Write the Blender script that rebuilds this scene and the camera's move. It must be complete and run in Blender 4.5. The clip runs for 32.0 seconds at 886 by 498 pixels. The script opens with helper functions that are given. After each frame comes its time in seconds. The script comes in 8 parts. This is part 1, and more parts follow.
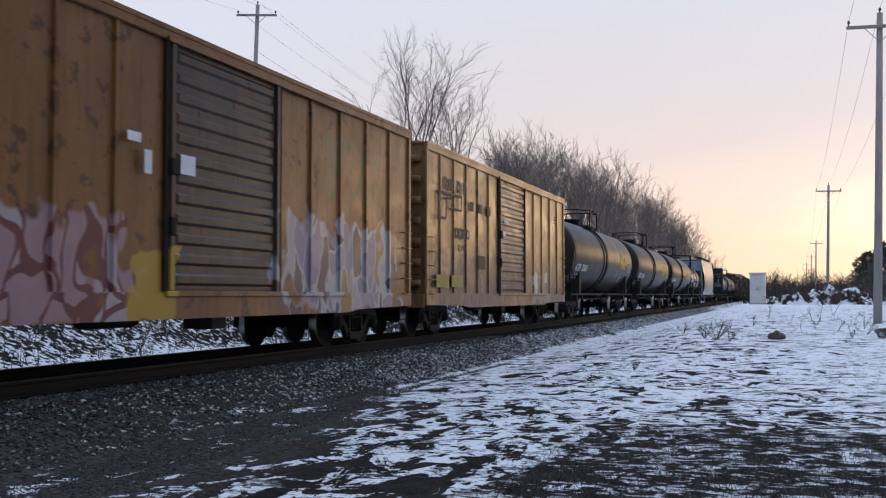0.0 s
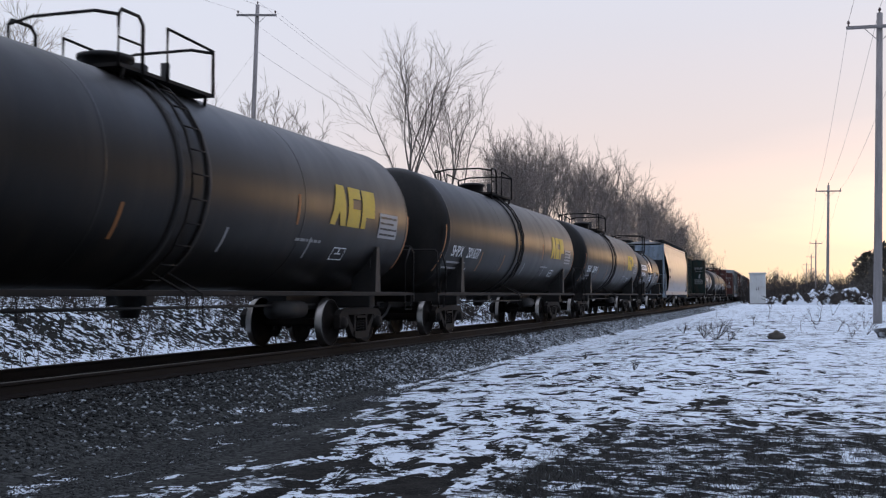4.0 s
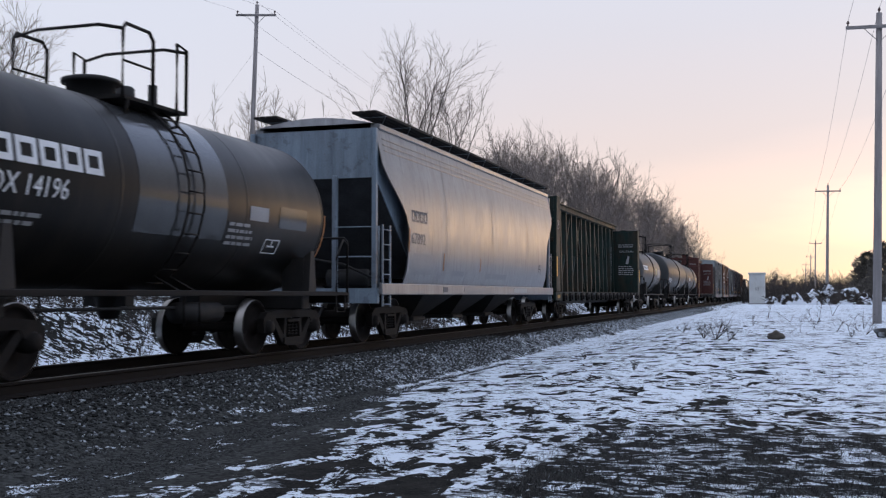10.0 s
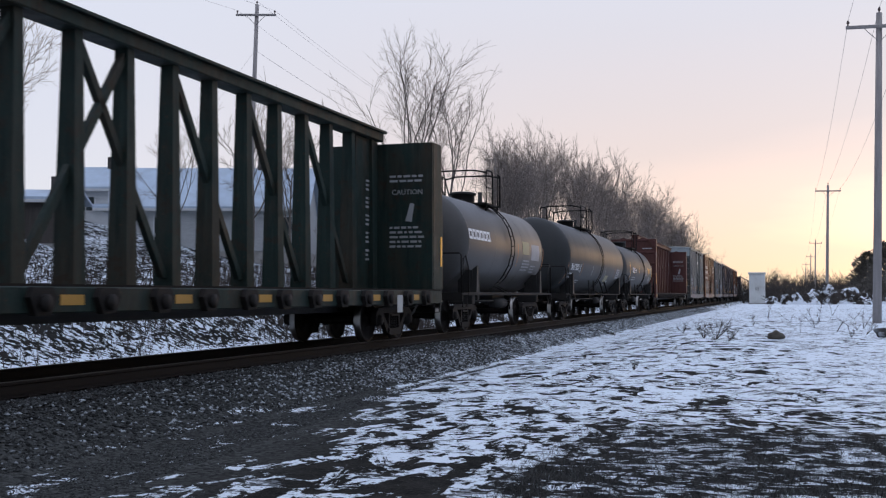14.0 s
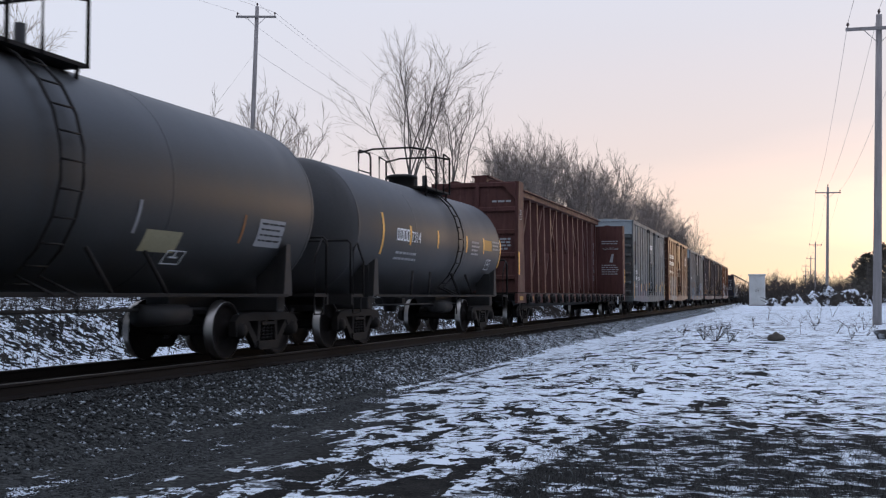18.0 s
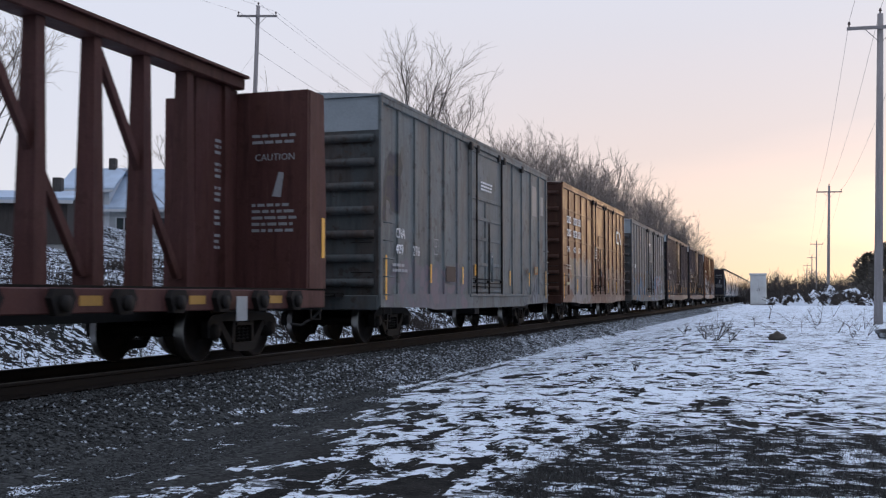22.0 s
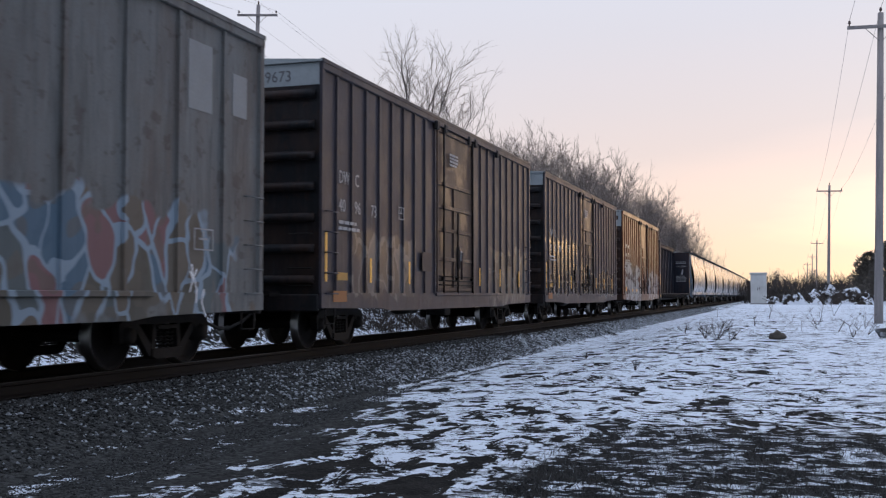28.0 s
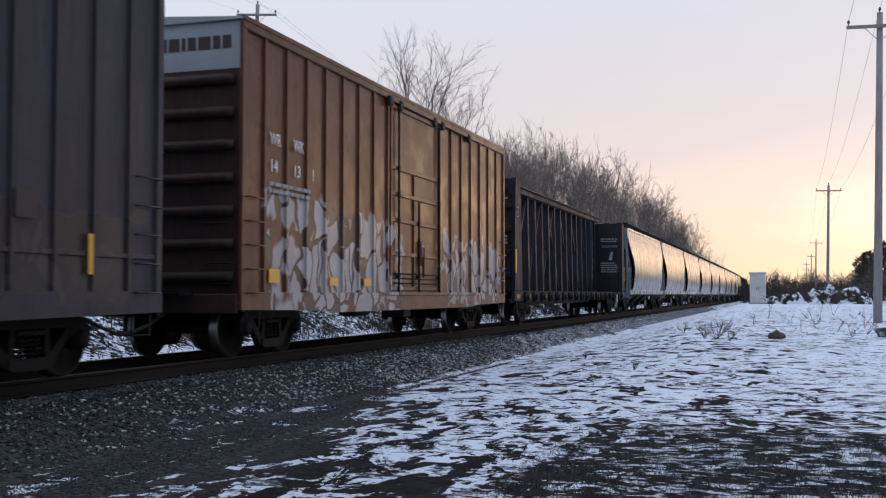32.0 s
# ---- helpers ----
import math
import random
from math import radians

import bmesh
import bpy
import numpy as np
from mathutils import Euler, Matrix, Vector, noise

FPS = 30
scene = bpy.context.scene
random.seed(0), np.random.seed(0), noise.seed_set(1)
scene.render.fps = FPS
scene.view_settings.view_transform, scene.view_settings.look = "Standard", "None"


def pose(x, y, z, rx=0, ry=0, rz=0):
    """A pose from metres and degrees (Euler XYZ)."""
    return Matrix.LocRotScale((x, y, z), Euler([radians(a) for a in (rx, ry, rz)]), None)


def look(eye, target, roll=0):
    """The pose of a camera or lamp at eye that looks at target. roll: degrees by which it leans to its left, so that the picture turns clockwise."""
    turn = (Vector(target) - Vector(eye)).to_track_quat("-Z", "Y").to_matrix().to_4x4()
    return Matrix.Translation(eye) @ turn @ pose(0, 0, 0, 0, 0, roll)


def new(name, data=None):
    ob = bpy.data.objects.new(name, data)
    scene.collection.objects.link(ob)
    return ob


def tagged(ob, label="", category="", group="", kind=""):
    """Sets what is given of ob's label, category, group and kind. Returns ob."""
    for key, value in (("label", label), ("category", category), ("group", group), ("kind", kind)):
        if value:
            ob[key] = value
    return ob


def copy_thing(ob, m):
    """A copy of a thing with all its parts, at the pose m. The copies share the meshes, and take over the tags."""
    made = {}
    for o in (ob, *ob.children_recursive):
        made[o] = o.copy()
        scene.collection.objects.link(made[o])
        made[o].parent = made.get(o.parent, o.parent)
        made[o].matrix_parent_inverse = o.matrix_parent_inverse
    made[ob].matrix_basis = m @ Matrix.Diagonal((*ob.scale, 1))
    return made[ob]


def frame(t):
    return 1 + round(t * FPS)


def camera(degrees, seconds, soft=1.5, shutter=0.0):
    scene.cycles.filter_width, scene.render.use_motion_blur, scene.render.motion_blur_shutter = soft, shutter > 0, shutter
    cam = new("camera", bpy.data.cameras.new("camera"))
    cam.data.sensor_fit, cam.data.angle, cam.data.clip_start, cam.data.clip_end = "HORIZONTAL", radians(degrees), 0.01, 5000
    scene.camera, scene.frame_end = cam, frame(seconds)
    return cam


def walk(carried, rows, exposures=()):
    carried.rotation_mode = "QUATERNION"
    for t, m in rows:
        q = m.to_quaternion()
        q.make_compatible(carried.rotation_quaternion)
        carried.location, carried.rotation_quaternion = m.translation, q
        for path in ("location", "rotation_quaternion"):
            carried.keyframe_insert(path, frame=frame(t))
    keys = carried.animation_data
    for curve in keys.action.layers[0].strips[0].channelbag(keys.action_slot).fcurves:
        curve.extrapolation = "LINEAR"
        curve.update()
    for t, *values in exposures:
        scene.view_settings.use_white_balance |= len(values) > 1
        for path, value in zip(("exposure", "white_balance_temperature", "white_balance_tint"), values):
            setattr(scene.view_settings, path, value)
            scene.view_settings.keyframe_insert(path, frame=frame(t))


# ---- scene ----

# ---------------------------------------------------------------- camera
EYE = (0.0, 0.0, 0.99)          # z = 0 is the top of the rails
YAW = 18.07                     # degrees to the left of the track's line
TILT = 2.48
cam = camera(45.5, 32.0, soft=1.2, shutter=0.2)


def sway(dx, dy):
    """The camera on its tripod, nudged by hundredths of a degree."""
    return pose(*EYE, 90 + TILT + dy, 0, YAW + dx)


walk(cam, [(0.0, sway(0.0, 0.0)), (5.0, sway(-0.01, 0.0)), (10.0, sway(-0.03, 0.0)), (14.5, sway(-0.03, -0.01)),
           (17.0, sway(-0.03, 0.09)), (18.5, sway(-0.03, 0.08)), (21.0, sway(0.0, 0.06)), (23.5, sway(0.05, 0.02)),
           (28.0, sway(0.04, 0.0)), (32.0, sway(0.0, -0.02))])

# ---------------------------------------------------------------- the track's line and the train's run
TRACK_X = -9.17
BEND = 21500.0                  # radius of the long bend, metres


def track_x(s):
    return TRACK_X - max(s, 0.0) ** 2 / (2 * BEND)


def travel(t):
    return 8.5 * t + 0.01795 * t * t - 0.0000183 * t ** 3


def on_track(s):
    return pose(track_x(s), s, 0, 0, 0, math.degrees(max(s, 0.0) / BEND))


# ---------------------------------------------------------------- light
SUN_AZ = 16.0                    # degrees to the right of the track's line
SUN_EL = 4.0
sun_dir = Vector((math.sin(radians(SUN_AZ)) * math.cos(radians(SUN_EL)), math.cos(radians(SUN_AZ)) * math.cos(radians(SUN_EL)), math.sin(radians(SUN_EL))))


def make_world():
    world = bpy.data.worlds.new("dusk_sky")
    scene.world = world
    world.use_nodes = True
    nt = world.node_tree
    nt.nodes.clear()
    N, L = nt.nodes.new, nt.links.new
    out, bg = N("ShaderNodeOutputWorld"), N("ShaderNodeBackground")
    sky = N("ShaderNodeTexSky")
    sky.sky_type, sky.sun_disc = "NISHITA", False
    sky.sun_elevation, sky.sun_rotation = radians(SUN_EL), radians(SUN_AZ)
    sky.air_density, sky.dust_density, sky.ozone_density = 0.7, 0.15, 3.0
    coord, sep = N("ShaderNodeTexCoord"), N("ShaderNodeSeparateXYZ")
    L(coord.outputs["Generated"], sep.inputs[0])
    # thin cloud veil: colour by height above the horizon
    high = N("ShaderNodeValToRGB")
    e = high.color_ramp.elements
    e[0].position, e[0].color = 0.0, (0.62, 0.44, 0.32, 1)
    e[1].position, e[1].color = 1.0, (0.95, 1.27, 2.03, 1)
    for p, c in ((0.05, (0.76, 0.50, 0.345, 1)), (0.10, (0.775, 0.560, 0.430, 1)), (0.17, (0.735, 0.605, 0.535, 1)), (0.28, (0.71, 0.675, 0.695, 1)), (0.50, (0.73, 0.87, 1.27, 1))):
        k = e.new(p)
        k.color = c
    L(sep.outputs["Z"], high.inputs[0])
    # the side away from the sun is bluer
    dot = N("ShaderNodeVectorMath")
    dot.operation = "DOT_PRODUCT"
    dot.inputs[1].default_value = sun_dir
    L(coord.outputs["Generated"], dot.inputs[0])
    away = N("ShaderNodeMapRange")
    away.inputs["From Min"].default_value, away.inputs["From Max"].default_value = 0.97, 0.55
    away.interpolation_type = "SMOOTHSTEP"
    L(dot.outputs["Value"], away.inputs["Value"])
    blue = N("ShaderNodeMix")
    blue.data_type = "RGBA"
    blue.inputs["B"].default_value = (0.70, 0.715, 0.795, 1)
    scale_away = N("ShaderNodeMath")
    scale_away.operation = "MULTIPLY"
    scale_away.inputs[1].default_value = 0.75
    L(away.outputs[0], scale_away.inputs[0])
    L(scale_away.outputs[0], blue.inputs["Factor"])
    L(high.outputs[0], blue.inputs["A"])
    # glow round the veiled sun, wider than high, broken by soft cloud
    flat = N("ShaderNodeVectorMath")
    flat.operation = "MULTIPLY"
    flat.inputs[1].default_value = (0.60, 0.60, 3.3)
    off = N("ShaderNodeVectorMath")
    off.operation = "SUBTRACT"
    off.inputs[1].default_value = sun_dir
    L(coord.outputs["Generated"], off.inputs[0])
    L(off.outputs[0], flat.inputs[0])
    cloud = N("ShaderNodeTexNoise")
    cloud.inputs["Scale"].default_value, cloud.inputs["Detail"].default_value = 5.0, 4.0
    stretch = N("ShaderNodeMapping")
    stretch.inputs["Scale"].default_value = (1, 1, 5)
    L(coord.outputs["Generated"], stretch.inputs[0])
    L(stretch.outputs[0], cloud.inputs["Vector"])
    size = N("ShaderNodeVectorMath")
    size.operation = "LENGTH"
    L(flat.outputs[0], size.inputs[0])
    rag = N("ShaderNodeMath")
    rag.operation = "MULTIPLY_ADD"
    rag.inputs[1].default_value, rag.inputs[2].default_value = 0.10, -0.05
    L(cloud.outputs["Fac"], rag.inputs[0])
    dist = N("ShaderNodeMath")
    L(size.outputs["Value"], dist.inputs[0])
    L(rag.outputs[0], dist.inputs[1])
    glow = N("ShaderNodeValToRGB")
    g = glow.color_ramp.elements
    g[0].position, g[0].color = 0.0, (3.4, 2.05, 0.70, 1)
    g[1].position, g[1].color = 0.62, (0, 0, 0, 1)
    for p, c in ((0.05, (2.0, 1.08, 0.42, 1)), (0.10, (0.74, 0.38, 0.17, 1)), (0.18, (0.20, 0.095, 0.050, 1)), (0.32, (0.04, 0.016, 0.010, 1))):
        k = g.new(p)
        k.color = c
    L(dist.outputs[0], glow.inputs[0])
    add = N("ShaderNodeMix")
    add.data_type, add.blend_type = "RGBA", "ADD"
    add.inputs["Factor"].default_value = 1.0
    L(glow.outputs[0], add.inputs["B"])
    veil = N("ShaderNodeBackground")
    veil.inputs["Strength"].default_value = 1.0
    # low in the sky away from the sunset the veil is much darker than overhead
    rise = N("ShaderNodeMapRange")
    rise.interpolation_type = "SMOOTHSTEP"
    rise.inputs["From Min"].default_value, rise.inputs["From Max"].default_value, rise.inputs["To Min"].default_value = 0.02, 0.75, 0.16
    L(sep.outputs["Z"], rise.inputs["Value"])
    side = N("ShaderNodeMapRange")
    side.interpolation_type = "SMOOTHSTEP"
    side.inputs["From Min"].default_value, side.inputs["From Max"].default_value = 0.88, 0.48
    lean = N("ShaderNodeVectorMath")
    lean.operation = "DOT_PRODUCT"
    lean.inputs[1].default_value = (-0.36, 0.93, 0.0)
    L(coord.outputs["Generated"], lean.inputs[0])
    L(lean.outputs["Value"], side.inputs["Value"])
    dim = N("ShaderNodeMix")
    dim.data_type = "FLOAT"
    dim.inputs["A"].default_value = 1.0
    L(side.outputs[0], dim.inputs["Factor"])
    L(rise.outputs[0], dim.inputs["B"])
    shade = N("ShaderNodeVectorMath")
    shade.operation = "SCALE"
    L(blue.outputs["Result"], shade.inputs[0])
    L(dim.outputs["Result"], shade.inputs["Scale"])
    L(shade.outputs[0], add.inputs["A"])
    L(add.outputs["Result"], veil.inputs["Color"])
    bg.inputs["Strength"].default_value = 0.05
    L(sky.outputs[0], bg.inputs["Color"])
    both = N("ShaderNodeAddShader")
    L(veil.outputs[0], both.inputs[0])
    L(bg.outputs[0], both.inputs[1])
    L(both.outputs[0], out.inputs["Surface"])


make_world()
sun = new("sun", bpy.data.lights.new("sun", "SUN"))
sun.data.energy, sun.data.angle, sun.data.color = 0.08, radians(10), (1.0, 0.62, 0.30)
sun.matrix_world = look(sun_dir * 100, (0, 0, 0))
scene.view_settings.exposure = 0.0


# ---------------------------------------------------------------- materials
def sock(node, name, value):
    node.inputs[name].default_value = value


def basic(name, color, rough=0.6, metal=0.0, vary=0.25, scale=3.0, fine=40.0, bump=0.15, spec=0.5, dirt=None, dirt_amount=0.4, streak=None):
    """A surface with variation at two scales, dirt with a shape of its own and fine relief."""
    m = bpy.data.materials.new(name)
    m.use_nodes = True
    nt = m.node_tree
    N, L = nt.nodes.new, nt.links.new
    b = nt.nodes["Principled BSDF"]
    co = N("ShaderNodeTexCoord")
    big, small = N("ShaderNodeTexNoise"), N("ShaderNodeTexNoise")
    sock(big, "Scale", scale), sock(big, "Detail", 5.0), sock(small, "Scale", fine), sock(small, "Detail", 3.0)
    info = N("ShaderNodeObjectInfo")
    shift = N("ShaderNodeVectorMath")
    L(co.outputs["Object"], shift.inputs[0])
    L(info.outputs["Random"], shift.inputs[1])
    vec = shift.outputs[0]
    if streak:
        mp = N("ShaderNodeMapping")
        sock(mp, "Scale", streak)
        L(vec, mp.inputs[0])
        vec = mp.outputs[0]
    L(vec, big.inputs["Vector"])
    L(shift.outputs[0], small.inputs["Vector"])
    dark, light = [c * (1 - vary) for c in color], [min(1, c * (1 + vary)) for c in color]
    mix1 = N("ShaderNodeMix")
    mix1.data_type = "RGBA"
    sock(mix1, "A", (*dark, 1)), sock(mix1, "B", (*light, 1))
    both = N("ShaderNodeMath")
    both.operation = "MULTIPLY_ADD"
    both.inputs[1].default_value = 0.4
    L(small.outputs["Fac"], both.inputs[0])
    half = N("ShaderNodeMath")
    half.operation = "MULTIPLY"
    half.inputs[1].default_value = 0.6
    L(big.outputs["Fac"], half.inputs[0])
    L(half.outputs[0], both.inputs[2])
    ramp = N("ShaderNodeMapRange")
    sock(ramp, "From Min", 0.35), sock(ramp, "From Max", 0.65)
    L(both.outputs[0], ramp.inputs["Value"])
    L(ramp.outputs[0], mix1.inputs["Factor"])
    col = mix1.outputs["Result"]
    if dirt:
        dn, dr = N("ShaderNodeTexNoise"), N("ShaderNodeMapRange")
        sock(dn, "Scale", scale * 0.7), sock(dn, "Detail", 8.0), sock(dn, "Roughness", 0.65)
        L(vec, dn.inputs["Vector"])
        sock(dr, "From Min", 0.48), sock(dr, "From Max", 0.70), sock(dr, "To Max", dirt_amount)
        L(dn.outputs["Fac"], dr.inputs["Value"])
        mix2 = N("ShaderNodeMix")
        mix2.data_type = "RGBA"
        L(dr.outputs[0], mix2.inputs["Factor"])
        L(col, mix2.inputs["A"])
        sock(mix2, "B", (*dirt, 1))
        col = mix2.outputs["Result"]
    L(col, b.inputs["Base Color"])
    rr = N("ShaderNodeMapRange")
    sock(rr, "To Min", max(0.02, rough - 0.08)), sock(rr, "To Max", min(1, rough + 0.12))
    L(big.outputs["Fac"], rr.inputs["Value"])
    L(rr.outputs[0], b.inputs["Roughness"])
    sock(b, "Metallic", metal), sock(b, "Specular IOR Level", spec)
    if bump:
        bp = N("ShaderNodeBump")
        sock(bp, "Strength", bump), sock(bp, "Distance", 0.01)
        L(both.outputs[0], bp.inputs["Height"])
        L(bp.outputs[0], b.inputs["Normal"])
    return m


def painted(name, color, rust=(0.10, 0.045, 0.022), rust_amount=0.5, rough=0.42, graffiti=(), dents=0.2, spec=0.3, patchy=0.5, spray_gloss=None):
    """Weathered car paint: vertical streaks, rust blooms, road dirt, and sprayed pieces (y0, y1, z0, z1, seed, colours)."""
    m = basic(name, color, rough, 0.0, 0.18, 1.2, 30.0, 0.12, spec, rust, rust_amount, streak=(1.0, 1.6, 0.35))
    nt = m.node_tree
    N, L = nt.nodes.new, nt.links.new
    b = nt.nodes["Principled BSDF"]
    col = b.inputs["Base Color"].links[0].from_socket
    co, sep = N("ShaderNodeTexCoord"), N("ShaderNodeSeparateXYZ")
    L(co.outputs["Object"], sep.inputs[0])

    def layer(scale, stretch, lo, hi, amount, tint, detail=4.0):
        nonlocal col
        mp, n, r, x = N("ShaderNodeMapping"), N("ShaderNodeTexNoise"), N("ShaderNodeMapRange"), N("ShaderNodeMix")
        sock(mp, "Scale", stretch), sock(n, "Scale", scale), sock(n, "Detail", detail), sock(n, "Roughness", 0.65)
        L(co.outputs["Object"], mp.inputs[0])
        L(mp.outputs[0], n.inputs["Vector"])
        sock(r, "From Min", lo), sock(r, "From Max", hi), sock(r, "To Max", amount)
        L(n.outputs["Fac"], r.inputs["Value"])
        x.data_type = "RGBA"
        L(r.outputs[0], x.inputs["Factor"])
        L(col, x.inputs["A"])
        sock(x, "B", (*tint, 1))
        col = x.outputs["Result"]

    layer(7.0, (1, 1, 0.10), 0.50, 0.68, 0.55, [c * 0.45 for c in color])            # run-off streaks
    layer(9.0, (1, 1, 0.07), 0.56, 0.72, 0.35, [min(1, c * 1.7 + 0.02) for c in color])  # chalked streaks
    layer(11.0, (1, 1, 1), 0.62, 0.70, rust_amount, rust, 6.0)                        # rust spots
    layer(1.5, (1, 1, 0.7), 0.54, 0.62, 0.5 * rust_amount, [0.5 * (a + c) for a, c in zip(rust, color)], 8.0)  # worn patches
    layer(3.5, (1, 1, 1), 0.575, 0.615, 0.9 * rust_amount, [0.4 * c for c in rust], 8.0)    # dark scabs
    # some stretches were repainted and shine more than the chalked rest
    gl, gr, gm = N("ShaderNodeTexNoise"), N("ShaderNodeMapRange"), N("ShaderNodeMix")
    sock(gl, "Scale", 1.3), sock(gl, "Detail", 6.0), sock(gl, "Roughness", 0.7)
    L(co.outputs["Object"], gl.inputs["Vector"])
    sock(gr, "From Min", 0.50), sock(gr, "From Max", 0.56), sock(gr, "To Max", patchy)
    L(gl.outputs["Fac"], gr.inputs["Value"])
    gm.data_type = "FLOAT"
    L(gr.outputs[0], gm.inputs["Factor"])
    L(b.inputs["Roughness"].links[0].from_socket, gm.inputs["A"])
    sock(gm, "B", rough * 0.55)
    L(gm.outputs["Result"], b.inputs["Roughness"])
    dent, db = N("ShaderNodeTexNoise"), N("ShaderNodeBump")
    sock(dent, "Scale", 1.9), sock(dent, "Detail", 2.0)
    L(co.outputs["Object"], dent.inputs["Vector"])
    sock(db, "Strength", dents), sock(db, "Distance", 0.05)
    L(dent.outputs["Fac"], db.inputs["Height"])
    old = b.inputs["Normal"].links[0].from_node
    L(db.outputs[0], old.inputs["Normal"])

    def math_node(op, a, c):
        n = N("ShaderNodeMath")
        n.operation = op
        for i, v in enumerate((a, c)):
            if isinstance(v, (int, float)):
                n.inputs[i].default_value = v
            else:
                L(v, n.inputs[i])
        return n.outputs[0]

    for y0, y1, z0, z1, seed, colours in graffiti:
        wob, fat = N("ShaderNodeTexNoise"), N("ShaderNodeTexNoise")
        sock(wob, "Scale", 1.9), sock(wob, "Detail", 1.0), sock(fat, "Scale", 1.4), sock(fat, "Detail", 1.0)
        flat = N("ShaderNodeMapping")
        sock(flat, "Scale", (0, 1, 1)), sock(flat, "Location", (0, seed * 3.7, seed * 1.3))
        L(co.outputs["Object"], flat.inputs[0])
        L(flat.outputs[0], wob.inputs["Vector"])
        L(flat.outputs[0], fat.inputs["Vector"])
        ry, rz = (y1 - y0) / 2, (z1 - z0) / 2
        ay = math_node("DIVIDE", math_node("ABSOLUTE", math_node("SUBTRACT", sep.outputs["Y"], (y0 + y1) / 2), 0), ry)
        az = math_node("DIVIDE", math_node("ABSOLUTE", math_node("SUBTRACT", sep.outputs["Z"], (z0 + z1) / 2), 0), rz)
        edge = math_node("ADD", math_node("MAXIMUM", ay, az), math_node("MULTIPLY", math_node("SUBTRACT", wob.outputs["Fac"], 0.45), 1.3))
        bend = N("ShaderNodeVectorMath")
        bend.operation = "SCALE"
        bend.inputs["Scale"].default_value = 0.9
        L(fat.outputs["Color"], bend.inputs[0])
        warped = N("ShaderNodeVectorMath")
        L(flat.outputs[0], warped.inputs[0])
        L(bend.outputs[0], warped.inputs[1])
        tall = N("ShaderNodeMapping")
        sock(tall, "Scale", (0, 1.15, 0.62))
        L(warped.outputs[0], tall.inputs[0])
        cell, rim = N("ShaderNodeTexVoronoi"), N("ShaderNodeTexVoronoi")
        rim.feature = "DISTANCE_TO_EDGE"
        for n in (cell, rim):
            sock(n, "Scale", 1.9)
            L(tall.outputs[0], n.inputs["Vector"])
        pick, ramp = N("ShaderNodeSeparateColor"), N("ShaderNodeValToRGB")
        L(cell.outputs["Color"], pick.inputs[0])
        ramp.color_ramp.interpolation = "CONSTANT"
        el = ramp.color_ramp.elements
        fills = colours[:-1]
        el[0].position, el[0].color = 0.0, (*fills[0], 1)
        el[1].position, el[1].color = 1.0 - 1.0 / max(2, len(fills)), (*fills[-1], 1)
        for i, c in enumerate(fills[1:-1]):
            k = el.new((i + 1) / len(fills))
            k.color = (*c, 1)
        L(pick.outputs[0], ramp.inputs[0])
        shine = N("ShaderNodeMix")
        shine.data_type = "RGBA"
        L(math_node("MULTIPLY", math_node("GREATER_THAN", wob.outputs["Fac"], 0.56), 0.55), shine.inputs["Factor"])
        L(ramp.outputs[0], shine.inputs["A"])
        sock(shine, "B", (*colours[1], 1))
        lined = N("ShaderNodeMix")
        lined.data_type = "RGBA"
        L(math_node("LESS_THAN", rim.outputs["Distance"], 0.055), lined.inputs["Factor"])
        L(shine.outputs["Result"], lined.inputs["A"])
        sock(lined, "B", (*colours[-1], 1))
        cover = N("ShaderNodeMapRange")
        sock(cover, "From Min", 1.0), sock(cover, "From Max", 0.9), sock(cover, "To Max", 0.75)
        L(edge, cover.inputs["Value"])
        mx = N("ShaderNodeMix")
        mx.data_type = "RGBA"
        L(cover.outputs[0], mx.inputs["Factor"])
        if spray_gloss is not None:
            sm = N("ShaderNodeMix")
            sm.data_type = "FLOAT"
            L(cover.outputs[0], sm.inputs["Factor"])
            L(b.inputs["Roughness"].links[0].from_socket, sm.inputs["A"])
            sock(sm, "B", spray_gloss)
            L(sm.outputs["Result"], b.inputs["Roughness"])
        L(col, mx.inputs["A"])
        L(lined.outputs["Result"], mx.inputs["B"])
        col = mx.outputs["Result"]
    L(col, b.inputs["Base Color"])
    return m


def sheen(name, color, rough):
    return basic(name, color, rough, 0.0, 0.12, 2.0, 25.0, 0.05)


M_STEEL = basic("dark_steel", (0.013, 0.011, 0.010), 0.75, 0.0, 0.35, 4, 50, 0.2, spec=0.28, dirt=(0.030, 0.022, 0.018), dirt_amount=0.5)
M_WHEEL = basic("rolled_steel", (0.013, 0.010, 0.009), 0.8, 0.0, 0.3, 5, 60, 0.1, spec=0.22, dirt=(0.030, 0.020, 0.015), dirt_amount=0.5)
M_TREAD = basic("polished_tread", (0.35, 0.33, 0.31), 0.3, 1.0, 0.15, 5, 60, 0.03)
# near-black base colour puts the shade under a hopper's end into the slope sheet
M_SLOPE_SHADE = basic("slope_shade", (0.045, 0.045, 0.048), 0.8, 0.0, 0.3, 2, 30, 0.2, spec=0.2, dirt=(0.02, 0.018, 0.017), dirt_amount=0.6)
M_FRAME = basic("underframe_black", (0.014, 0.013, 0.013), 0.65, 0.0, 0.35, 3, 40, 0.2, dirt=(0.035, 0.028, 0.023), dirt_amount=0.5)
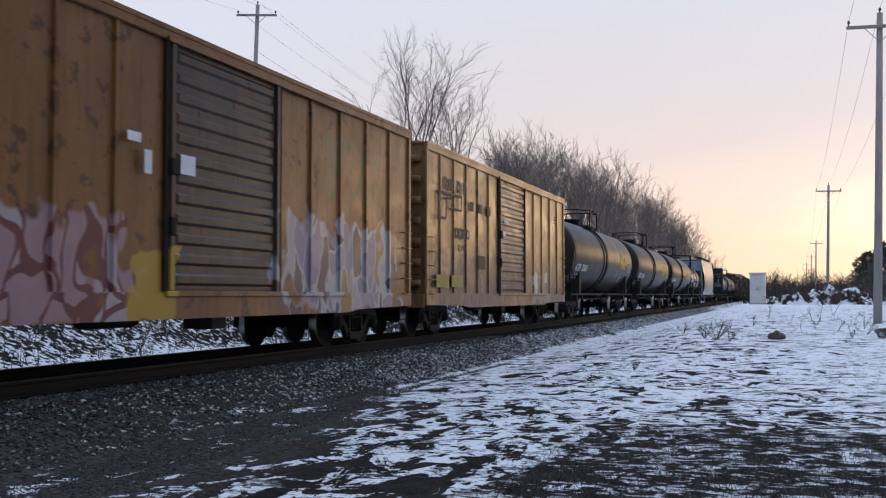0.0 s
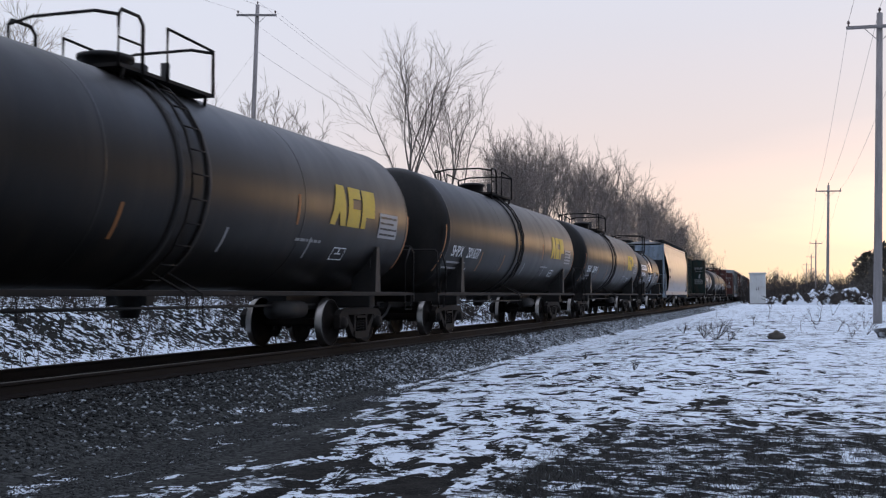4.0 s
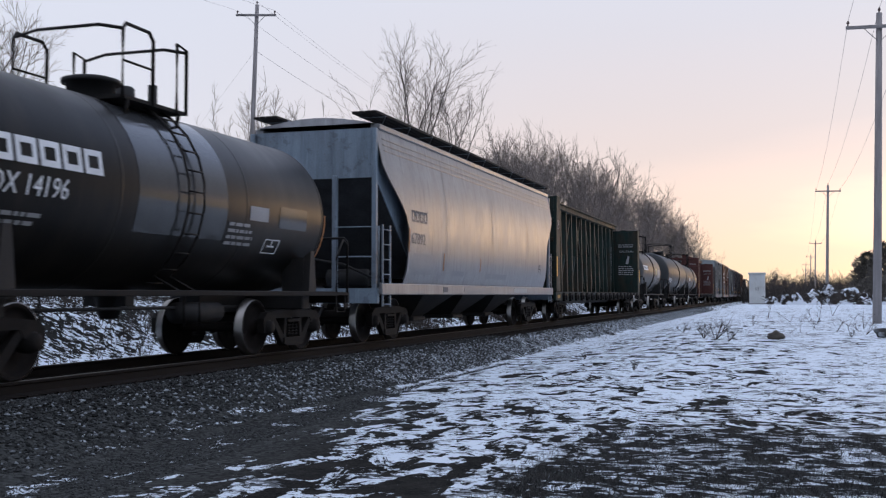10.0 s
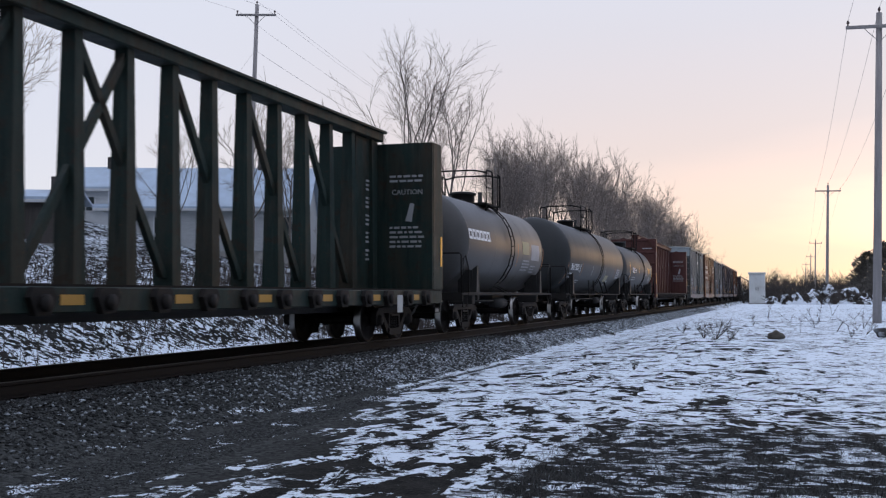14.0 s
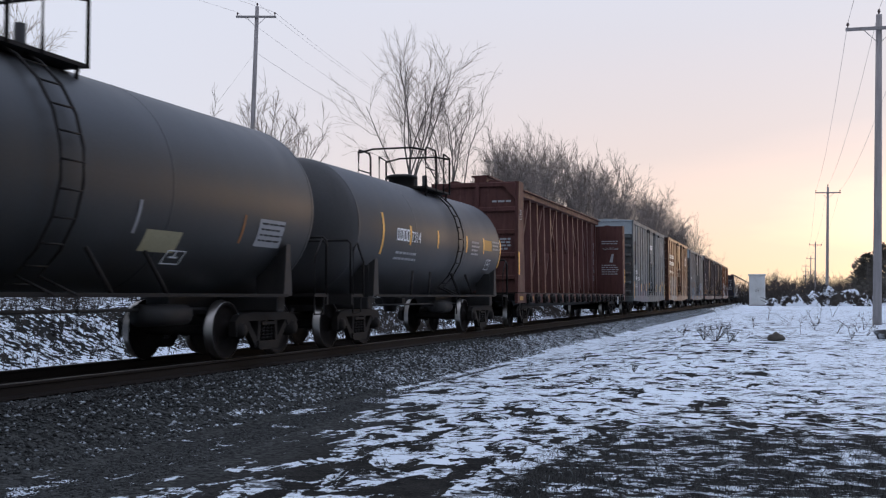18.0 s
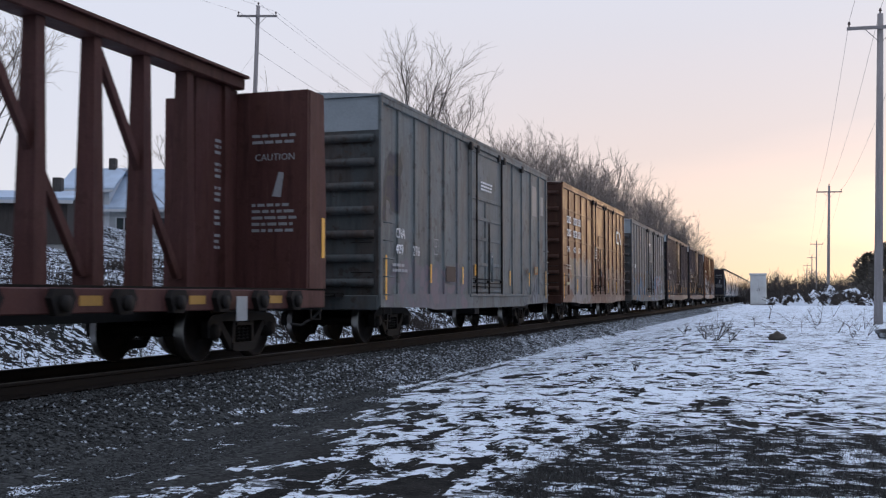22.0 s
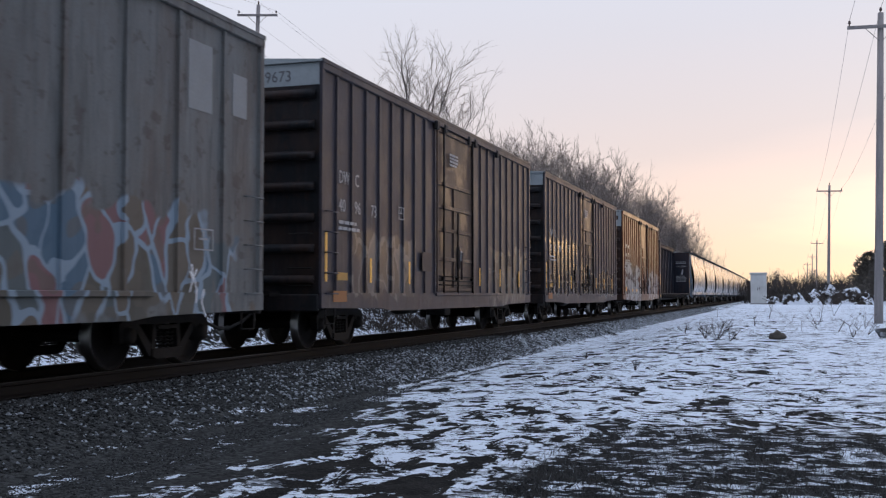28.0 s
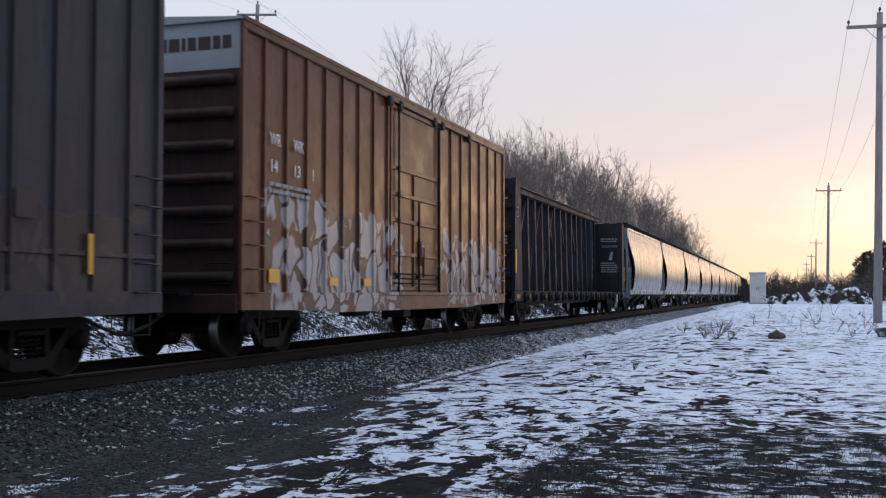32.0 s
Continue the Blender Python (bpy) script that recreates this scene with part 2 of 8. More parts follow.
M_TANK = basic("tank_black", (0.0095, 0.0090, 0.0086), 0.38, 0.0, 0.25, 1.2, 30, 0.05, 0.20, dirt=(0.034, 0.027, 0.021), dirt_amount=0.65, streak=(1, 1.5, 0.3))
M_WHITE = sheen("stencil_white", (0.85, 0.86, 0.88), 0.55)
M_DULL = sheen("faded_stencil", (0.36, 0.36, 0.37), 0.6)
M_YELLOW = sheen("reflector_yellow", (0.80, 0.40, 0.03), 0.35)
M_EMBLEM = sheen("emblem_yellow", (0.55, 0.38, 0.03), 0.5)
M_RUSTBAR = sheen("faded_orange", (0.35, 0.14, 0.04), 0.6)
M_BOXBROWN = sheen("dark_brown_stencil", (0.05, 0.03, 0.025), 0.6)
M_PAPER = sheen("torn_paper", (0.72, 0.74, 0.78), 0.8)
M_RAIL = basic("rail_rust", (0.014, 0.0105, 0.009), 0.75, 0.0, 0.3, 3, 60, 0.1, spec=0.25)
M_RAILTOP = basic("rail_polish", (0.075, 0.066, 0.060), 0.55, 0.6, 0.1, 3, 60, 0.02)
M_TIE = basic("creosoted_tie", (0.017, 0.014, 0.012), 0.85, 0.0, 0.35, 3, 40, 0.4, spec=0.15)
M_STONE = basic("ballast_stone", (0.035, 0.031, 0.028), 0.9, 0.0, 0.55, 6, 40, 0.4, spec=0.15)
M_BARK = basic("grey_bark", (0.17, 0.148, 0.134), 0.9, 0.0, 0.3, 3, 40, 0.3)
M_TWIG = basic("twig_brown", (0.26, 0.215, 0.19), 0.9, 0.0, 0.3, 1, 20, 0.0)
M_POLE = basic("weathered_pole", (0.32, 0.29, 0.28), 0.85, 0.0, 0.25, 2, 40, 0.3, streak=(4, 4, 0.4))
M_WIRE = basic("wire", (0.22, 0.21, 0.22), 0.5, 0.3, 0.1, 2, 20, 0.0)


# ---------------------------------------------------------------- mesh building
class Shape:
    """Collects verts and faces of one mesh."""

    def __init__(self):
        self.v, self.f, self.smooth, self.slot = [], [], [], []

    def add(self, verts, faces, smooth=False, slot=0):
        n = len(self.v)
        self.v += [tuple(p) for p in verts]
        for q in faces:
            self.f.append(tuple(i + n for i in q))
            self.smooth.append(smooth)
            self.slot.append(slot)
        return self

    def box(self, x0, x1, y0, y1, z0, z1, c=0.0, slot=0):
        if c <= 0:
            v = [(x, y, z) for x in (x0, x1) for y in (y0, y1) for z in (z0, z1)]
            return self.add(v, [(0, 1, 3, 2), (4, 6, 7, 5), (0, 4, 5, 1), (2, 3, 7, 6), (0, 2, 6, 4), (1, 5, 7, 3)], slot=slot)
        lo, hi = (x0, y0, z0), (x1, y1, z1)
        v, key = [], {}
        for sx in (0, 1):
            for sy in (0, 1):
                for sz in (0, 1):
                    for ax in range(3):
                        p = []
                        for i, s in enumerate((sx, sy, sz)):
                            e = hi[i] if s else lo[i]
                            p.append(e if i == ax else e + (-c if s else c))
                        key[sx, sy, sz, ax] = len(v)
                        v.append(p)
        f = []
        for ax in range(3):
            o = [i for i in range(3) if i != ax]
            for s in (0, 1):
                ring = []
                for a, b in ((0, 0), (1, 0), (1, 1), (0, 1)):
                    k = [0, 0, 0]
                    k[ax], k[o[0]], k[o[1]] = s, a, b
                    ring.append(key[(*k, ax)])
                f.append(ring)
            for a in (0, 1):
                for b in (0, 1):
                    k0, k1 = [0, 0, 0], [0, 0, 0]
                    k0[o[0]] = k1[o[0]] = a
                    k0[o[1]] = k1[o[1]] = b
                    k1[ax] = 1
                    f.append((key[(*k0, o[0])], key[(*k1, o[0])], key[(*k1, o[1])], key[(*k0, o[1])]))
        for sx in (0, 1):
            for sy in (0, 1):
                for sz in (0, 1):
                    f.append([key[sx, sy, sz, a] for a in range(3)])
        return self.add(v, f, slot=slot)

    def tube(self, pts, r, seg=6, r1=None, smooth=True, slot=0):
        pts = [Vector(p) for p in pts]
        v, f = [], []
        for i, p in enumerate(pts):
            a, b = pts[max(i - 1, 0)], pts[min(i + 1, len(pts) - 1)]
            d = (b - a).normalized()
            side = d.cross(Vector((0, 0, 1)))
            if side.length < 1e-3:
                side = d.cross(Vector((0, 1, 0)))
            side.normalize()
            up = side.cross(d)
            rr = r if r1 is None else r + (r1 - r) * i / (len(pts) - 1)
            for k in range(seg):
                w = 2 * math.pi * (k + 0.5) / seg
                v.append(p + side * (math.cos(w) * rr) + up * (math.sin(w) * rr))
        for i in range(len(pts) - 1):
            for k in range(seg):
                k2 = (k + 1) % seg
                f.append((i * seg + k, i * seg + k2, (i + 1) * seg + k2, (i + 1) * seg + k))
        f.append(tuple(range(seg))[::-1])
        f.append(tuple(range((len(pts) - 1) * seg, len(pts) * seg)))
        return self.add(v, f, smooth, slot)

    def lathe(self, profile, seg, axis="Y", centre=(0, 0, 0), smooth=True, slot=0, arc=None):
        """profile: (place along the axis, radius)."""
        v, f = [], []
        a0, a1 = arc or (0, 2 * math.pi)
        n = seg if arc is None else seg + 1
        for a, r in profile:
            for k in range(n):
                w = a0 + (a1 - a0) * k / seg
                c, s = r * math.cos(w), r * math.sin(w)
                p = (c, a, s) if axis == "Y" else ((a, c, s) if axis == "X" else (c, s, a))
                v.append([p[i] + centre[i] for i in range(3)])
        for i in range(len(profile) - 1):
            for k in range(seg):
                k2 = (k + 1) % n
                f.append((i * n + k, i * n + k2, (i + 1) * n + k2, (i + 1) * n + k))
        return self.add(v, f, smooth, slot)

    def prism(self, outline, x0, x1, slot=0):
        """An outline in (y, z), thick along x."""
        n = len(outline)
        v = [(x0, y, z) for y, z in outline] + [(x1, y, z) for y, z in outline]
        f = [tuple(range(n)), tuple(range(n, 2 * n))[::-1]] + [(i, i + n, (i + 1) % n + n, (i + 1) % n) for i in range(n)]
        return self.add(v, f, slot=slot)

    def mesh(self, name, mats):
        me = bpy.data.meshes.new(name)
        me.from_pydata(self.v, [], self.f)
        me.polygons.foreach_set("use_smooth", self.smooth)
        me.polygons.foreach_set("material_index", self.slot)
        for m in (mats if isinstance(mats, (list, tuple)) else [mats]):
            me.materials.append(m)
        bm = bmesh.new()
        bm.from_mesh(me)
        bmesh.ops.recalc_face_normals(bm, faces=bm.faces)
        bm.to_mesh(me)
        bm.free()
        return me


def part(name, shape, mats, parent=None, label="", at=None):
    me = shape if isinstance(shape, bpy.types.Mesh) else shape.mesh(name, mats)
    ob = new(name, me)
    if parent:
        ob.parent = parent
    if at is not None:
        ob.matrix_basis = at
    if label:
        ob["label"] = label
    return ob


def lettering(name, text, size, mat, parent, x, y, z, turn=90.0, squeeze=1.0, label="", shear=0.0):
    """Stencilled characters on a side that faces +x, starting at y, reading away from the front."""
    cu = bpy.data.curves.new(name, "FONT")
    cu.body, cu.size, cu.extrude, cu.shear = text, size, 0.002, shear
    cu.resolution_u = 2
    tmp = bpy.data.objects.new(name, cu)
    me = bpy.data.meshes.new_from_object(tmp)
    bpy.data.objects.remove(tmp)
    bpy.data.curves.remove(cu)
    me.materials.clear()
    me.materials.append(mat)
    for v in me.vertices:
        v.co.x *= squeeze
    ob = new(name, me)
    ob.parent = parent
    ob.matrix_basis = Matrix.Translation((x, y, z)) @ Euler((radians(90), 0, radians(turn))).to_matrix().to_4x4()
    if label:
        ob["label"] = label
    return ob

# ---------------------------------------------------------------- running gear
WHEEL_R = 0.457
CARS, WHEELSETS = [], []


def wheelset_mesh():
    s = Shape()
    for side in (-1, 1):
        rim = [(0.83, 0.0), (0.83, 0.11), (0.80, 0.13), (0.755, 0.16), (0.745, 0.33), (0.775, 0.385), (0.80, 0.395), (0.80, 0.440)]
        s.lathe([(side * x, r) for x, r in rim], 32, "X")
        s.lathe([(side * x, r) for x, r in ((0.80, 0.440), (0.795, 0.455), (0.70, 0.459), (0.685, 0.484), (0.668, 0.480))], 32, "X", slot=1)
        s.lathe([(side * x, r) for x, r in ((0.668, 0.480), (0.665, 0.39), (0.70, 0.35), (0.69, 0.16), (0.66, 0.13), (0.64, 0.09))], 32, "X")
        # a worn mark and bolt holes that show the turning
        for k in range(3):
            w = k * 2.1
            s.box(side * 0.746 - 0.008, side * 0.746 + 0.008, math.cos(w) * 0.24 - 0.03, math.cos(w) * 0.24 + 0.03, math.sin(w) * 0.24 - 0.03, math.sin(w) * 0.24 + 0.03)
    s.lathe([(-0.66, 0.085), (0.66, 0.085)], 12, "X")
    return s.mesh("wheelset", [M_WHEEL, M_TREAD])


def sideframe_mesh():
    s = Shape()
    a, b = 0.94, 1.06
    s.prism([(-1.08, 0.60), (-0.95, 0.70), (-0.45, 0.74), (0.45, 0.74), (0.95, 0.70), (1.08, 0.60), (1.08, 0.50), (0.72, 0.50), (0.66, 0.60), (-0.66, 0.60), (-0.72, 0.50), (-1.08, 0.50)], a, b)
    for d in (-1, 1):
        s.prism([(d * 0.78, 0.60), (d * 0.64, 0.60), (d * 0.30, 0.27), (d * 0.30, 0.17), (d * 0.40, 0.17)], a + 0.01, b - 0.01)
        s.prism([(d * 0.24, 0.61), (d * 0.32, 0.61), (d * 0.36, 0.26), (d * 0.27, 0.26)], a + 0.005, b - 0.005)
        s.prism([(d * 1.08, 0.52), (d * 1.02, 0.52), (d * 1.02, 0.36), (d * 1.06, 0.36)], a, b)
    s.prism([(-0.36, 0.27), (0.36, 0.27), (0.36, 0.16), (0.28, 0.13), (-0.28, 0.13), (-0.36, 0.16)], a - 0.02, b + 0.02)
    return s.mesh("sideframe", M_STEEL)


def bearing_mesh():
    s = Shape()
    s.lathe([(0.90, 0.135), (1.05, 0.135), (1.07, 0.11), (1.115, 0.10), (1.12, 0.04), (1.13, 0.0)], 14, "X")
    return s.mesh("bearing_cap", M_STEEL)


def spring_mesh():
    s = Shape()
    for y in (-0.14, 0.0, 0.14):
        pts = [(1.0 + 0.055 * math.cos(k * 1.05), y + 0.055 * math.sin(k * 1.05), 0.27 + 0.0085 * k) for k in range(30)]
        s.tube(pts, 0.016, 4)
    s.box(0.92, 1.08, -0.24, 0.24, 0.53, 0.58)
    return s.mesh("spring_pack", M_STEEL)


def brake_mesh():
    s = Shape()
    for d in (-1, 1):
        s.tube([(-0.75, d * 0.36, 0.42), (0, d * 0.28, 0.40), (0.75, d * 0.36, 0.42)], 0.035, 6)
        for x in (-0.74, 0.74):
            s.box(x - 0.05, x + 0.05, d * 0.36 - 0.03, d * 0.36 + 0.06, 0.30, 0.56, 0.01)
    s.tube([(0.1, -0.4, 0.35), (0.1, 0.4, 0.35)], 0.03, 6)
    return s.mesh("brake_beam", M_FRAME)


MESH = {"wheelset": wheelset_mesh(), "sideframe": sideframe_mesh(), "spring": spring_mesh(), "bearing": bearing_mesh(), "brake": brake_mesh()}
s_ = Shape()
s_.box(-0.92, 0.92, -0.20, 0.20, 0.40, 0.66, 0.03)
s_.lathe([(0.66, 0.25), (0.72, 0.25), (0.72, 0.0)], 16, "Z")
s_.box(-0.60, -0.45, -0.25, 0.25, 0.60, 0.70), s_.box(0.45, 0.60, -0.25, 0.25, 0.60, 0.70)
MESH["bolster"] = s_.mesh("truck", M_STEEL)


def truck(car, y):
    t = part("truck", MESH["bolster"], None, car, "dark steel four-wheel freight truck", pose(0, y, 0))
    part("sideframe", MESH["sideframe"], None, t)
    part("sideframe", MESH["sideframe"], None, t, at=pose(0, 0, 0, 0, 0, 180))
    part("spring_pack", MESH["spring"], None, t)
    part("spring_pack", MESH["spring"], None, t, at=pose(0, 0, 0, 0, 0, 180))
    part("brake_beam", MESH["brake"], None, t)
    for d in (-0.889, 0.889):
        part("bearing_cap", MESH["bearing"], None, t, at=pose(0, d, WHEEL_R))
        part("bearing_cap", MESH["bearing"], None, t, at=pose(0, d, WHEEL_R, 0, 0, 180))
    for d in (-0.889, 0.889):
        WHEELSETS.append((part("wheelset", MESH["wheelset"], None, t, "steel wheels with bright worn treads", pose(0, d, WHEEL_R)), d))
    return t


def coupler(car, y, d, reach):
    """Draft sill end, shank and knuckle, from y outwards in direction d; the knuckles of two cars meet."""
    s = Shape()
    s.box(-0.11, 0.11, min(y, y + d * (reach - 0.15)), max(y, y + d * (reach - 0.15)), 0.79, 0.97, 0.02)
    y1 = y + d * (reach - 0.17)
    s.prism([(y1 - d * 0.1, 0.68), (y1 + d * 0.16, 0.72), (y1 + d * 0.17, 1.02), (y1 - d * 0.1, 1.05)], -0.17, -0.02)
    s.prism([(y1 - d * 0.12, 0.72), (y1 + d * 0.05, 0.75), (y1 + d * 0.05, 0.99), (y1 - d * 0.12, 1.0)], -0.02, 0.20)
    part("coupler", s, M_STEEL, car)
    h = Shape()
    h.tube([(0.25, y, 0.75), (0.27, y + d * reach * 0.4, 0.55), (0.24, y + d * reach * 0.75, 0.42), (0.2, y + d * reach, 0.45)], 0.028, 6)
    part("air_hose", h, M_FRAME, car)


def ladder(car, x, y, z0, z1, width, rungs, mat, d=1, name="ladder", flat=False):
    """A ladder on the side at x (d: which side it faces), or on an end when flat."""
    s = Shape()
    o = 0.07 * d
    for k in range(rungs):
        z = z0 + (z1 - z0) * (k + 0.5) / rungs
        if flat:
            r = Shape()
            r.tube([(x - width / 2, y, z), (x - width / 2, y + o, z), (x + width / 2, y + o, z), (x + width / 2, y, z)], 0.013, 5)
            part(name, r, mat, car)
        else:
            s.tube([(x, y - width / 2, z), (x + o, y - width / 2, z), (x + o, y + width / 2, z), (x, y + width / 2, z)], 0.013, 5)
    if flat:
        return None
    if rungs > 3:
        for e in (-1, 1):
            s.box(x + min(0, o) , x + max(0, o), y + e * width / 2 - 0.02, y + e * width / 2 + 0.02, z0, z1)
    return part(name, s, mat, car)


def sill_step(car, x, y, z, mat):
    s = Shape()
    s.tube([(x, y - 0.2, z), (x, y - 0.19, z - 0.32), (x, y + 0.19, z - 0.32), (x, y + 0.2, z)], 0.016, 5)
    part("sill_step", s, mat, car)


def new_car(name, label, centre, kind="railway car"):
    car = new(name)
    car.empty_display_size = 0.5
    tagged(car, label, kind, "cars of the freight train")
    CARS.append((car, centre))
    return car


# ---------------------------------------------------------------- boxcars
def boxcar(label, centre, length, eave, mats, pitch, door, door_style, belts=(), white_end=None, reach=1.27, roof_mat=None, seed=0, sill=0.70):
    rnd = random.Random(seed)
    body_m, rib_m, door_m, end_m = mats
    car = new_car("boxcar", label, centre)
    h, w = length / 2, 1.525
    wall = w - 0.046
    s = Shape()
    s.box(-wall, wall, -h + 0.06, h - 0.06, sill + 0.28, eave - 0.05)
    part("body", s, body_m, car)
    # side sill: deeper between the trucks
    for d in (-1, 1):
        s = Shape()
        s.prism([(-h, sill + 0.32), (h, sill + 0.32), (h, sill + 0.06), (h - 2.9, sill + 0.02), (h - 3.4, sill - 0.03), (-h + 3.4, sill - 0.03), (-h + 2.9, sill + 0.02), (-h, sill + 0.06)],
                min(d * (wall + 0.003), d * (wall + 0.05)), max(d * (wall + 0.003), d * (wall + 0.05)))
        part("side_sill", s, rib_m, car)
        s = Shape()
        s.box(min(d * (wall - 0.02), d * (w + 0.01)), max(d * (wall - 0.02), d * (w + 0.01)), -h, h, eave - 0.16, eave, 0.015)
        part("top_chord", s, rib_m, car)
        for z in belts:
            for y0, y1 in ((-h + 0.02, door[0] - 0.12), (door[1] + 0.12, h - 0.02)):
                s = Shape()
                s.box(min(d * (wall + 0.004), d * (w - 0.02)), max(d * (wall + 0.004), d * (w - 0.02)), y0, y1, z - 0.035, z + 0.035, 0.01)
                part("belt_rail", s, rib_m, car)
    # outside posts, each of pressed hat section
    ys = []
    for y0, y1 in ((-h, door[0] - 0.08), (door[1] + 0.08, h)):
        n = max(2, round((y1 - y0) / pitch))
        ys += [y0 + (y1 - y0) * k / n for k in range(n + 1)]
    for d in (-1, 1):
        for y in ys:
            corner = abs(abs(y) - h) < 0.02
            a = 0.036 if not corner else 0.06
            yy = y if not corner else y - math.copysign(0.07, y)
            s = Shape()
            z0, z1 = sill + 0.33, eave - 0.165
            prof = [(yy - a * 1.25, wall), (yy - a, w - 0.006), (yy + a, w - 0.006), (yy + a * 1.25, wall)]
            v = [(d * x, y_, z) for z in (z0, z1) for y_, x in prof]
            s.add(v, [(0, 1, 5, 4), (1, 2, 6, 5), (2, 3, 7, 6), (0, 3, 2, 1), (4, 5, 6, 7)])
            part("side_post", s, rib_m, car)
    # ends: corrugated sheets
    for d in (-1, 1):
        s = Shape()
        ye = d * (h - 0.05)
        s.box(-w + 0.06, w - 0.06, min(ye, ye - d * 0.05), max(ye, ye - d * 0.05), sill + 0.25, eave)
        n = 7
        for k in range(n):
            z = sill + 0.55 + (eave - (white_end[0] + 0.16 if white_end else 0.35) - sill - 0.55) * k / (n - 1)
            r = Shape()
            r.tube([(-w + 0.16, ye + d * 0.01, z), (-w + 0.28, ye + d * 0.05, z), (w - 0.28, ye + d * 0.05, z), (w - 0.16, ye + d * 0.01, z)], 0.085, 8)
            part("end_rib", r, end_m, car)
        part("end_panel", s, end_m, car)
        if white_end:
            s = Shape()
            s.box(-w + 0.075, w - 0.075, min(ye, ye + d * 0.006), max(ye, ye + d * 0.006), eave - white_end[0], eave - 0.03)
            part("end_band", s, white_end[1], car, "pale painted clearance band")
        s = Shape()
        yg = d * (h + 0.004)
        s.add([(-w, yg, eave - 0.02), (w, yg, eave - 0.02), (w, yg, eave + 0.012), (0, yg, eave + 0.12), (-w, yg, eave + 0.012)]
              + [(-w, yg - d * 0.06, eave - 0.02), (w, yg - d * 0.06, eave - 0.02), (w, yg - d * 0.06, eave + 0.012), (0, yg - d * 0.06, eave + 0.12), (-w, yg - d * 0.06, eave + 0.012)],
              [(0, 1, 2, 3, 4), (9, 8, 7, 6, 5)] + [(k, (k + 1) % 5, (k + 1) % 5 + 5, k + 5) for k in range(5)])
        part("gable_cap", s, white_end[1] if white_end else end_m, car)
        for x in (-w, w):
            s = Shape()
            s.box(x - 0.05 if x > 0 else x, x if x > 0 else x + 0.05, min(d * h, d * (h - 0.13)), max(d * h, d * (h - 0.13)), sill + 0.06, eave - 0.002, 0.012)
            part("corner_post", s, rib_m, car)
        ladder(car, 1.12 * -d, ye + d * 0.02, sill + 0.3, sill + 1.5, 0.42, 4, M_STEEL, d, "end_grab_iron", True)
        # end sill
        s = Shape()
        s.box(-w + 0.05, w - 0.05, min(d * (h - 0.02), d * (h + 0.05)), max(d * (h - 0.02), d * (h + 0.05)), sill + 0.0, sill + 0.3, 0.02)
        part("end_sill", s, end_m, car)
        coupler(car, d * (h - 0.1), d, reach + 0.1)
        # crossover platform grating and a brake wheel on the rear end
        s = Shape()
        for k in range(5):
            y = d * (h + 0.07 + 0.08 * k)
            s.box(-0.75, 0.75, y - 0.02, y + 0.02, sill + 0.32, sill + 0.35)
        s.box(-0.74, -0.70, min(d * h, d * (h + 0.42)), max(d * h, d * (h + 0.42)), sill + 0.26, sill + 0.32)
        s.box(0.70, 0.74, min(d * h, d * (h + 0.42)), max(d * h, d * (h + 0.42)), sill + 0.26, sill + 0.32)
        part("crossover_step", s, M_STEEL, car)
    for d in (-1, 1):
        for k in range(5):
            z = sill + 0.3 + k * (0.36 if eave > 4.8 else 0.32)
            ladder(car, w - 0.01, d * (h - 0.36), z, z + 0.02, 0.46, 1, rib_m, name="grab_iron")
        sill_step(car, w - 0.03, d * (h - 0.42), sill + 0.1, M_STEEL)
    # roof with cross corrugations
    s = Shape()
    pk = eave + 0.12
    s.add([(-w, -h, eave + 0.004), (0, -h, pk), (w, -h, eave + 0.004), (-w, h, eave + 0.004), (0, h, pk), (w, h, eave + 0.004)], [(0, 1, 4, 3), (1, 2, 5, 4), (0, 2, 1), (3, 4, 5), (0, 3, 5, 2)])
    k, y = 0, -h + 0.4
    while y < h - 0.3:
        for d in (-1, 1):
            s.add([(d * (w + 0.01), y - 0.09, eave + 0.012), (d * (w + 0.01), y + 0.09, eave + 0.012), (0, y + 0.06, pk + 0.05), (0, y - 0.06, pk + 0.05), (d * w * 0.985, y, eave + 0.055), (0, y, pk + 0.06)],
                  [(0, 3, 5, 4), (1, 4, 5, 2)])
        y += 0.62
    part("roof", s, roof_mat or M_ROOF, car, "galvanised corrugated roof")
    for d in (-1, 1):
        s = Shape()
        s.box(min(d * (w - 0.05), d * (w + 0.022)), max(d * (w - 0.05), d * (w + 0.022)), -h + 0.004, h - 0.004, eave - 0.035, eave + 0.03)
        part("roof_edge", s, rib_m, car, "thin lip along the roof")
    # doors on both sides
    for d in (-1, 1):
        make_door(car, d, door, door_style, wall, w, sill, eave, door_m, rib_m, rnd)
    # underframe
    s = Shape()
    s.box(-0.25, 0.25, -h + 0.1, h - 0.1, sill + 0.0, sill + 0.28)
    for k in range(9):
        y = -h + 3.2 + (length - 6.4) * k / 8
        s.box(-1.4, 1.4, y - 0.05, y + 0.05, sill + 0.1, sill + 0.28)
    part("underframe", s, M_FRAME, car)
    s = Shape()
    s.lathe([(-0.55, 0.0), (-0.53, 0.17), (0.53, 0.17), (0.55, 0.0)], 14, "Y", (0.80, -1.6, sill + 0.02))
    s.box(0.55, 1.05, 0.6, 1.05, sill - 0.22, sill + 0.12, 0.02)
    s.tube([(0.5, -h + 2, sill + 0.05), (0.5, h - 2, sill + 0.05)], 0.03, 6)
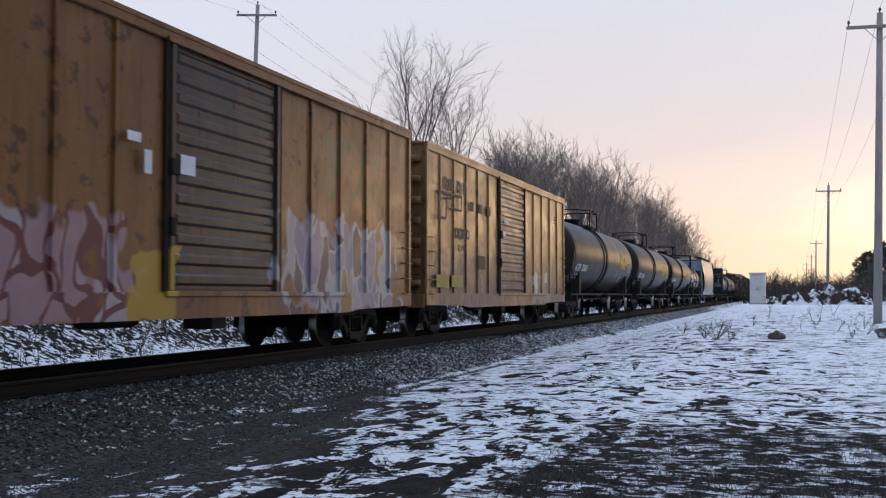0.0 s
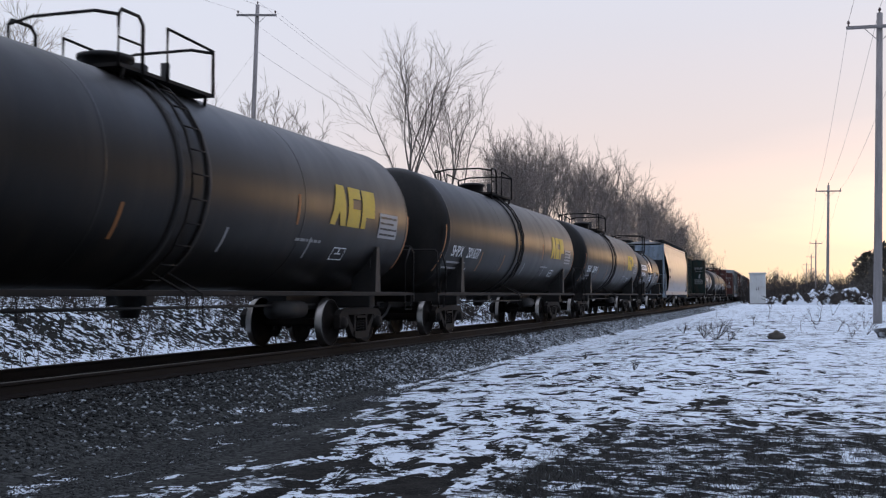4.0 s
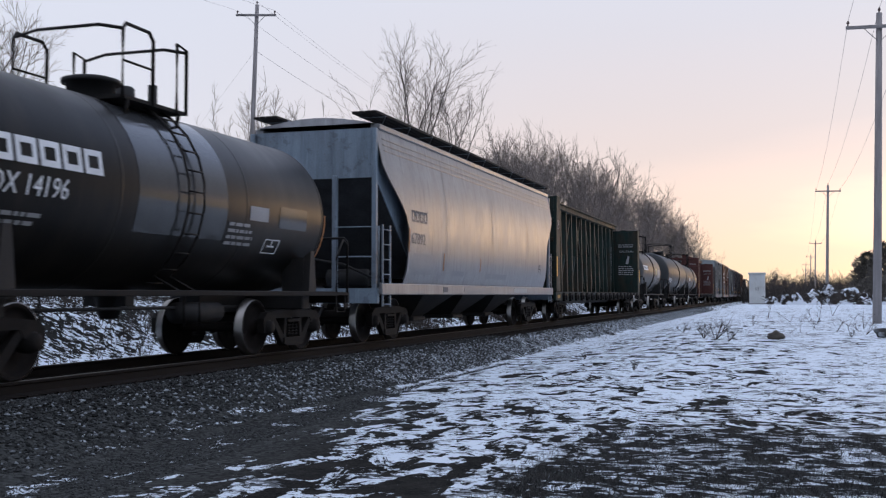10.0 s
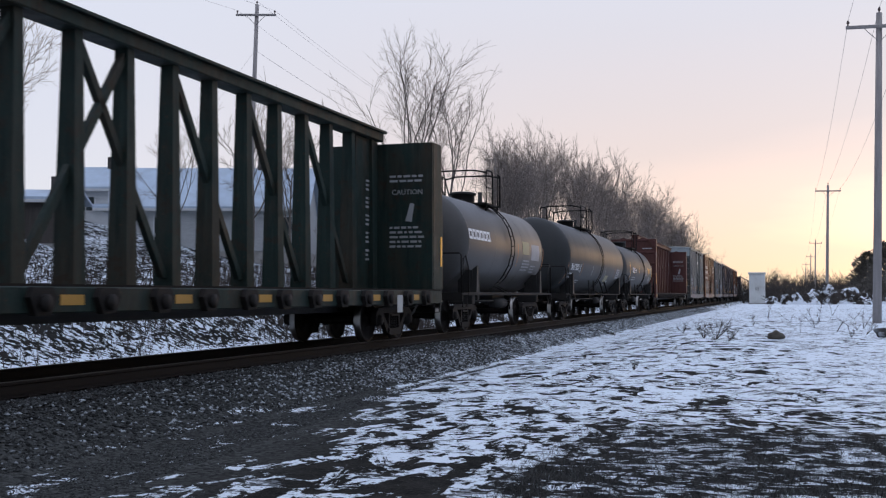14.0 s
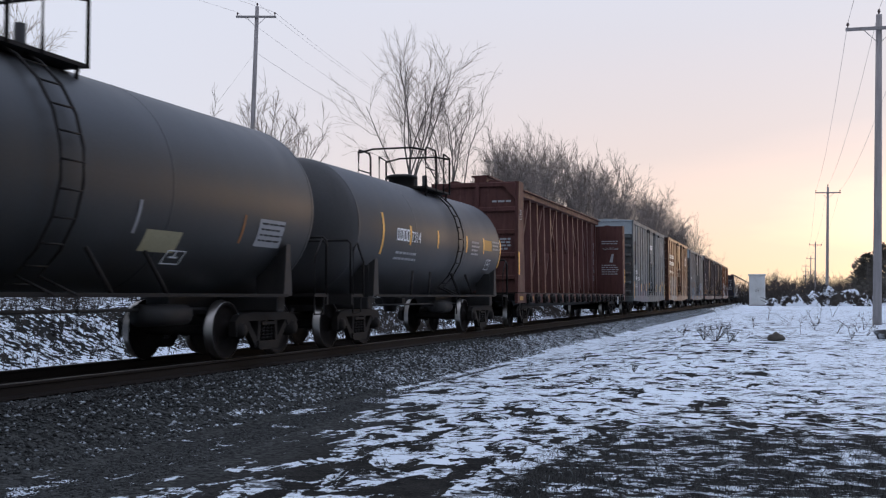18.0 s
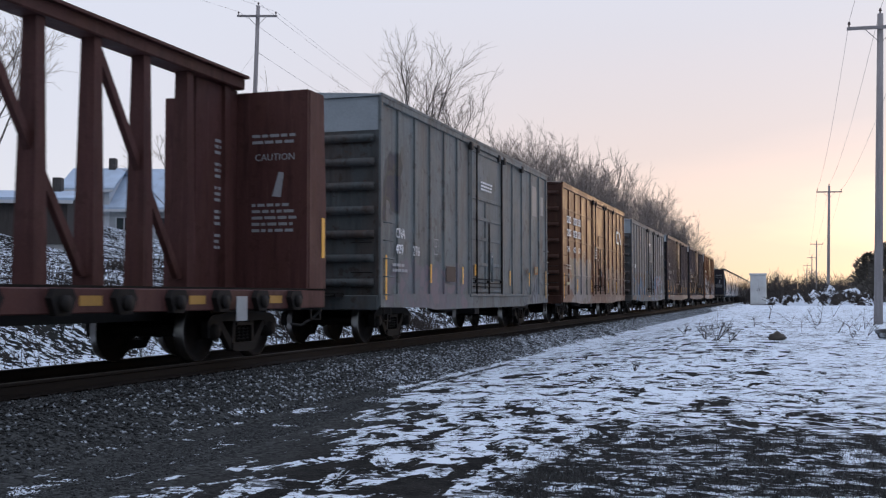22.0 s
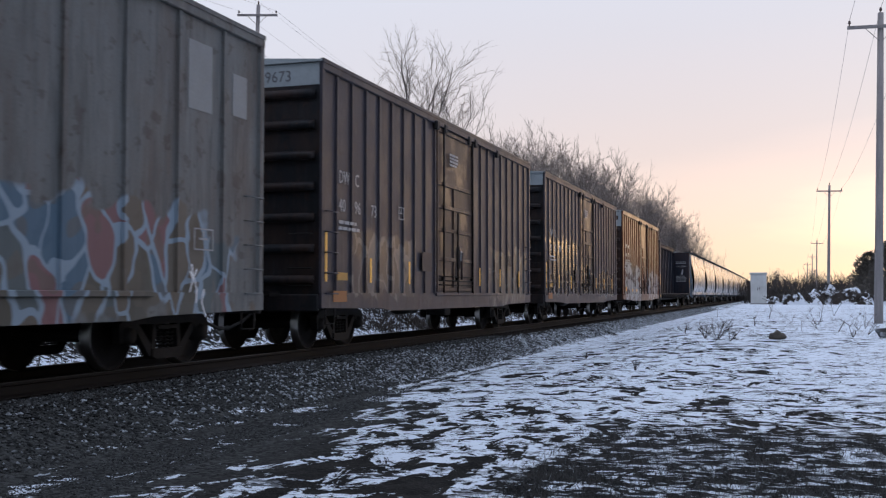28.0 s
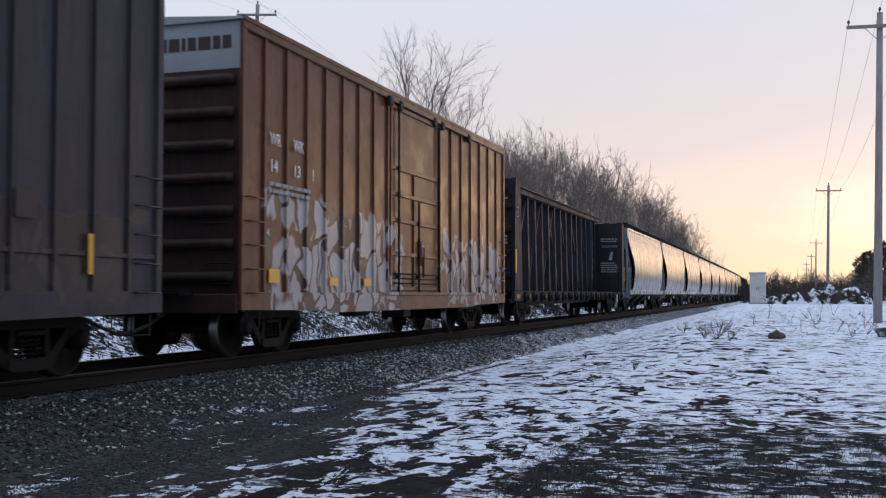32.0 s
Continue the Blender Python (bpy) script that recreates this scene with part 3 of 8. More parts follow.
    part("brake_gear", s, M_FRAME, car)
    for d in (-1, 1):
        truck(car, d * (h - 1.9))
    return car


def make_door(car, d, door, style, wall, w, sill, eave, door_m, rib_m, rnd):
    y0, y1 = door
    zb, zt = sill + 0.36, eave - 0.2

    def bx(s, xa, xb, *r, **k):
        s.box(min(d * xa, d * xb), max(d * xa, d * xb), *r, **k)

    s = Shape()
    if style == "slide":
        bx(s, wall + 0.02, w - 0.03, y0, y1, zb, zt)
        n, ribs = 12, []
        for k in range(n):
            z = zb + (zt - zb) * (k + 0.5) / n
            hgt = (zt - zb) / n * 0.33
            v = [(d * (w - 0.03), y0 + 0.08, z - hgt), (d * (w + 0.004), y0 + 0.16, z - hgt * 0.5), (d * (w + 0.004), y0 + 0.16, z + hgt * 0.5), (d * (w - 0.03), y0 + 0.08, z + hgt),
                 (d * (w - 0.03), y1 - 0.08, z - hgt), (d * (w + 0.004), y1 - 0.16, z - hgt * 0.5), (d * (w + 0.004), y1 - 0.16, z + hgt * 0.5), (d * (w - 0.03), y1 - 0.08, z + hgt)]
            rib = Shape()
            rib.add(v, [(0, 1, 5, 4), (1, 2, 6, 5), (2, 3, 7, 6), (0, 3, 2, 1), (4, 5, 6, 7)])
            ribs.append(rib)
        leaf = part("door", s, door_m, car, "brown corrugated sliding door, closed")
        for rib in ribs:
            part("door_rib", rib, door_m, leaf)
        for y, a in ((y0 - 0.11, 0.05), (y1 + 0.11, 0.05)):
            s = Shape()
            bx(s, wall + 0.01, w + 0.004, y - a, y + a, zb - 0.02, zt + 0.02, c=0.01)
            part("door_post", s, M_RAIL, car, "dark rusty door post")
        s = Shape()
        bx(s, w - 0.02, w + 0.06, y0 - 0.08, y0 + 0.12, zb + 1.5, zb + 1.72, c=0.015)
        bx(s, w - 0.02, w + 0.05, y0 - 0.06, y0 + 0.06, zb + 0.7, zb + 0.95, c=0.015)
        part("latch", s, M_RAIL, leaf)
        for y in (y0, y1):
            s = Shape()
            bx(s, w - 0.03, w + 0.03, y - 0.05, y + 0.05, zb - 0.02, zt + 0.02, c=0.01)
            part("door_edge", s, door_m, leaf)
    else:
        bx(s, wall + 0.02, w - 0.035, y0, y1, zb, zt)
        leaf = part("door", s, door_m, car, "plug door with locking bars, closed")
        m = (y0 + y1) / 2
        third = (zt - zb)
        for z in (zb + 0.06, zb + third * 0.20, zb + third * 0.38, zb + third * 0.52, zb + third * 0.66, zt - 0.06):
            s = Shape()
            bx(s, w - 0.034, w + 0.012, y0 + 0.04, y1 - 0.04, z - 0.045, z + 0.045, c=0.008)
            part("door_rail", s, door_m, leaf)
        for y in (y0 + 0.04, y1 - 0.04):
            s = Shape()
            bx(s, w - 0.034, w + 0.014, y - 0.04, y + 0.04, zb, zt, c=0.008)
            part("door_stile", s, door_m, leaf)
        s = Shape()
        bx(s, w - 0.034, w + 0.010, m - 0.22, m - 0.14, zb + 0.10, zb + third * 0.66 - 0.05, c=0.008)
        part("door_stile", s, door_m, leaf)
        for y, top in ((y0 + 0.42, zt - 0.03), (m + 0.05, zb + third * 0.5), (y1 - 0.16, zt - 0.03)):
            s = Shape()
            s.tube([(d * (w + 0.03), y, zb - 0.05), (d * (w + 0.03), y, top)], 0.024, 6)
            for z in (zb + 0.3, zb + third * 0.38, zb + third * 0.52, zb + third * 0.66):
                if z < top:
                    bx(s, w - 0.02, w + 0.05, y - 0.05, y + 0.05, z - 0.04, z + 0.04)
            part("lock_bar", s, M_STEEL, leaf)
        # black strips imitate the shade in the recessed gaps beside the door
        for y in (y0 - 0.045, y1 + 0.045):
            s = Shape()
            bx(s, wall + 0.01, w - 0.02, y - 0.035, y + 0.035, zb - 0.02, zt + 0.02)
            part("door_seal", s, M_FRAME, leaf, "black strip standing in for the shaded gap at the door's edge")
        for y in (y0 - 0.1, y0 + 0.5, y1 - 0.5, y1 + 0.06, y1 + 2.2):
            s = Shape()
            bx(s, w - 0.02, w + 0.075, y - 0.09, y + 0.09, zt - 0.10, zt + 0.10, c=0.02)
            part("door_hanger", s, M_FRAME, leaf)
        s = Shape()
        bx(s, w + 0.04, w + 0.055, m + 0.22, m + 0.34, zb + 0.75, zb + 1.0, c=0.005)
        part("lock_tag", s, M_DULL, leaf)
        s = Shape()
        bx(s, w - 0.03, w + 0.04, m + 0.15, m + 0.42, zb + 0.55, zb + 1.1, c=0.02)
        s.tube([(d * (w + 0.05), m + 0.28, zb + 0.3), (d * (w + 0.06), m + 0.28, zb + 0.95)], 0.03, 6)
        part("lock_box", s, door_m, leaf)
        for z in (zb + 0.16, zb + 0.26, zb + 0.36):
            s = Shape()
            s.tube([(d * (w + 0.02), y0 + 0.1, z), (d * (w + 0.02), y1 - 0.1, z)], 0.014, 5)
            part("door_rod", s, M_STEEL, leaf)
    # tracks above and below, running on past the opening
    for z, nm in ((zb - 0.05, "lower_door_track"), (zt + 0.06, "upper_door_track")):
        s = Shape()
        bx(s, wall + 0.055, w + 0.045, y0 - 0.15, min(y1 + 3.0, y1 + (y1 - y0) * 0.95), z - 0.045, z + 0.03, c=0.008)
        part(nm, s, rib_m, car)


def plates(car, items, x=1.531):
    """Small flat things on the near side: (name, y, z, width, height, material)."""
    for name, y, z, wd, ht, mat in items:
        s = Shape()
        s.box(x - 0.003, x + 0.003, y - wd / 2, y + wd / 2, z - ht / 2, z + ht / 2)
        part(name, s, mat, car)


def small_print(car, y, z, rows, width, mat, x=1.531, height=0.06, gap=0.11):
    """Lines of small data too small to read: plain bars."""
    s = Shape()
    rnd = random.Random(int(y * 100 + z * 7))
    for k in range(rows):
        a = y
        while a < y + width * rnd.uniform(0.75, 1.0):
            b = a + rnd.uniform(0.06, 0.22)
            s.box(x - 0.002, x + 0.002, a, min(b, y + width), z - k * gap - height / 2, z - k * gap + height / 2)
            a = b + 0.04
    return tagged(part("stencilled_data", s, mat, car), kind="stuff")


def letter_blocks(car, name, y0, y1, z0, z1, n, mat, x=1.531, gap=0.18, hollow=True, label=""):
    """A company's name drawn as plain blocks of its size."""
    w = (y1 - y0) / n
    t = w * 0.19
    made = []
    for k in range(n):
        s = Shape()
        a, b = y0 + k * w, y0 + (k + 1) * w - w * gap
        hz = (z1 - z0) * 0.5
        if hollow:
            s.box(x - 0.002, x + 0.002, a, a + t, z0, z1)
            s.box(x - 0.002, x + 0.002, b - t, b, z0, z1)
            s.box(x - 0.002, x + 0.002, a + t, b - t, z1 - t, z1)
            s.box(x - 0.002, x + 0.002, a + t, b - t, z0, z0 + t)
        else:
            s.box(x - 0.002, x + 0.002, a, b, z0, z1)
        made.append(part("letter_block", s, mat, car, label))
    return made


def reflectors(car, ys, z0, z1, width=0.09, x=1.531):
    for y in ys:
        s = Shape()
        s.box(x - 0.003, x + 0.003, y - width / 2, y + width / 2, z0, z1)
        part("reflector_bar", s, M_YELLOW, car, "yellow reflective bar")


def frame_mark(car, y, z, wd, ht, mat, x=1.531):
    """A stencilled data box: an outline with a few bars."""
    s = Shape()
    t = 0.018
    for a, b, c, d in ((y - wd / 2, y + wd / 2, z + ht / 2 - t, z + ht / 2), (y - wd / 2, y + wd / 2, z - ht / 2, z - ht / 2 + t), (y - wd / 2, y - wd / 2 + t, z - ht / 2 + t, z + ht / 2 - t),
                       (y + wd / 2 - t, y + wd / 2, z - ht / 2 + t, z + ht / 2 - t), (y - wd * 0.25, y + wd * 0.2, z - 0.01, z + 0.02), (y - wd * 0.05, y + wd * 0.02, z + 0.03, z + ht * 0.4)):
        s.box(x - 0.002, x + 0.002, a, b, c, d)
    part("data_panel", s, mat, car)


def emblem(car, y0, y1, z0, z1, radius, zc):
    """The shipper's yellow mark as three bold leaning shapes laid round the shell."""
    w = (y1 - y0) / 3
    h = z1 - z0

    def p(u, v):
        return y0 + (u + v * 0.12) * w, z0 + v * h

    shapes = [
        [[(0.0, 0), (0.30, 0), (0.47, 0.34), (0.54, 1), (0.30, 1)], [(0.64, 0), (0.94, 0), (0.76, 1), (0.54, 1), (0.47, 0.34)]],
        [[(1.02, 0), (1.30, 0), (1.30, 1), (1.02, 1)], [(1.30, 0), (1.80, 0), (1.80, 0.46), (1.30, 0.46)], [(1.30, 0.72), (1.80, 0.72), (1.80, 1), (1.30, 1)]],
        [[(1.92, 0), (2.20, 0), (2.20, 1), (1.92, 1)], [(2.20, 0.30), (2.78, 0.30), (2.78, 1), (2.20, 1)]]]
    for polys in shapes:
        bm = bmesh.new()
        for poly in polys:
            bm.faces.new([bm.verts.new((0, *p(u, t))) for u, t in poly])
        for k in range(1, 12):
            bmesh.ops.bisect_plane(bm, geom=bm.verts[:] + bm.edges[:] + bm.faces[:], plane_co=(0, 0, z0 + h * k / 12), plane_no=(0, 0, 1))
        s = Shape()
        bm.verts.index_update()
        v = []
        for q in bm.verts:
            a = (q.co.z - zc) / radius
            v.append(((radius + 0.01) * math.cos(a), q.co.y, zc + (radius + 0.01) * math.sin(a)))
        s.add(v, [[q.index for q in f.verts] for f in bm.faces])
        bm.free()
        part("emblem_shape", s, M_EMBLEM, car, "bold yellow painted shape")


# ---------------------------------------------------------------- tank cars
def tank_car(label, centre, shell_len, radius, zc, tank_m, trucks_at, deck_end, reach, platform, ring=False, sills=True, rung_y=0.0):
    car = new_car("tank_car", label, centre)
    h = shell_len / 2
    dome = radius * 0.42
    prof = [(-h, 0.0)]
    for k in range(1, 9):
        a = math.pi / 2 * k / 8
        prof.append((-h + dome * (1 - math.cos(a)), radius * math.sin(a)))
    prof += [(-y, r) for y, r in reversed(prof)]
    s = Shape()
    s.lathe(prof, 56, "Y", (0, 0, zc))
    shell = part("shell", s, tank_m, car)
    # weld seams
    for y in (-h + dome, -h * 0.33, h * 0.33, h - dome):
        s = Shape()
        s.lathe([(y - 0.03, radius - 0.002), (y - 0.02, radius + 0.0025), (y + 0.02, radius + 0.0025), (y + 0.03, radius - 0.002)], 56, "Y", (0, 0, zc))
        part("seam", s, tank_m, shell)
    if ring:
        s = Shape()
        for y in (rung_y - 0.35, rung_y + 0.35):
            s.lathe([(y - 0.05, radius - 0.002), (y - 0.05, radius + 0.03), (y + 0.05, radius + 0.03), (y + 0.05, radius - 0.002)], 56, "Y", (0, 0, zc))
        part("girth_band", s, M_FRAME, car)
    # bolster saddles and stub sills
    for d in (-1, 1):
        s = Shape()
        y = d * trucks_at
        s.prism([(y - 0.12, 0.78), (y + 0.12, 0.78), (y + 0.12, zc - radius * 0.55), (y - 0.12, zc - radius * 0.55)], -1.3, -0.9)
        s.prism([(y - 0.12, 0.78), (y + 0.12, 0.78), (y + 0.12, zc - radius * 0.55), (y - 0.12, zc - radius * 0.55)], 0.9, 1.3)
        s.box(-1.3, 1.3, y - 0.14, y + 0.14, 0.74, 0.98, 0.02)
        for x in (-1, 1):
            s.add([(x * 1.42, y - 0.15, 1.0), (x * 1.42, y + 0.15, 1.0), (x * 1.42, y + 0.07, zc - 0.62), (x * 1.42, y - 0.07, zc - 0.62),
                   (x * 1.28, y - 0.15, 1.0), (x * 1.28, y + 0.15, 1.0), (x * 1.28, y + 0.07, zc - 0.72), (x * 1.28, y - 0.07, zc - 0.72)],
                  [(0, 1, 2, 3), (4, 5, 6, 7), (0, 1, 5, 4), (1, 2, 6, 5), (2, 3, 7, 6), (3, 0, 4, 7)])
        part("saddle", s, M_FRAME, car)
        s = Shape()
        s.box(-0.2, 0.2, min(d * (trucks_at - 1.6), d * deck_end), max(d * (trucks_at - 1.6), d * deck_end), 0.70, 0.98)
        part("stub_sill", s, M_FRAME, car)
        # end platform, railing and steps
        s = Shape()
        ya, yb = d * (deck_end - 0.55), d * deck_end
        s.box(-1.45, 1.45, min(ya, yb), max(ya, yb), 0.98, 1.04)
        s.box(-1.45, 1.45, yb - 0.03, yb + 0.03, 0.84, 1.04)
        part("end_platform", s, M_STEEL, car)
        s = Shape()
        s.tube([(1.42, yb, 1.04), (1.42, yb, 1.98), (1.36, yb, 2.04), (-1.36, yb, 2.04), (-1.42, yb, 1.98), (-1.42, yb, 1.04)], 0.022, 6)
        part("end_railing", s, M_STEEL, car)
        for x in (-1.45, 1.45):
            s = Shape()
            s.tube([(x, d * (deck_end - 0.05), 1.02), (x, d * (deck_end - 0.05), 1.9), (x, d * (deck_end - 0.25), 2.0), (x, d * (deck_end - 0.55), 1.65), (x, d * (deck_end - 0.55), 1.02)], 0.018, 6)
            part("grab_rail", s, M_STEEL, car)
        sill_step(car, 1.42, d * (deck_end - 0.3), 1.0, M_STEEL)
        coupler(car, d * deck_end, d, reach)
        truck(car, d * trucks_at)
    if sills:
        for x in (-1.42, 1.42):
            s = Shape()
            s.box(x - 0.04, x + 0.04, -deck_end + 0.5, deck_end - 0.5, 0.97, 1.05, 0.01)
            part("running_rail", s, M_STEEL, car)
    else:
        for x in (-1, 1):
            for y in (-2.4, 2.4, -1.2, 1.2):
                s = Shape()
                s.tube([(x * 1.40, y, 1.0), (x * 1.3, y + math.copysign(0.4, -y), zc - radius * 0.6)], 0.03, 5)
                part("brace", s, M_STEEL, car)
            s = Shape()
            s.box(x * 1.40 - 0.025, x * 1.40 + 0.025, -trucks_at, trucks_at, 0.98, 1.03)
            part("running_rail", s, M_STEEL, car)
    # bottom outlet
    s = Shape()
    s.lathe([(zc - radius - 0.38, 0.0), (zc - radius - 0.38, 0.14), (zc - radius - 0.1, 0.2), (zc - radius + 0.05, 0.32)], 14, "Z")
    s.box(-0.35, 0.35, -0.1, 0.1, zc - radius - 0.2, zc - radius - 0.05)
    part("bottom_outlet", s, M_FRAME, car)
    s = Shape()
    s.lathe([(-0.6, 0.0), (-0.58, 0.16), (0.58, 0.16), (0.6, 0.0)], 12, "Y", (0.6, trucks_at - 2.4, 0.72))
    s.tube([(0.6, -trucks_at + 0.9, 0.8), (0.6, trucks_at - 0.9, 0.8)], 0.025, 5)
    part("brake_gear", s, M_FRAME, car)
    # manway, valves and the top platform with its railing
    y0, y1, rail_h = platform
    m = (y0 + y1) / 2
    top = zc + radius
    s = Shape()
    s.lathe([(top - 0.12, 0.33), (top + 0.22, 0.33), (top + 0.22, 0.40), (top + 0.28, 0.40), (top + 0.31, 0.30), (top + 0.33, 0.0)], 20, "Z", (0, m - 0.25, 0))
    part("manway", s, M_FRAME, car)
    s = Shape()
    s.lathe([(top - 0.06, 0.14), (top + 0.3, 0.14), (top + 0.34, 0.1), (top + 0.36, 0.0)], 12, "Z", (0, m + 0.55, 0))
    s.lathe([(top - 0.06, 0.07), (top + 0.42, 0.07), (top + 0.42, 0.0)], 8, "Z", (0.2, m + 0.95, 0))
    part("valve_housing", s, M_FRAME, car)
    deck = top - 0.10
    for x in (-1, 1):
        s = Shape()
        xa, xb = sorted((x * 0.48, x * 0.88))
        s.box(xa, xb, y0, y1, deck, deck + 0.05)
        for y in (y0 + 0.15, y1 - 0.15):
            s.tube([(x * 0.85, y, deck), (x * 0.82, y, zc + math.sqrt(max(0.01, radius ** 2 - 0.82 ** 2)) - 0.02)], 0.03, 5)
        part("top_walkway", s, M_STEEL, car)
        s = Shape()
        zt = deck + rail_h
        ga, gb = max(y0 + 0.25, rung_y - 0.3), min(y1 - 0.25, rung_y + 0.3)
        s.tube([(x * 0.88, y0, deck), (x * 0.88, y0, zt - 0.08), (x * 0.88, y0 + 0.06, zt), (x * 0.88, ga - 0.10, zt), (x * 0.88, ga, zt - 0.10), (x * 0.88, ga, deck)], 0.026, 6)
        part("top_railing", s, M_STEEL, car)
        s = Shape()
        s.tube([(x * 0.88, gb, deck), (x * 0.88, gb, zt), (x * 0.88, y1, zt - 0.05), (x * 0.88, y1, deck)], 0.026, 6)
        part("top_railing", s, M_STEEL, car)
        s = Shape()
        s.tube([(x * 0.88, y0, deck + rail_h * 0.5), (x * 0.88, ga, deck + rail_h * 0.5)], 0.018, 5)
        part("top_railing", s, M_STEEL, car)
    for y in (y0, y1):
        s = Shape()
        zt = deck + rail_h
        s.tube([(-0.88, y, zt - 0.08), (-0.5, y, zt), (0.5, y, zt), (0.88, y, zt - 0.08)], 0.024, 6)
        part("top_railing", s, M_STEEL, car)
    # ladders down both sides over the shell's belly
    for x in (-1, 1):
        s = Shape()
        for dy in (-0.2, 0.2):
            pts = []
            for k in range(9):
                w = radians(68 - k * 15)
                pts.append((x * (radius + 0.09) * math.cos(w), rung_y + dy, zc + (radius + 0.09) * math.sin(w)))
            pts.append((x * (radius + 0.02), rung_y + dy, 1.0))
            pts.append((x * (radius + 0.02), rung_y + dy, 0.55))
            s.tube(pts, 0.02, 5)
        for k in range(11):
            w = radians(62 - k * 12)
            xx, zz = x * (radius + 0.09) * math.cos(w), zc + (radius + 0.09) * math.sin(w)
            if zz > 1.0 and w > radians(-60):
                s.tube([(xx, rung_y - 0.2, zz), (xx, rung_y + 0.2, zz)], 0.014, 5)
        part("ladder", s, M_STEEL, car)
    return car, shell


def on_shell(car, name, y, z, wd, ht, mat, radius, zc, lift=0.006):
    """A painted patch that follows the shell's round side."""
    s = Shape()
    n = max(2, int(ht / 0.12))
    v, f = [], []
    for k in range(n + 1):
        zz = z - ht / 2 + ht * k / n
        a = math.asin(max(-1, min(1, (zz - zc) / radius)))
        x, z2 = (radius + lift) * math.cos(a), zc + (radius + lift) * math.sin(a)
        v += [(x, y - wd / 2, z2), (x, y + wd / 2, z2)]
    for k in range(n):
        f.append((2 * k, 2 * k + 1, 2 * k + 3, 2 * k + 2))
    s.add(v, f, True)
    return part(name, s, mat, car)


def wrap(ob, radius, zc, lift=0.011):
    """Lays flat characters on a shell's round side."""
    if isinstance(ob, list):
        for o in ob:
            wrap(o, radius, zc, lift)
        return ob
    m = ob.matrix_basis.copy()
    inv = m.inverted()
    for v in ob.data.vertices:
        p = m @ v.co
        a = (p.z - zc) / radius
        r = radius + lift + p.x
        q = Vector((r * math.cos(a), p.y, zc + r * math.sin(a)))
        v.co = inv @ q
    return ob


# ---------------------------------------------------------------- covered hoppers
def on_sheet(car, name, y, z, wd, ht, mat):
    """A painted patch that follows the hopper's bowed side."""
    zs, xs = (1.22, 1.55, 1.85, 2.1, 2.35, 2.6, 2.85, 3.1), (1.47, 1.56, 1.59, 1.60, 1.605, 1.60, 1.59, 1.57)
    s = Shape()
    n = max(2, int(ht / 0.1))
    v = []
    for k in range(n + 1):
        zz = z - ht / 2 + ht * k / n
        x = float(np.interp(zz, zs, xs)) + 0.005
        v += [(x, y - wd / 2, zz), (x, y + wd / 2, zz)]
    s.add(v, [(2 * k, 2 * k + 1, 2 * k + 3, 2 * k + 2) for k in range(n)], True)
    return part(name, s, mat, car)


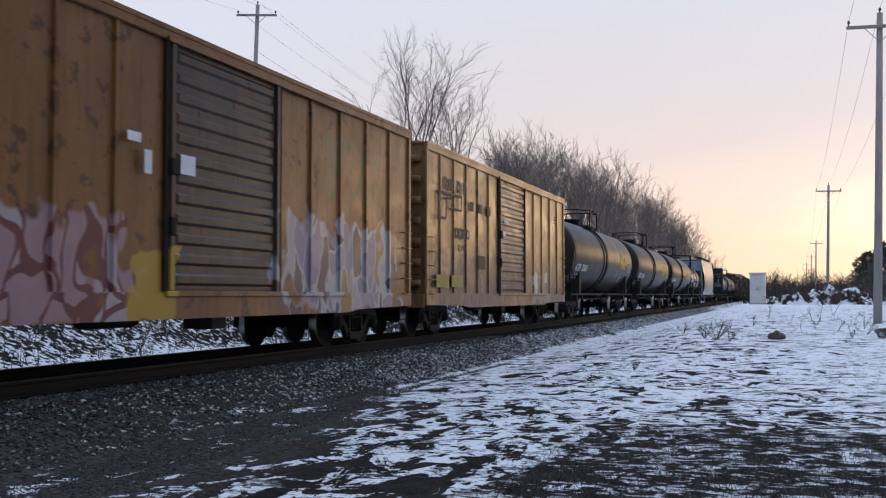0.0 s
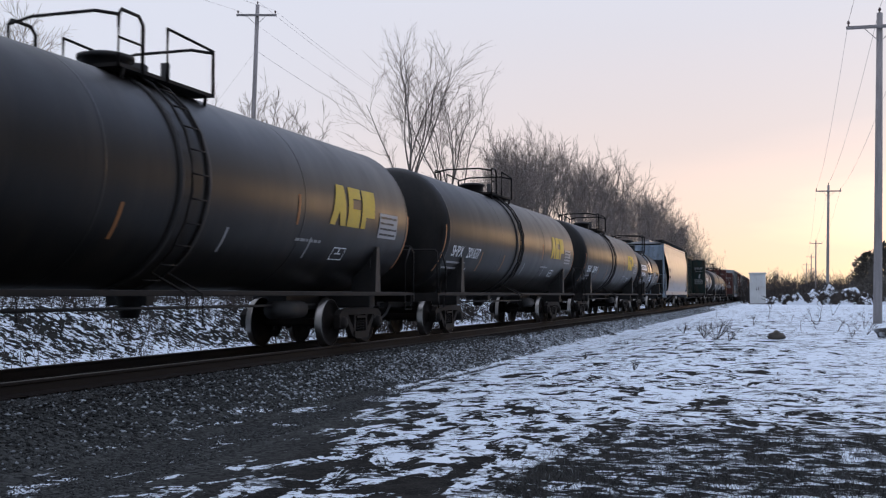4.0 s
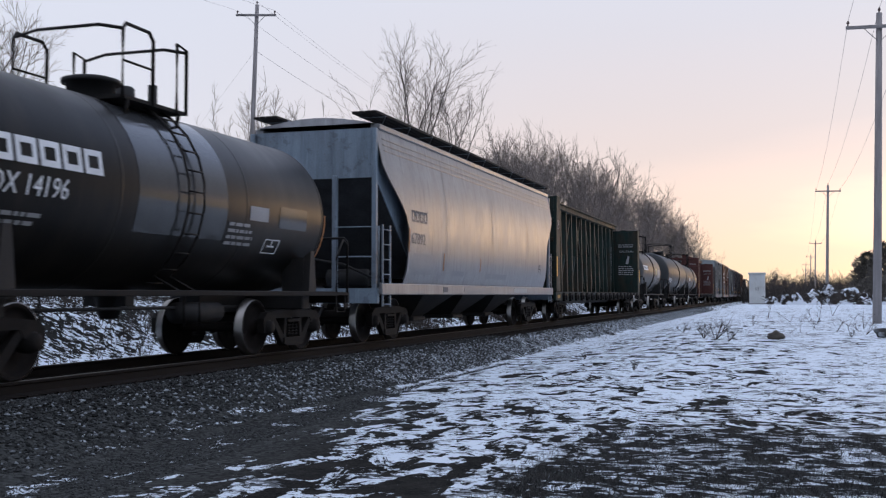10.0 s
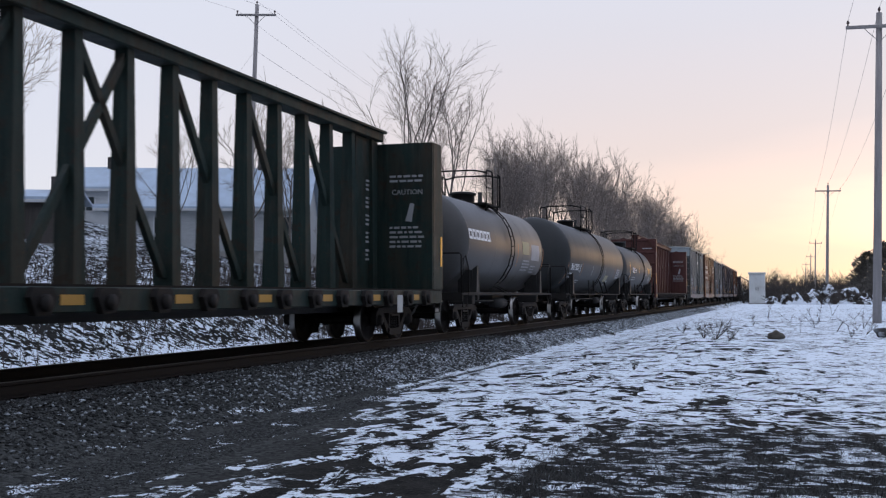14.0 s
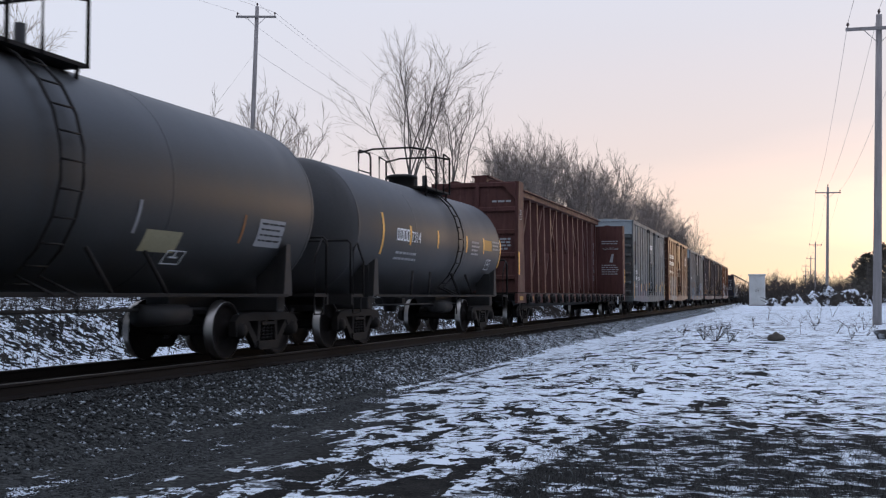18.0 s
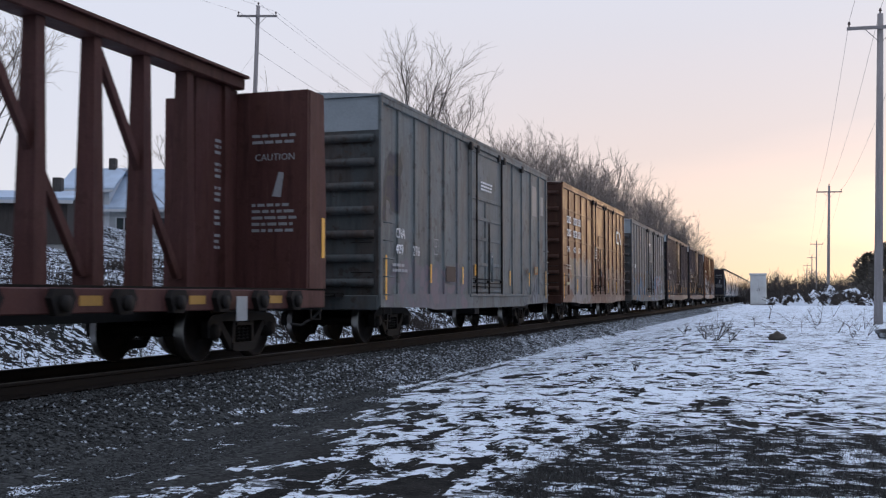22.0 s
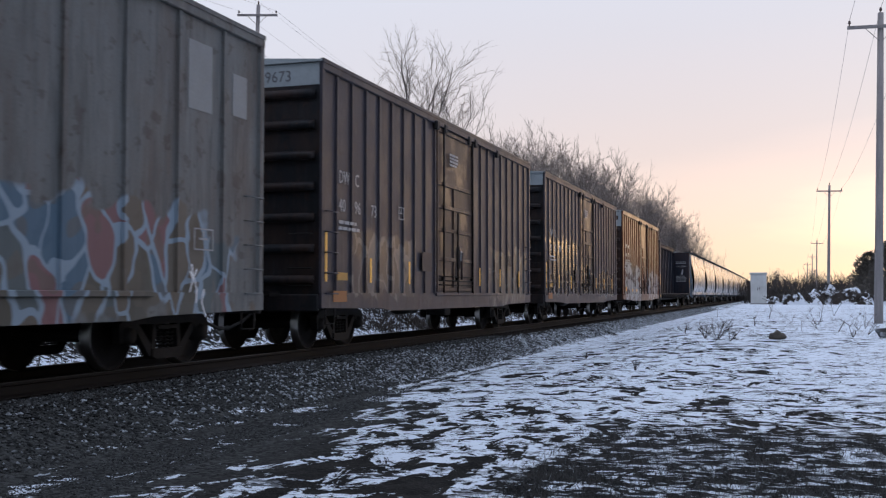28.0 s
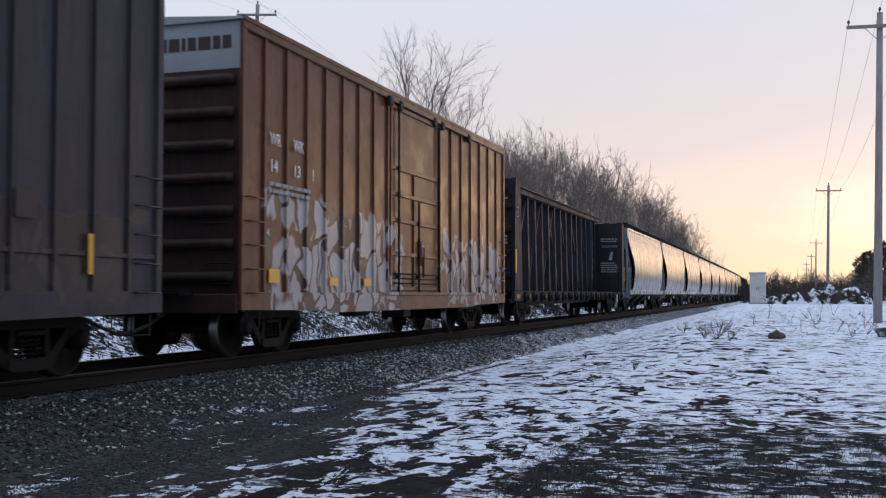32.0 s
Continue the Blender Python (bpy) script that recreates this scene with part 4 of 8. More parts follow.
def hopper(label, centre, length, side_m, end_m, sill_m, reach=1.2, eave=4.35):
    car = new_car("covered_hopper", label, centre)
    h = length / 2
    prof = [(1.47, 1.22), (1.56, 1.55), (1.59, 1.85), (1.60, 2.1), (1.605, 2.35), (1.60, 2.6), (1.59, 2.85), (1.57, 3.1), (1.54, 3.35), (1.50, 3.6), (1.42, 4.0), (1.36, eave)]

    def inset(z):
        """How far the side sheet stops short of the car's end, by height."""
        t = (z - 1.22) / (eave - 1.22)
        k = min(1.0, max(0.0, (0.80 - t) / 0.42))
        return 0.10 + 1.30 * k * k * (3 - 2 * k)

    for d in (-1, 1):
        s = Shape()
        v, f = [], []
        cols = 17
        for x, z in prof:
            i = inset(z)
            for k in range(cols):
                v.append((d * x, -h + i + (length - 2 * i) * k / (cols - 1), z))
        for r in range(len(prof) - 1):
            for k in range(cols - 1):
                a = r * cols + k
                f.append((a, a + 1, a + cols + 1, a + cols))
        s.add(v, f, True)
        # thickness: an inner sheet and the cut edges
        v2 = [(x - d * 0.03, y, z) for x, y, z in v]
        s.add(v2, [q[::-1] for q in f], True)
        part("side_sheet", s, side_m, car)
        for k in (1, 2, 3):
            y = -h + length * k / 4
            s = Shape()
            n = len(prof)
            s.add([(d * (x + 0.006), y + e, z) for e in (-0.03, 0.03) for x, z in prof], [(i, i + 1, i + 1 + n, i + n) for i in range(n - 1)], True)
            part("weld_seam", s, side_m, car)
        s = Shape()
        s.box(min(d * 1.38, d * 1.53), max(d * 1.38, d * 1.53), -h + 0.05, h - 0.05, 0.99, 1.225, 0.015)
        part("side_sill", s, sill_m, car)
        s = Shape()
        s.box(min(d * 1.20, d * 1.40), max(d * 1.20, d * 1.40), -h + 0.2, h - 0.2, eave - 0.02, eave + 0.10, 0.02)
        part("top_chord", s, side_m, car)
        s = Shape()
        for z in (eave - 0.20, eave - 0.32, eave - 0.44):
            xo = 1.373 + (eave - z) * 0.172
            s.box(min(d * (xo - 0.03), d * xo), max(d * (xo - 0.03), d * xo), -h + 0.35, h - 0.35, z - 0.010, z + 0.010)
        part("side_bead", s, side_m, car)
    # ends: upper box, slope sheet, posts, platform
    for d in (-1, 1):
        s = Shape()
        s.add([(-1.33, d * (h - 0.12), eave), (1.33, d * (h - 0.12), eave), (1.33, d * (h - 0.12), 3.35), (-1.33, d * (h - 0.12), 3.35),
               (-1.33, d * (h - 0.15), eave), (1.33, d * (h - 0.15), eave), (1.33, d * (h - 0.15), 3.35), (-1.33, d * (h - 0.15), 3.35)],
              [(0, 1, 2, 3), (7, 6, 5, 4), (0, 1, 5, 4), (1, 2, 6, 5), (2, 3, 7, 6), (3, 0, 4, 7)])
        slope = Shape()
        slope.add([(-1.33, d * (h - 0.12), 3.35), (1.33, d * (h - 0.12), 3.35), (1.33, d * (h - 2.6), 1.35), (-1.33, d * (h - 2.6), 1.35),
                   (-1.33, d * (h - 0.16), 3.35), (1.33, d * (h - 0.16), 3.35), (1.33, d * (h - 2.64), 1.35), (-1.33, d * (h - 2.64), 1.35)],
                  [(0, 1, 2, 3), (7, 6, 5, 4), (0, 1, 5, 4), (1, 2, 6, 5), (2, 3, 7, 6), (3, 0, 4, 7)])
        # the sheet's dark colour carries the shade cast at the car's end
        part("slope_sheet", slope, M_SLOPE_SHADE, car, "slope sheet coloured dark for the shade at the car's end")
        gear = Shape()
        gear.lathe([(-0.45, 0.0), (-0.43, 0.19), (0.43, 0.19), (0.45, 0.0)], 14, "X", (0.5, d * (h - 0.75), 1.34))
        gear.tube([(0.95, d * (h - 0.75), 1.34), (1.2, d * (h - 0.6), 1.7), (1.2, d * (h - 0.5), 2.2)], 0.03, 6)
        gear.tube([(-0.9, d * (h - 0.5), 1.2), (-0.3, d * (h - 0.4), 1.75), (0.5, d * (h - 0.45), 1.62), (1.25, d * (h - 0.4), 1.3)], 0.028, 6)
        part("brake_cylinder", gear, M_FRAME, car)
        for x in (-1.34, 1.34):
            wing = Shape()
            wing.add([(x + q, d * (h - p), z) for q in (-0.01, 0.01) for p, z in ((0.12, 3.35), (0.12, eave), (2.6, eave), (2.6, 1.35))],
                     [(0, 1, 2, 3), (7, 6, 5, 4), (0, 1, 5, 4), (1, 2, 6, 5), (2, 3, 7, 6), (3, 0, 4, 7)])
            part("end_wing", wing, end_m, car)
        part("end_sheet", s, end_m, car)
        for x in (-1.36, -0.5, 0.5, 1.36):
            s = Shape()
            s.box(x - 0.05, x + 0.05, min(d * (h - 0.1), d * h), max(d * (h - 0.1), d * h), 1.1, eave - 0.02 if abs(x) > 1 else 3.4, 0.012)
            part("end_post", s, end_m, car)
        s = Shape()
        s.box(-1.45, 1.45, min(d * (h - 0.9), d * h), max(d * (h - 0.9), d * h), 1.00, 1.12, 0.01)
        s.box(-1.45, 1.45, min(d * (h - 0.08), d * (h + 0.02)), max(d * (h - 0.08), d * (h + 0.02)), 0.82, 1.12)
        part("end_platform", s, end_m, car)
        s = Shape()
        s.tube([(1.45, d * (h - 0.05), 1.15), (1.45, d * (h - 0.05), 2.35), (0.55, d * (h - 0.02), 2.35), (0.55, d * (h - 0.02), 1.15)], 0.022, 6)
        s.tube([(1.45, d * (h - 0.05), 1.75), (0.55, d * (h - 0.02), 1.75)], 0.018, 5)
        part("end_railing", s, end_m, car)
        s = Shape()
        for e in (-0.21, 0.21):
            s.box(1.47, 1.50, d * (h - 0.38) + e - 0.02, d * (h - 0.38) + e + 0.02, 0.75, 2.4)
        for k in range(6):
            s.tube([(1.49, d * (h - 0.38) - 0.21, 0.8 + 0.3 * k), (1.49, d * (h - 0.38) + 0.21, 0.8 + 0.3 * k)], 0.014, 5)
        part("ladder", s, end_m, car)
        coupler(car, d * (h - 0.05), d, reach)
        truck(car, d * (h - 1.75))
    # roof and running boards on brackets
    s = Shape()
    n = 8
    v = []
    for y in (-h + 0.12, h - 0.12):
        for k in range(n + 1):
            x = -1.3 + 2.6 * k / n
            v.append((x, y, eave + 0.10 + 0.16 * math.cos(x / 1.3 * math.pi / 2)))
    s.add(v, [(k, k + 1, k + n + 2, k + n + 1) for k in range(n)] + [tuple(range(n + 1)), tuple(range(n + 1, 2 * n + 2))], True)
    part("roof", s, side_m, car)
    for d in (-1, 1):
        for k in range(4):
            x = d * (0.90 + 0.14 * k)
            s = Shape()
            s.box(x - 0.06, x + 0.06, -h + 0.1, h - 0.1, eave + 0.30, eave + 0.35)
            part("running_board", s, M_STEEL, car)
        for k in range(11):
            y = -h + 0.6 + (length - 1.2) * k / 10
            s = Shape()
            s.tube([(d * 1.26, y, eave + 0.06), (d * 1.38, y, eave + 0.30), (d * 0.8, y, eave + 0.31)], 0.022, 4)
            part("board_bracket", s, end_m, car)
    s = Shape()
    for k in range(6):
        s.box(-0.3, 0.3, -h + 1.4 + (length - 2.8) * k / 6, -h + 1.4 + (length - 2.8) * (k + 0.9) / 6, eave + 0.22, eave + 0.42, 0.03)
    part("hatch_cover", s, side_m, car)
    # three discharge bays
    for y in (-3.2, 0.0, 3.2):
        s = Shape()
        s.add([(-1.35, y - 1.5, 1.2), (1.35, y - 1.5, 1.2), (1.35, y + 1.5, 1.2), (-1.35, y + 1.5, 1.2), (-0.5, y - 0.4, 0.45), (0.5, y - 0.4, 0.45), (0.5, y + 0.4, 0.45), (-0.5, y + 0.4, 0.45)],
              [(0, 1, 5, 4), (1, 2, 6, 5), (2, 3, 7, 6), (3, 0, 4, 7), (4, 5, 6, 7)])
        s.box(-0.6, 0.6, y - 0.45, y + 0.45, 0.36, 0.46, 0.02)
        part("discharge_bay", s, M_FRAME, car)
    return car


# ---------------------------------------------------------------- centre-beam flat cars
def centerbeam(label, centre, length, mat, deck_m, reach=0.55, top=4.44, crown=4.81):
    car = new_car("centerbeam_flatcar", label, centre)
    h = length / 2
    for d in (-1, 1):
        s = Shape()
        s.box(min(d * 1.30, d * 1.40), max(d * 1.30, d * 1.40), -h, h, 0.78, 1.08, 0.015)
        part("side_sill", s, mat, car)
        n = 18
        for k in range(n):
            y = -h + 1.3 + (length - 2.6) * k / (n - 1)
            s = Shape()
            s.prism([(y - 0.15, 1.07), (y + 0.15, 1.07), (y + 0.22, 0.96), (y + 0.12, 0.76), (y - 0.12, 0.76), (y - 0.22, 0.96)], min(d * 1.39, d * 1.49), max(d * 1.39, d * 1.49))
            s.lathe([(d * 1.485, 0.0), (d * 1.485, 0.10), (d * 1.54, 0.10), (d * 1.54, 0.0)], 10, "X", (0, y, 0.90))
            part("winch_pocket", s, M_STEEL, car)
    s = Shape()
    s.box(-1.38, 1.38, -h + 0.02, h - 0.02, 1.05, 1.11)
    part("deck", s, deck_m, car)
    s = Shape()
    s.box(-0.28, 0.28, -h + 0.1, h - 0.1, 0.62, 1.04)
    for k in range(19):
        y = -h + 1.3 + (length - 2.6) * k / 18
        s.box(-1.3, 1.3, y - 0.06, y + 0.06, 0.85, 1.04)
    part("underframe", s, M_FRAME, car)
    # the beam itself: chord, posts in pairs leaning together, diagonals
    yb = h - 0.75
    s = Shape()
    s.box(-0.20, 0.20, -yb, yb, crown - 0.24, crown - 0.02, 0.02)
    s.box(-0.29, 0.29, -yb, yb, crown - 0.05, crown, 0.005)
    part("top_chord", s, mat, car)
    n = 18
    for k in range(n):
        y = -yb + 0.45 + (2 * yb - 0.9) * k / (n - 1)
        s = Shape()
        w0, w1 = 0.13, 0.085
        s.add([(0.17, y - w0, 1.11), (0.17, y + w0, 1.11), (-0.17, y + w0, 1.11), (-0.17, y - w0, 1.11),
               (0.11, y - w1, crown - 0.23), (0.11, y + w1, crown - 0.23), (-0.11, y + w1, crown - 0.23), (-0.11, y - w1, crown - 0.23)],
              [(0, 1, 5, 4), (1, 2, 6, 5), (2, 3, 7, 6), (3, 0, 4, 7), (0, 1, 2, 3), (4, 5, 6, 7)])
        part("beam_post", s, mat, car)
    # diagonals span two bays and lean towards the car's middle
    gap = (2 * yb - 0.9) / (n - 1)
    for k, lean in ((1, 1), (3, 1), (5, 1), (7, 1), (10, -1), (12, -1), (14, -1), (16, -1)):
        y = -yb + 0.45 + gap * k
        for x in (0.02,):
            s = Shape()
            ends = ((x, y + lean * 0.16, 1.25), (x, y + lean * (2 * gap - 0.05), crown - 0.32))
            s.add([(px + a, py + b, pz) for px, py, pz in ends for a in (-0.05, 0.05) for b in (-0.075, 0.075)],
                  [(0, 1, 5, 4), (2, 3, 7, 6), (0, 2, 6, 4), (1, 3, 7, 5), (0, 1, 3, 2), (4, 5, 7, 6)])
            part("diagonal_brace", s, mat, car)
    # bulkheads: deep box frames with stiffeners
    for d in (-1, 1):
        s = Shape()
        ya, yb2 = sorted((d * (h - 0.75), d * (h - 0.68)))
        s.box(-1.40, 1.40, ya, yb2, 1.11, top + 0.08)
        bulk = part("bulkhead", s, mat, car)
        for x in (-1.36, 1.36):
            s = Shape()
            y0, y1 = d * (h - 0.68), d * h
            s.prism([(y0, 1.11), (y1, 1.11), (y1, 2.6), (d * (h - 0.12), top + 0.08), (y0, top + 0.08)], x - 0.05, x + 0.05)
            part("side_web", s, mat, bulk)
        s = Shape()
        ya, yb2 = sorted((d * (h - 0.16), d * (h - 0.10)))
        s.box(-1.31, 1.31, ya, yb2, 1.11, 2.62)
        s.prism([(d * (h - 0.16), 2.60), (d * (h - 0.10), 2.60), (d * (h - 0.20), top + 0.04), (d * (h - 0.26), top + 0.04)], -1.31, 1.31)
        part("end_sheet", s, mat, bulk)
        for z in (1.55, 2.25, 2.95, 3.65, top - 0.02):
            s = Shape()
            o = 0.0 if z < 2.7 else 0.10 * (z - 2.6) / (top - 2.6)
            y0, y1 = sorted((d * (h - 0.14 - o), d * (h - 0.02 - o)))
            s.box(-1.31, 1.31, y0, y1, z - 0.06, z + 0.10, 0.03)
            part("stiffener", s, mat, bulk)
        s = Shape()
        s.prism([(d * (h - 0.12), 1.11), (d * (h - 0.005), 1.11), (d * (h - 0.005), 2.6), (d * (h - 0.11), top + 0.06), (d * (h - 0.24), top + 0.06)], 0.02, 0.14)
        part("upright", s, mat, bulk)
        s = Shape()
        y0, y1 = sorted((d * (h - 0.74), d * (h - 0.14)))
        s.box(-1.31, 1.31, y0, y1, top + 0.02, top + 0.08)
        part("cap_plate", s, mat, bulk)
        for x in (-0.62, 0.62):
            s = Shape()
            s.add([(x + a, d * (h - q), z) for q in (0.18, 0.30) for a, z in ((-0.22, top + 0.07), (0.22, top + 0.07), (0.04, top + 0.15), (-0.16, top + 0.15))],
                  [(0, 1, 2, 3), (7, 6, 5, 4), (0, 1, 5, 4), (1, 2, 6, 5), (2, 3, 7, 6), (3, 0, 4, 7)])
            part("lifting_tab", s, mat, bulk)
        for e in (-1, 1):
            s = Shape()
            s.add([(e * a, d * (h - q), z) for q in (0.05, 0.16) for a, z in ((1.31, top + 0.02), (0.86, top + 0.02), (1.31, top - 0.46))],
                  [(0, 1, 2), (5, 4, 3), (0, 1, 4, 3), (1, 2, 5, 4), (2, 0, 3, 5)])
            part("corner_gusset", s, mat, bulk)
        # quarter panel between bulkhead and beam
        s = Shape()
        ya, yb2 = sorted((d * (h - 0.76), d * (h - 2.1)))
        s.prism([(ya, 1.11), (yb2, 1.11), (yb2, crown - 0.25), (ya, crown - 0.25)], -0.05, 0.05)
        part("gusset_panel", s, mat, car)
        sill_step(car, 1.38, d * (h - 0.35), 0.9, M_STEEL)
        coupler(car, d * (h - 0.1), d, reach + 0.1)
        truck(car, d * (h - 2.3))
    return car

# ---------------------------------------------------------------- ground
def smooth(a, b, v):
    t = np.clip((v - a) / (b - a), 0, 1)
    return t * t * (3 - 2 * t)


def waves(x, y, seed, size):
    r = np.random.RandomState(seed)
    out = np.zeros_like(x)
    for k in range(7):
        a, p, q = r.uniform(0, 6.28), r.uniform(0, 6.28), size * 0.62 ** k
        out += np.sin((x * np.cos(a) + y * np.sin(a)) / q * 6.28 + p + 1.3 * np.sin((x * np.sin(a) - y * np.cos(a)) / q * 4.1 + p)) * 0.6 ** k
    return out * 0.4


def ground_height(x, y):
    """Height of the land, metres above the rails' tops. u: how far to the camera's side of the track."""
    x, y = np.asarray(x, float), np.asarray(y, float)
    u = x - (TRACK_X - np.maximum(y, 0) ** 2 / (2 * BEND))
    z = np.full_like(u, -0.62)
    near = -0.60 + 0.90 * smooth(6, 75, y) * smooth(2.6, 7.0, u)
    near += 0.035 * waves(x, y, 3, 5.0) * smooth(3.0, 5.0, u)
    far = -0.62 + 1.25 * smooth(-6.2, -9.6, u) + 2.4 * smooth(-9.0, -26.0, u) + 3.6 * smooth(-25.0, -42.0, u) * smooth(120.0, 60.0, y) + 0.16 * waves(x, y, 5, 6.0) * smooth(-6.0, -8.0, u)
    z = np.where(u > 0, near, far)
    bed = -0.215 + 0.033 * smooth(0.85, 1.05, np.abs(u)) - 0.433 * smooth(1.45, 3.0, np.abs(u))
    z = np.where(np.abs(u) < 3.0, np.maximum(bed, np.where(np.abs(u) > 2.4, z, -9)), z)
    return z


def ground_at(x, y):
    return float(ground_height(np.array([x]), np.array([y]))[0])


def lines(dense, far):
    out = list(dense)
    step = 0.4
    while out[-1] < far:
        out.append(out[-1] + step)
        step *= 1.14
    step = dense[1] - dense[0]
    while out[0] > -far:
        step *= 1.2
        out.insert(0, out[0] - step)
    return np.array(out)


def snowy_ground():
    m = bpy.data.materials.new("snow_and_dead_grass")
    m.use_nodes = True
    nt = m.node_tree
    N, L = nt.nodes.new, nt.links.new
    b = nt.nodes["Principled BSDF"]
    co, across = N("ShaderNodeTexCoord"), N("ShaderNodeAttribute")
    across.attribute_name = "across"

    def noise(scale, detail=4.0, rough=0.55, stretch=None, distort=0.0):
        n = N("ShaderNodeTexNoise")
        sock(n, "Scale", scale), sock(n, "Detail", detail), sock(n, "Roughness", rough), sock(n, "Distortion", distort)
        if stretch:
            mp = N("ShaderNodeMapping")
            sock(mp, "Scale", stretch[0]), sock(mp, "Rotation", (0, 0, radians(stretch[1])))
            L(co.outputs["Object"], mp.inputs[0])
            L(mp.outputs[0], n.inputs["Vector"])
        else:
            L(co.outputs["Object"], n.inputs["Vector"])
        return n.outputs["Fac"]

    def op(kind, a, c=None):
        n = N("ShaderNodeMath")
        n.operation = kind
        for i, v in enumerate((a, c)):
            if v is None:
                continue
            if isinstance(v, (int, float)):
                n.inputs[i].default_value = v
            else:
                L(v, n.inputs[i])
        return n.outputs[0]

    def span(v, a, c, lo=0.0, hi=1.0):
        n = N("ShaderNodeMapRange")
        n.interpolation_type = "SMOOTHSTEP"
        sock(n, "From Min", a), sock(n, "From Max", c), sock(n, "To Min", lo), sock(n, "To Max", hi)
        L(v, n.inputs["Value"])
        return n.outputs[0]

    def mix(fac, a, c):
        n = N("ShaderNodeMix")
        n.data_type = "RGBA"
        L(fac, n.inputs["Factor"])
        for key, v in (("A", a), ("B", c)):
            if isinstance(v, tuple):
                sock(n, key, (*v, 1))
            else:
                L(v, n.inputs[key])
        return n.outputs["Result"]

    u = across.outputs["Fac"]
    sep = N("ShaderNodeSeparateXYZ")
    L(co.outputs["Object"], sep.inputs[0])
    wide = noise(0.22, 3.0)
    mid = noise(2.0, 4.0, 0.6, ((0.8, 1.25, 1), -24), 1.6)
    yy = sep.outputs["Y"]
    # drifts drawn out along the wheel ruts near the track, rounder in the field
    along = noise(1.65, 8.0, 0.66, ((1.5, 0.62, 1), 3), 0.8)
    round_ = noise(2.5, 8.0, 0.68, ((0.8, 1.15, 1), -14), 0.7)
    tuft = noise(6.0, 6.0, 0.65, ((0.8, 1.3, 1), -16), 0.3)

    def blend(fac, a, c):
        n = N("ShaderNodeMix")
        n.data_type = "FLOAT"
        L(fac, n.inputs["Factor"])
        for key, v in (("A", a), ("B", c)):
            if isinstance(v, (int, float)):
                sock(n, key, v)
            else:
                L(v, n.inputs[key])
        return n.outputs["Result"]

    drift = blend(span(u, 6.0, 8.5), along, round_)
    grassy = op("MULTIPLY", span(u, 6.2, 8.0), span(op("ADD", op("SUBTRACT", yy, op("MULTIPLY", op("SUBTRACT", u, 7.2), 0.75)), op("MULTIPLY", op("SUBTRACT", mid, 0.5), 14.0)), 18.5, 7.0))
    grain = blend(op("ADD", 0.25, op("MULTIPLY", grassy, 0.30)), drift, tuft)
    # how much snow lies: none on the gravel strip, tongues beside it, whole farther out in the field and up the bank
    rim_u = span(yy, 10.0, 20.5, 3.88, 2.10)
    edge = op("SUBTRACT", op("ADD", u, op("MULTIPLY", op("SUBTRACT", wide, 0.5), 1.2)), rim_u)
    amount = blend(span(yy, 18.0, 27.0), span(yy, 7.5, 18.0, 0.53, 0.89), 1.12)
    amount = blend(grassy, amount, 0.46)
    field = op("MULTIPLY", span(edge, -1.0, 1.5), amount)
    fleck = op("MULTIPLY", op("MULTIPLY", span(u, 2.2, 2.7), span(yy, 22.0, 12.0)), 0.24)
    field = op("MAXIMUM", field, fleck)
    dusted = op("MULTIPLY", op("MULTIPLY", span(u, 1.5, 1.9), span(yy, 11.0, 26.0)), 0.62)
    field = op("MAXIMUM", field, dusted)
    bank = span(u, -3.2, -4.0)
    clump = noise(0.9, 5.0, 0.6, None, 0.8)
    hill = op("SUBTRACT", 1.22, op("MULTIPLY", span(u, -6.0, -7.2), op("ADD", 0.62, op("MULTIPLY", span(clump, 0.45, 0.58), 0.38))))
    rough_bank = noise(6.5, 6.0, 0.62, ((1.0, 1.0, 0.6), 0))
    pickg = blend(span(u, -0.5, 0.5), rough_bank, grain)
    cover = op("MAXIMUM", field, op("MULTIPLY", bank, hill))
    level = op("SUBTRACT", 0.645, op("MULTIPLY", cover, 0.265))
    snow = span(op("SUBTRACT", pickg, level), -0.006, 0.010)
    # ruts and cracks where the thaw has opened the snow
    rut = noise(2.2, 6.0, 0.60, ((1.1, 0.75, 1), 20), 1.0)
    crack = noise(2.6, 5.0, 0.65, ((0.8, 1.2, 1), -10), 0.6)
    speck = noise(11.0, 4.0, 0.7, ((0.8, 1.3, 1), -12), 0.3)
    ragged = op("MULTIPLY", op("MULTIPLY", span(u, 2.4, 3.6), span(u, 13.0, 7.0, 0.35, 1.0)), span(yy, 62.0, 32.0, 0.25, 1.0))
    open1 = span(op("SUBTRACT", rut, op("ADD", 0.300, op("MULTIPLY", ragged, 0.148))), 0.012, -0.006)
    open2 = op("MULTIPLY", span(crack, 0.425, 0.405), span(wide, 0.36, 0.54))
    open2 = op("MAXIMUM", open2, op("MULTIPLY", span(speck, 0.44, 0.40), span(crack, 0.60, 0.48)))
    bare = op("MAXIMUM", open1, op("MULTIPLY", open2, span(yy, 90.0, 40.0, 0.3, 1.0)))
    snow = op("MULTIPLY", snow, op("SUBTRACT", 1.0, op("MULTIPLY", bare, span(u, 1.0, 2.0, 0.3, 1.0))))
    # dead grass and earth, or stone where the track bed is
    g1, g2 = noise(3.0, 6.0, 0.7), noise(38.0, 4.0, 0.75)
    grass = mix(span(g1, 0.35, 0.65), (0.0125, 0.0124, 0.0122), (0.030, 0.0290, 0.027))
    grass = mix(span(g2, 0.50, 0.72), grass, (0.064, 0.061, 0.055))
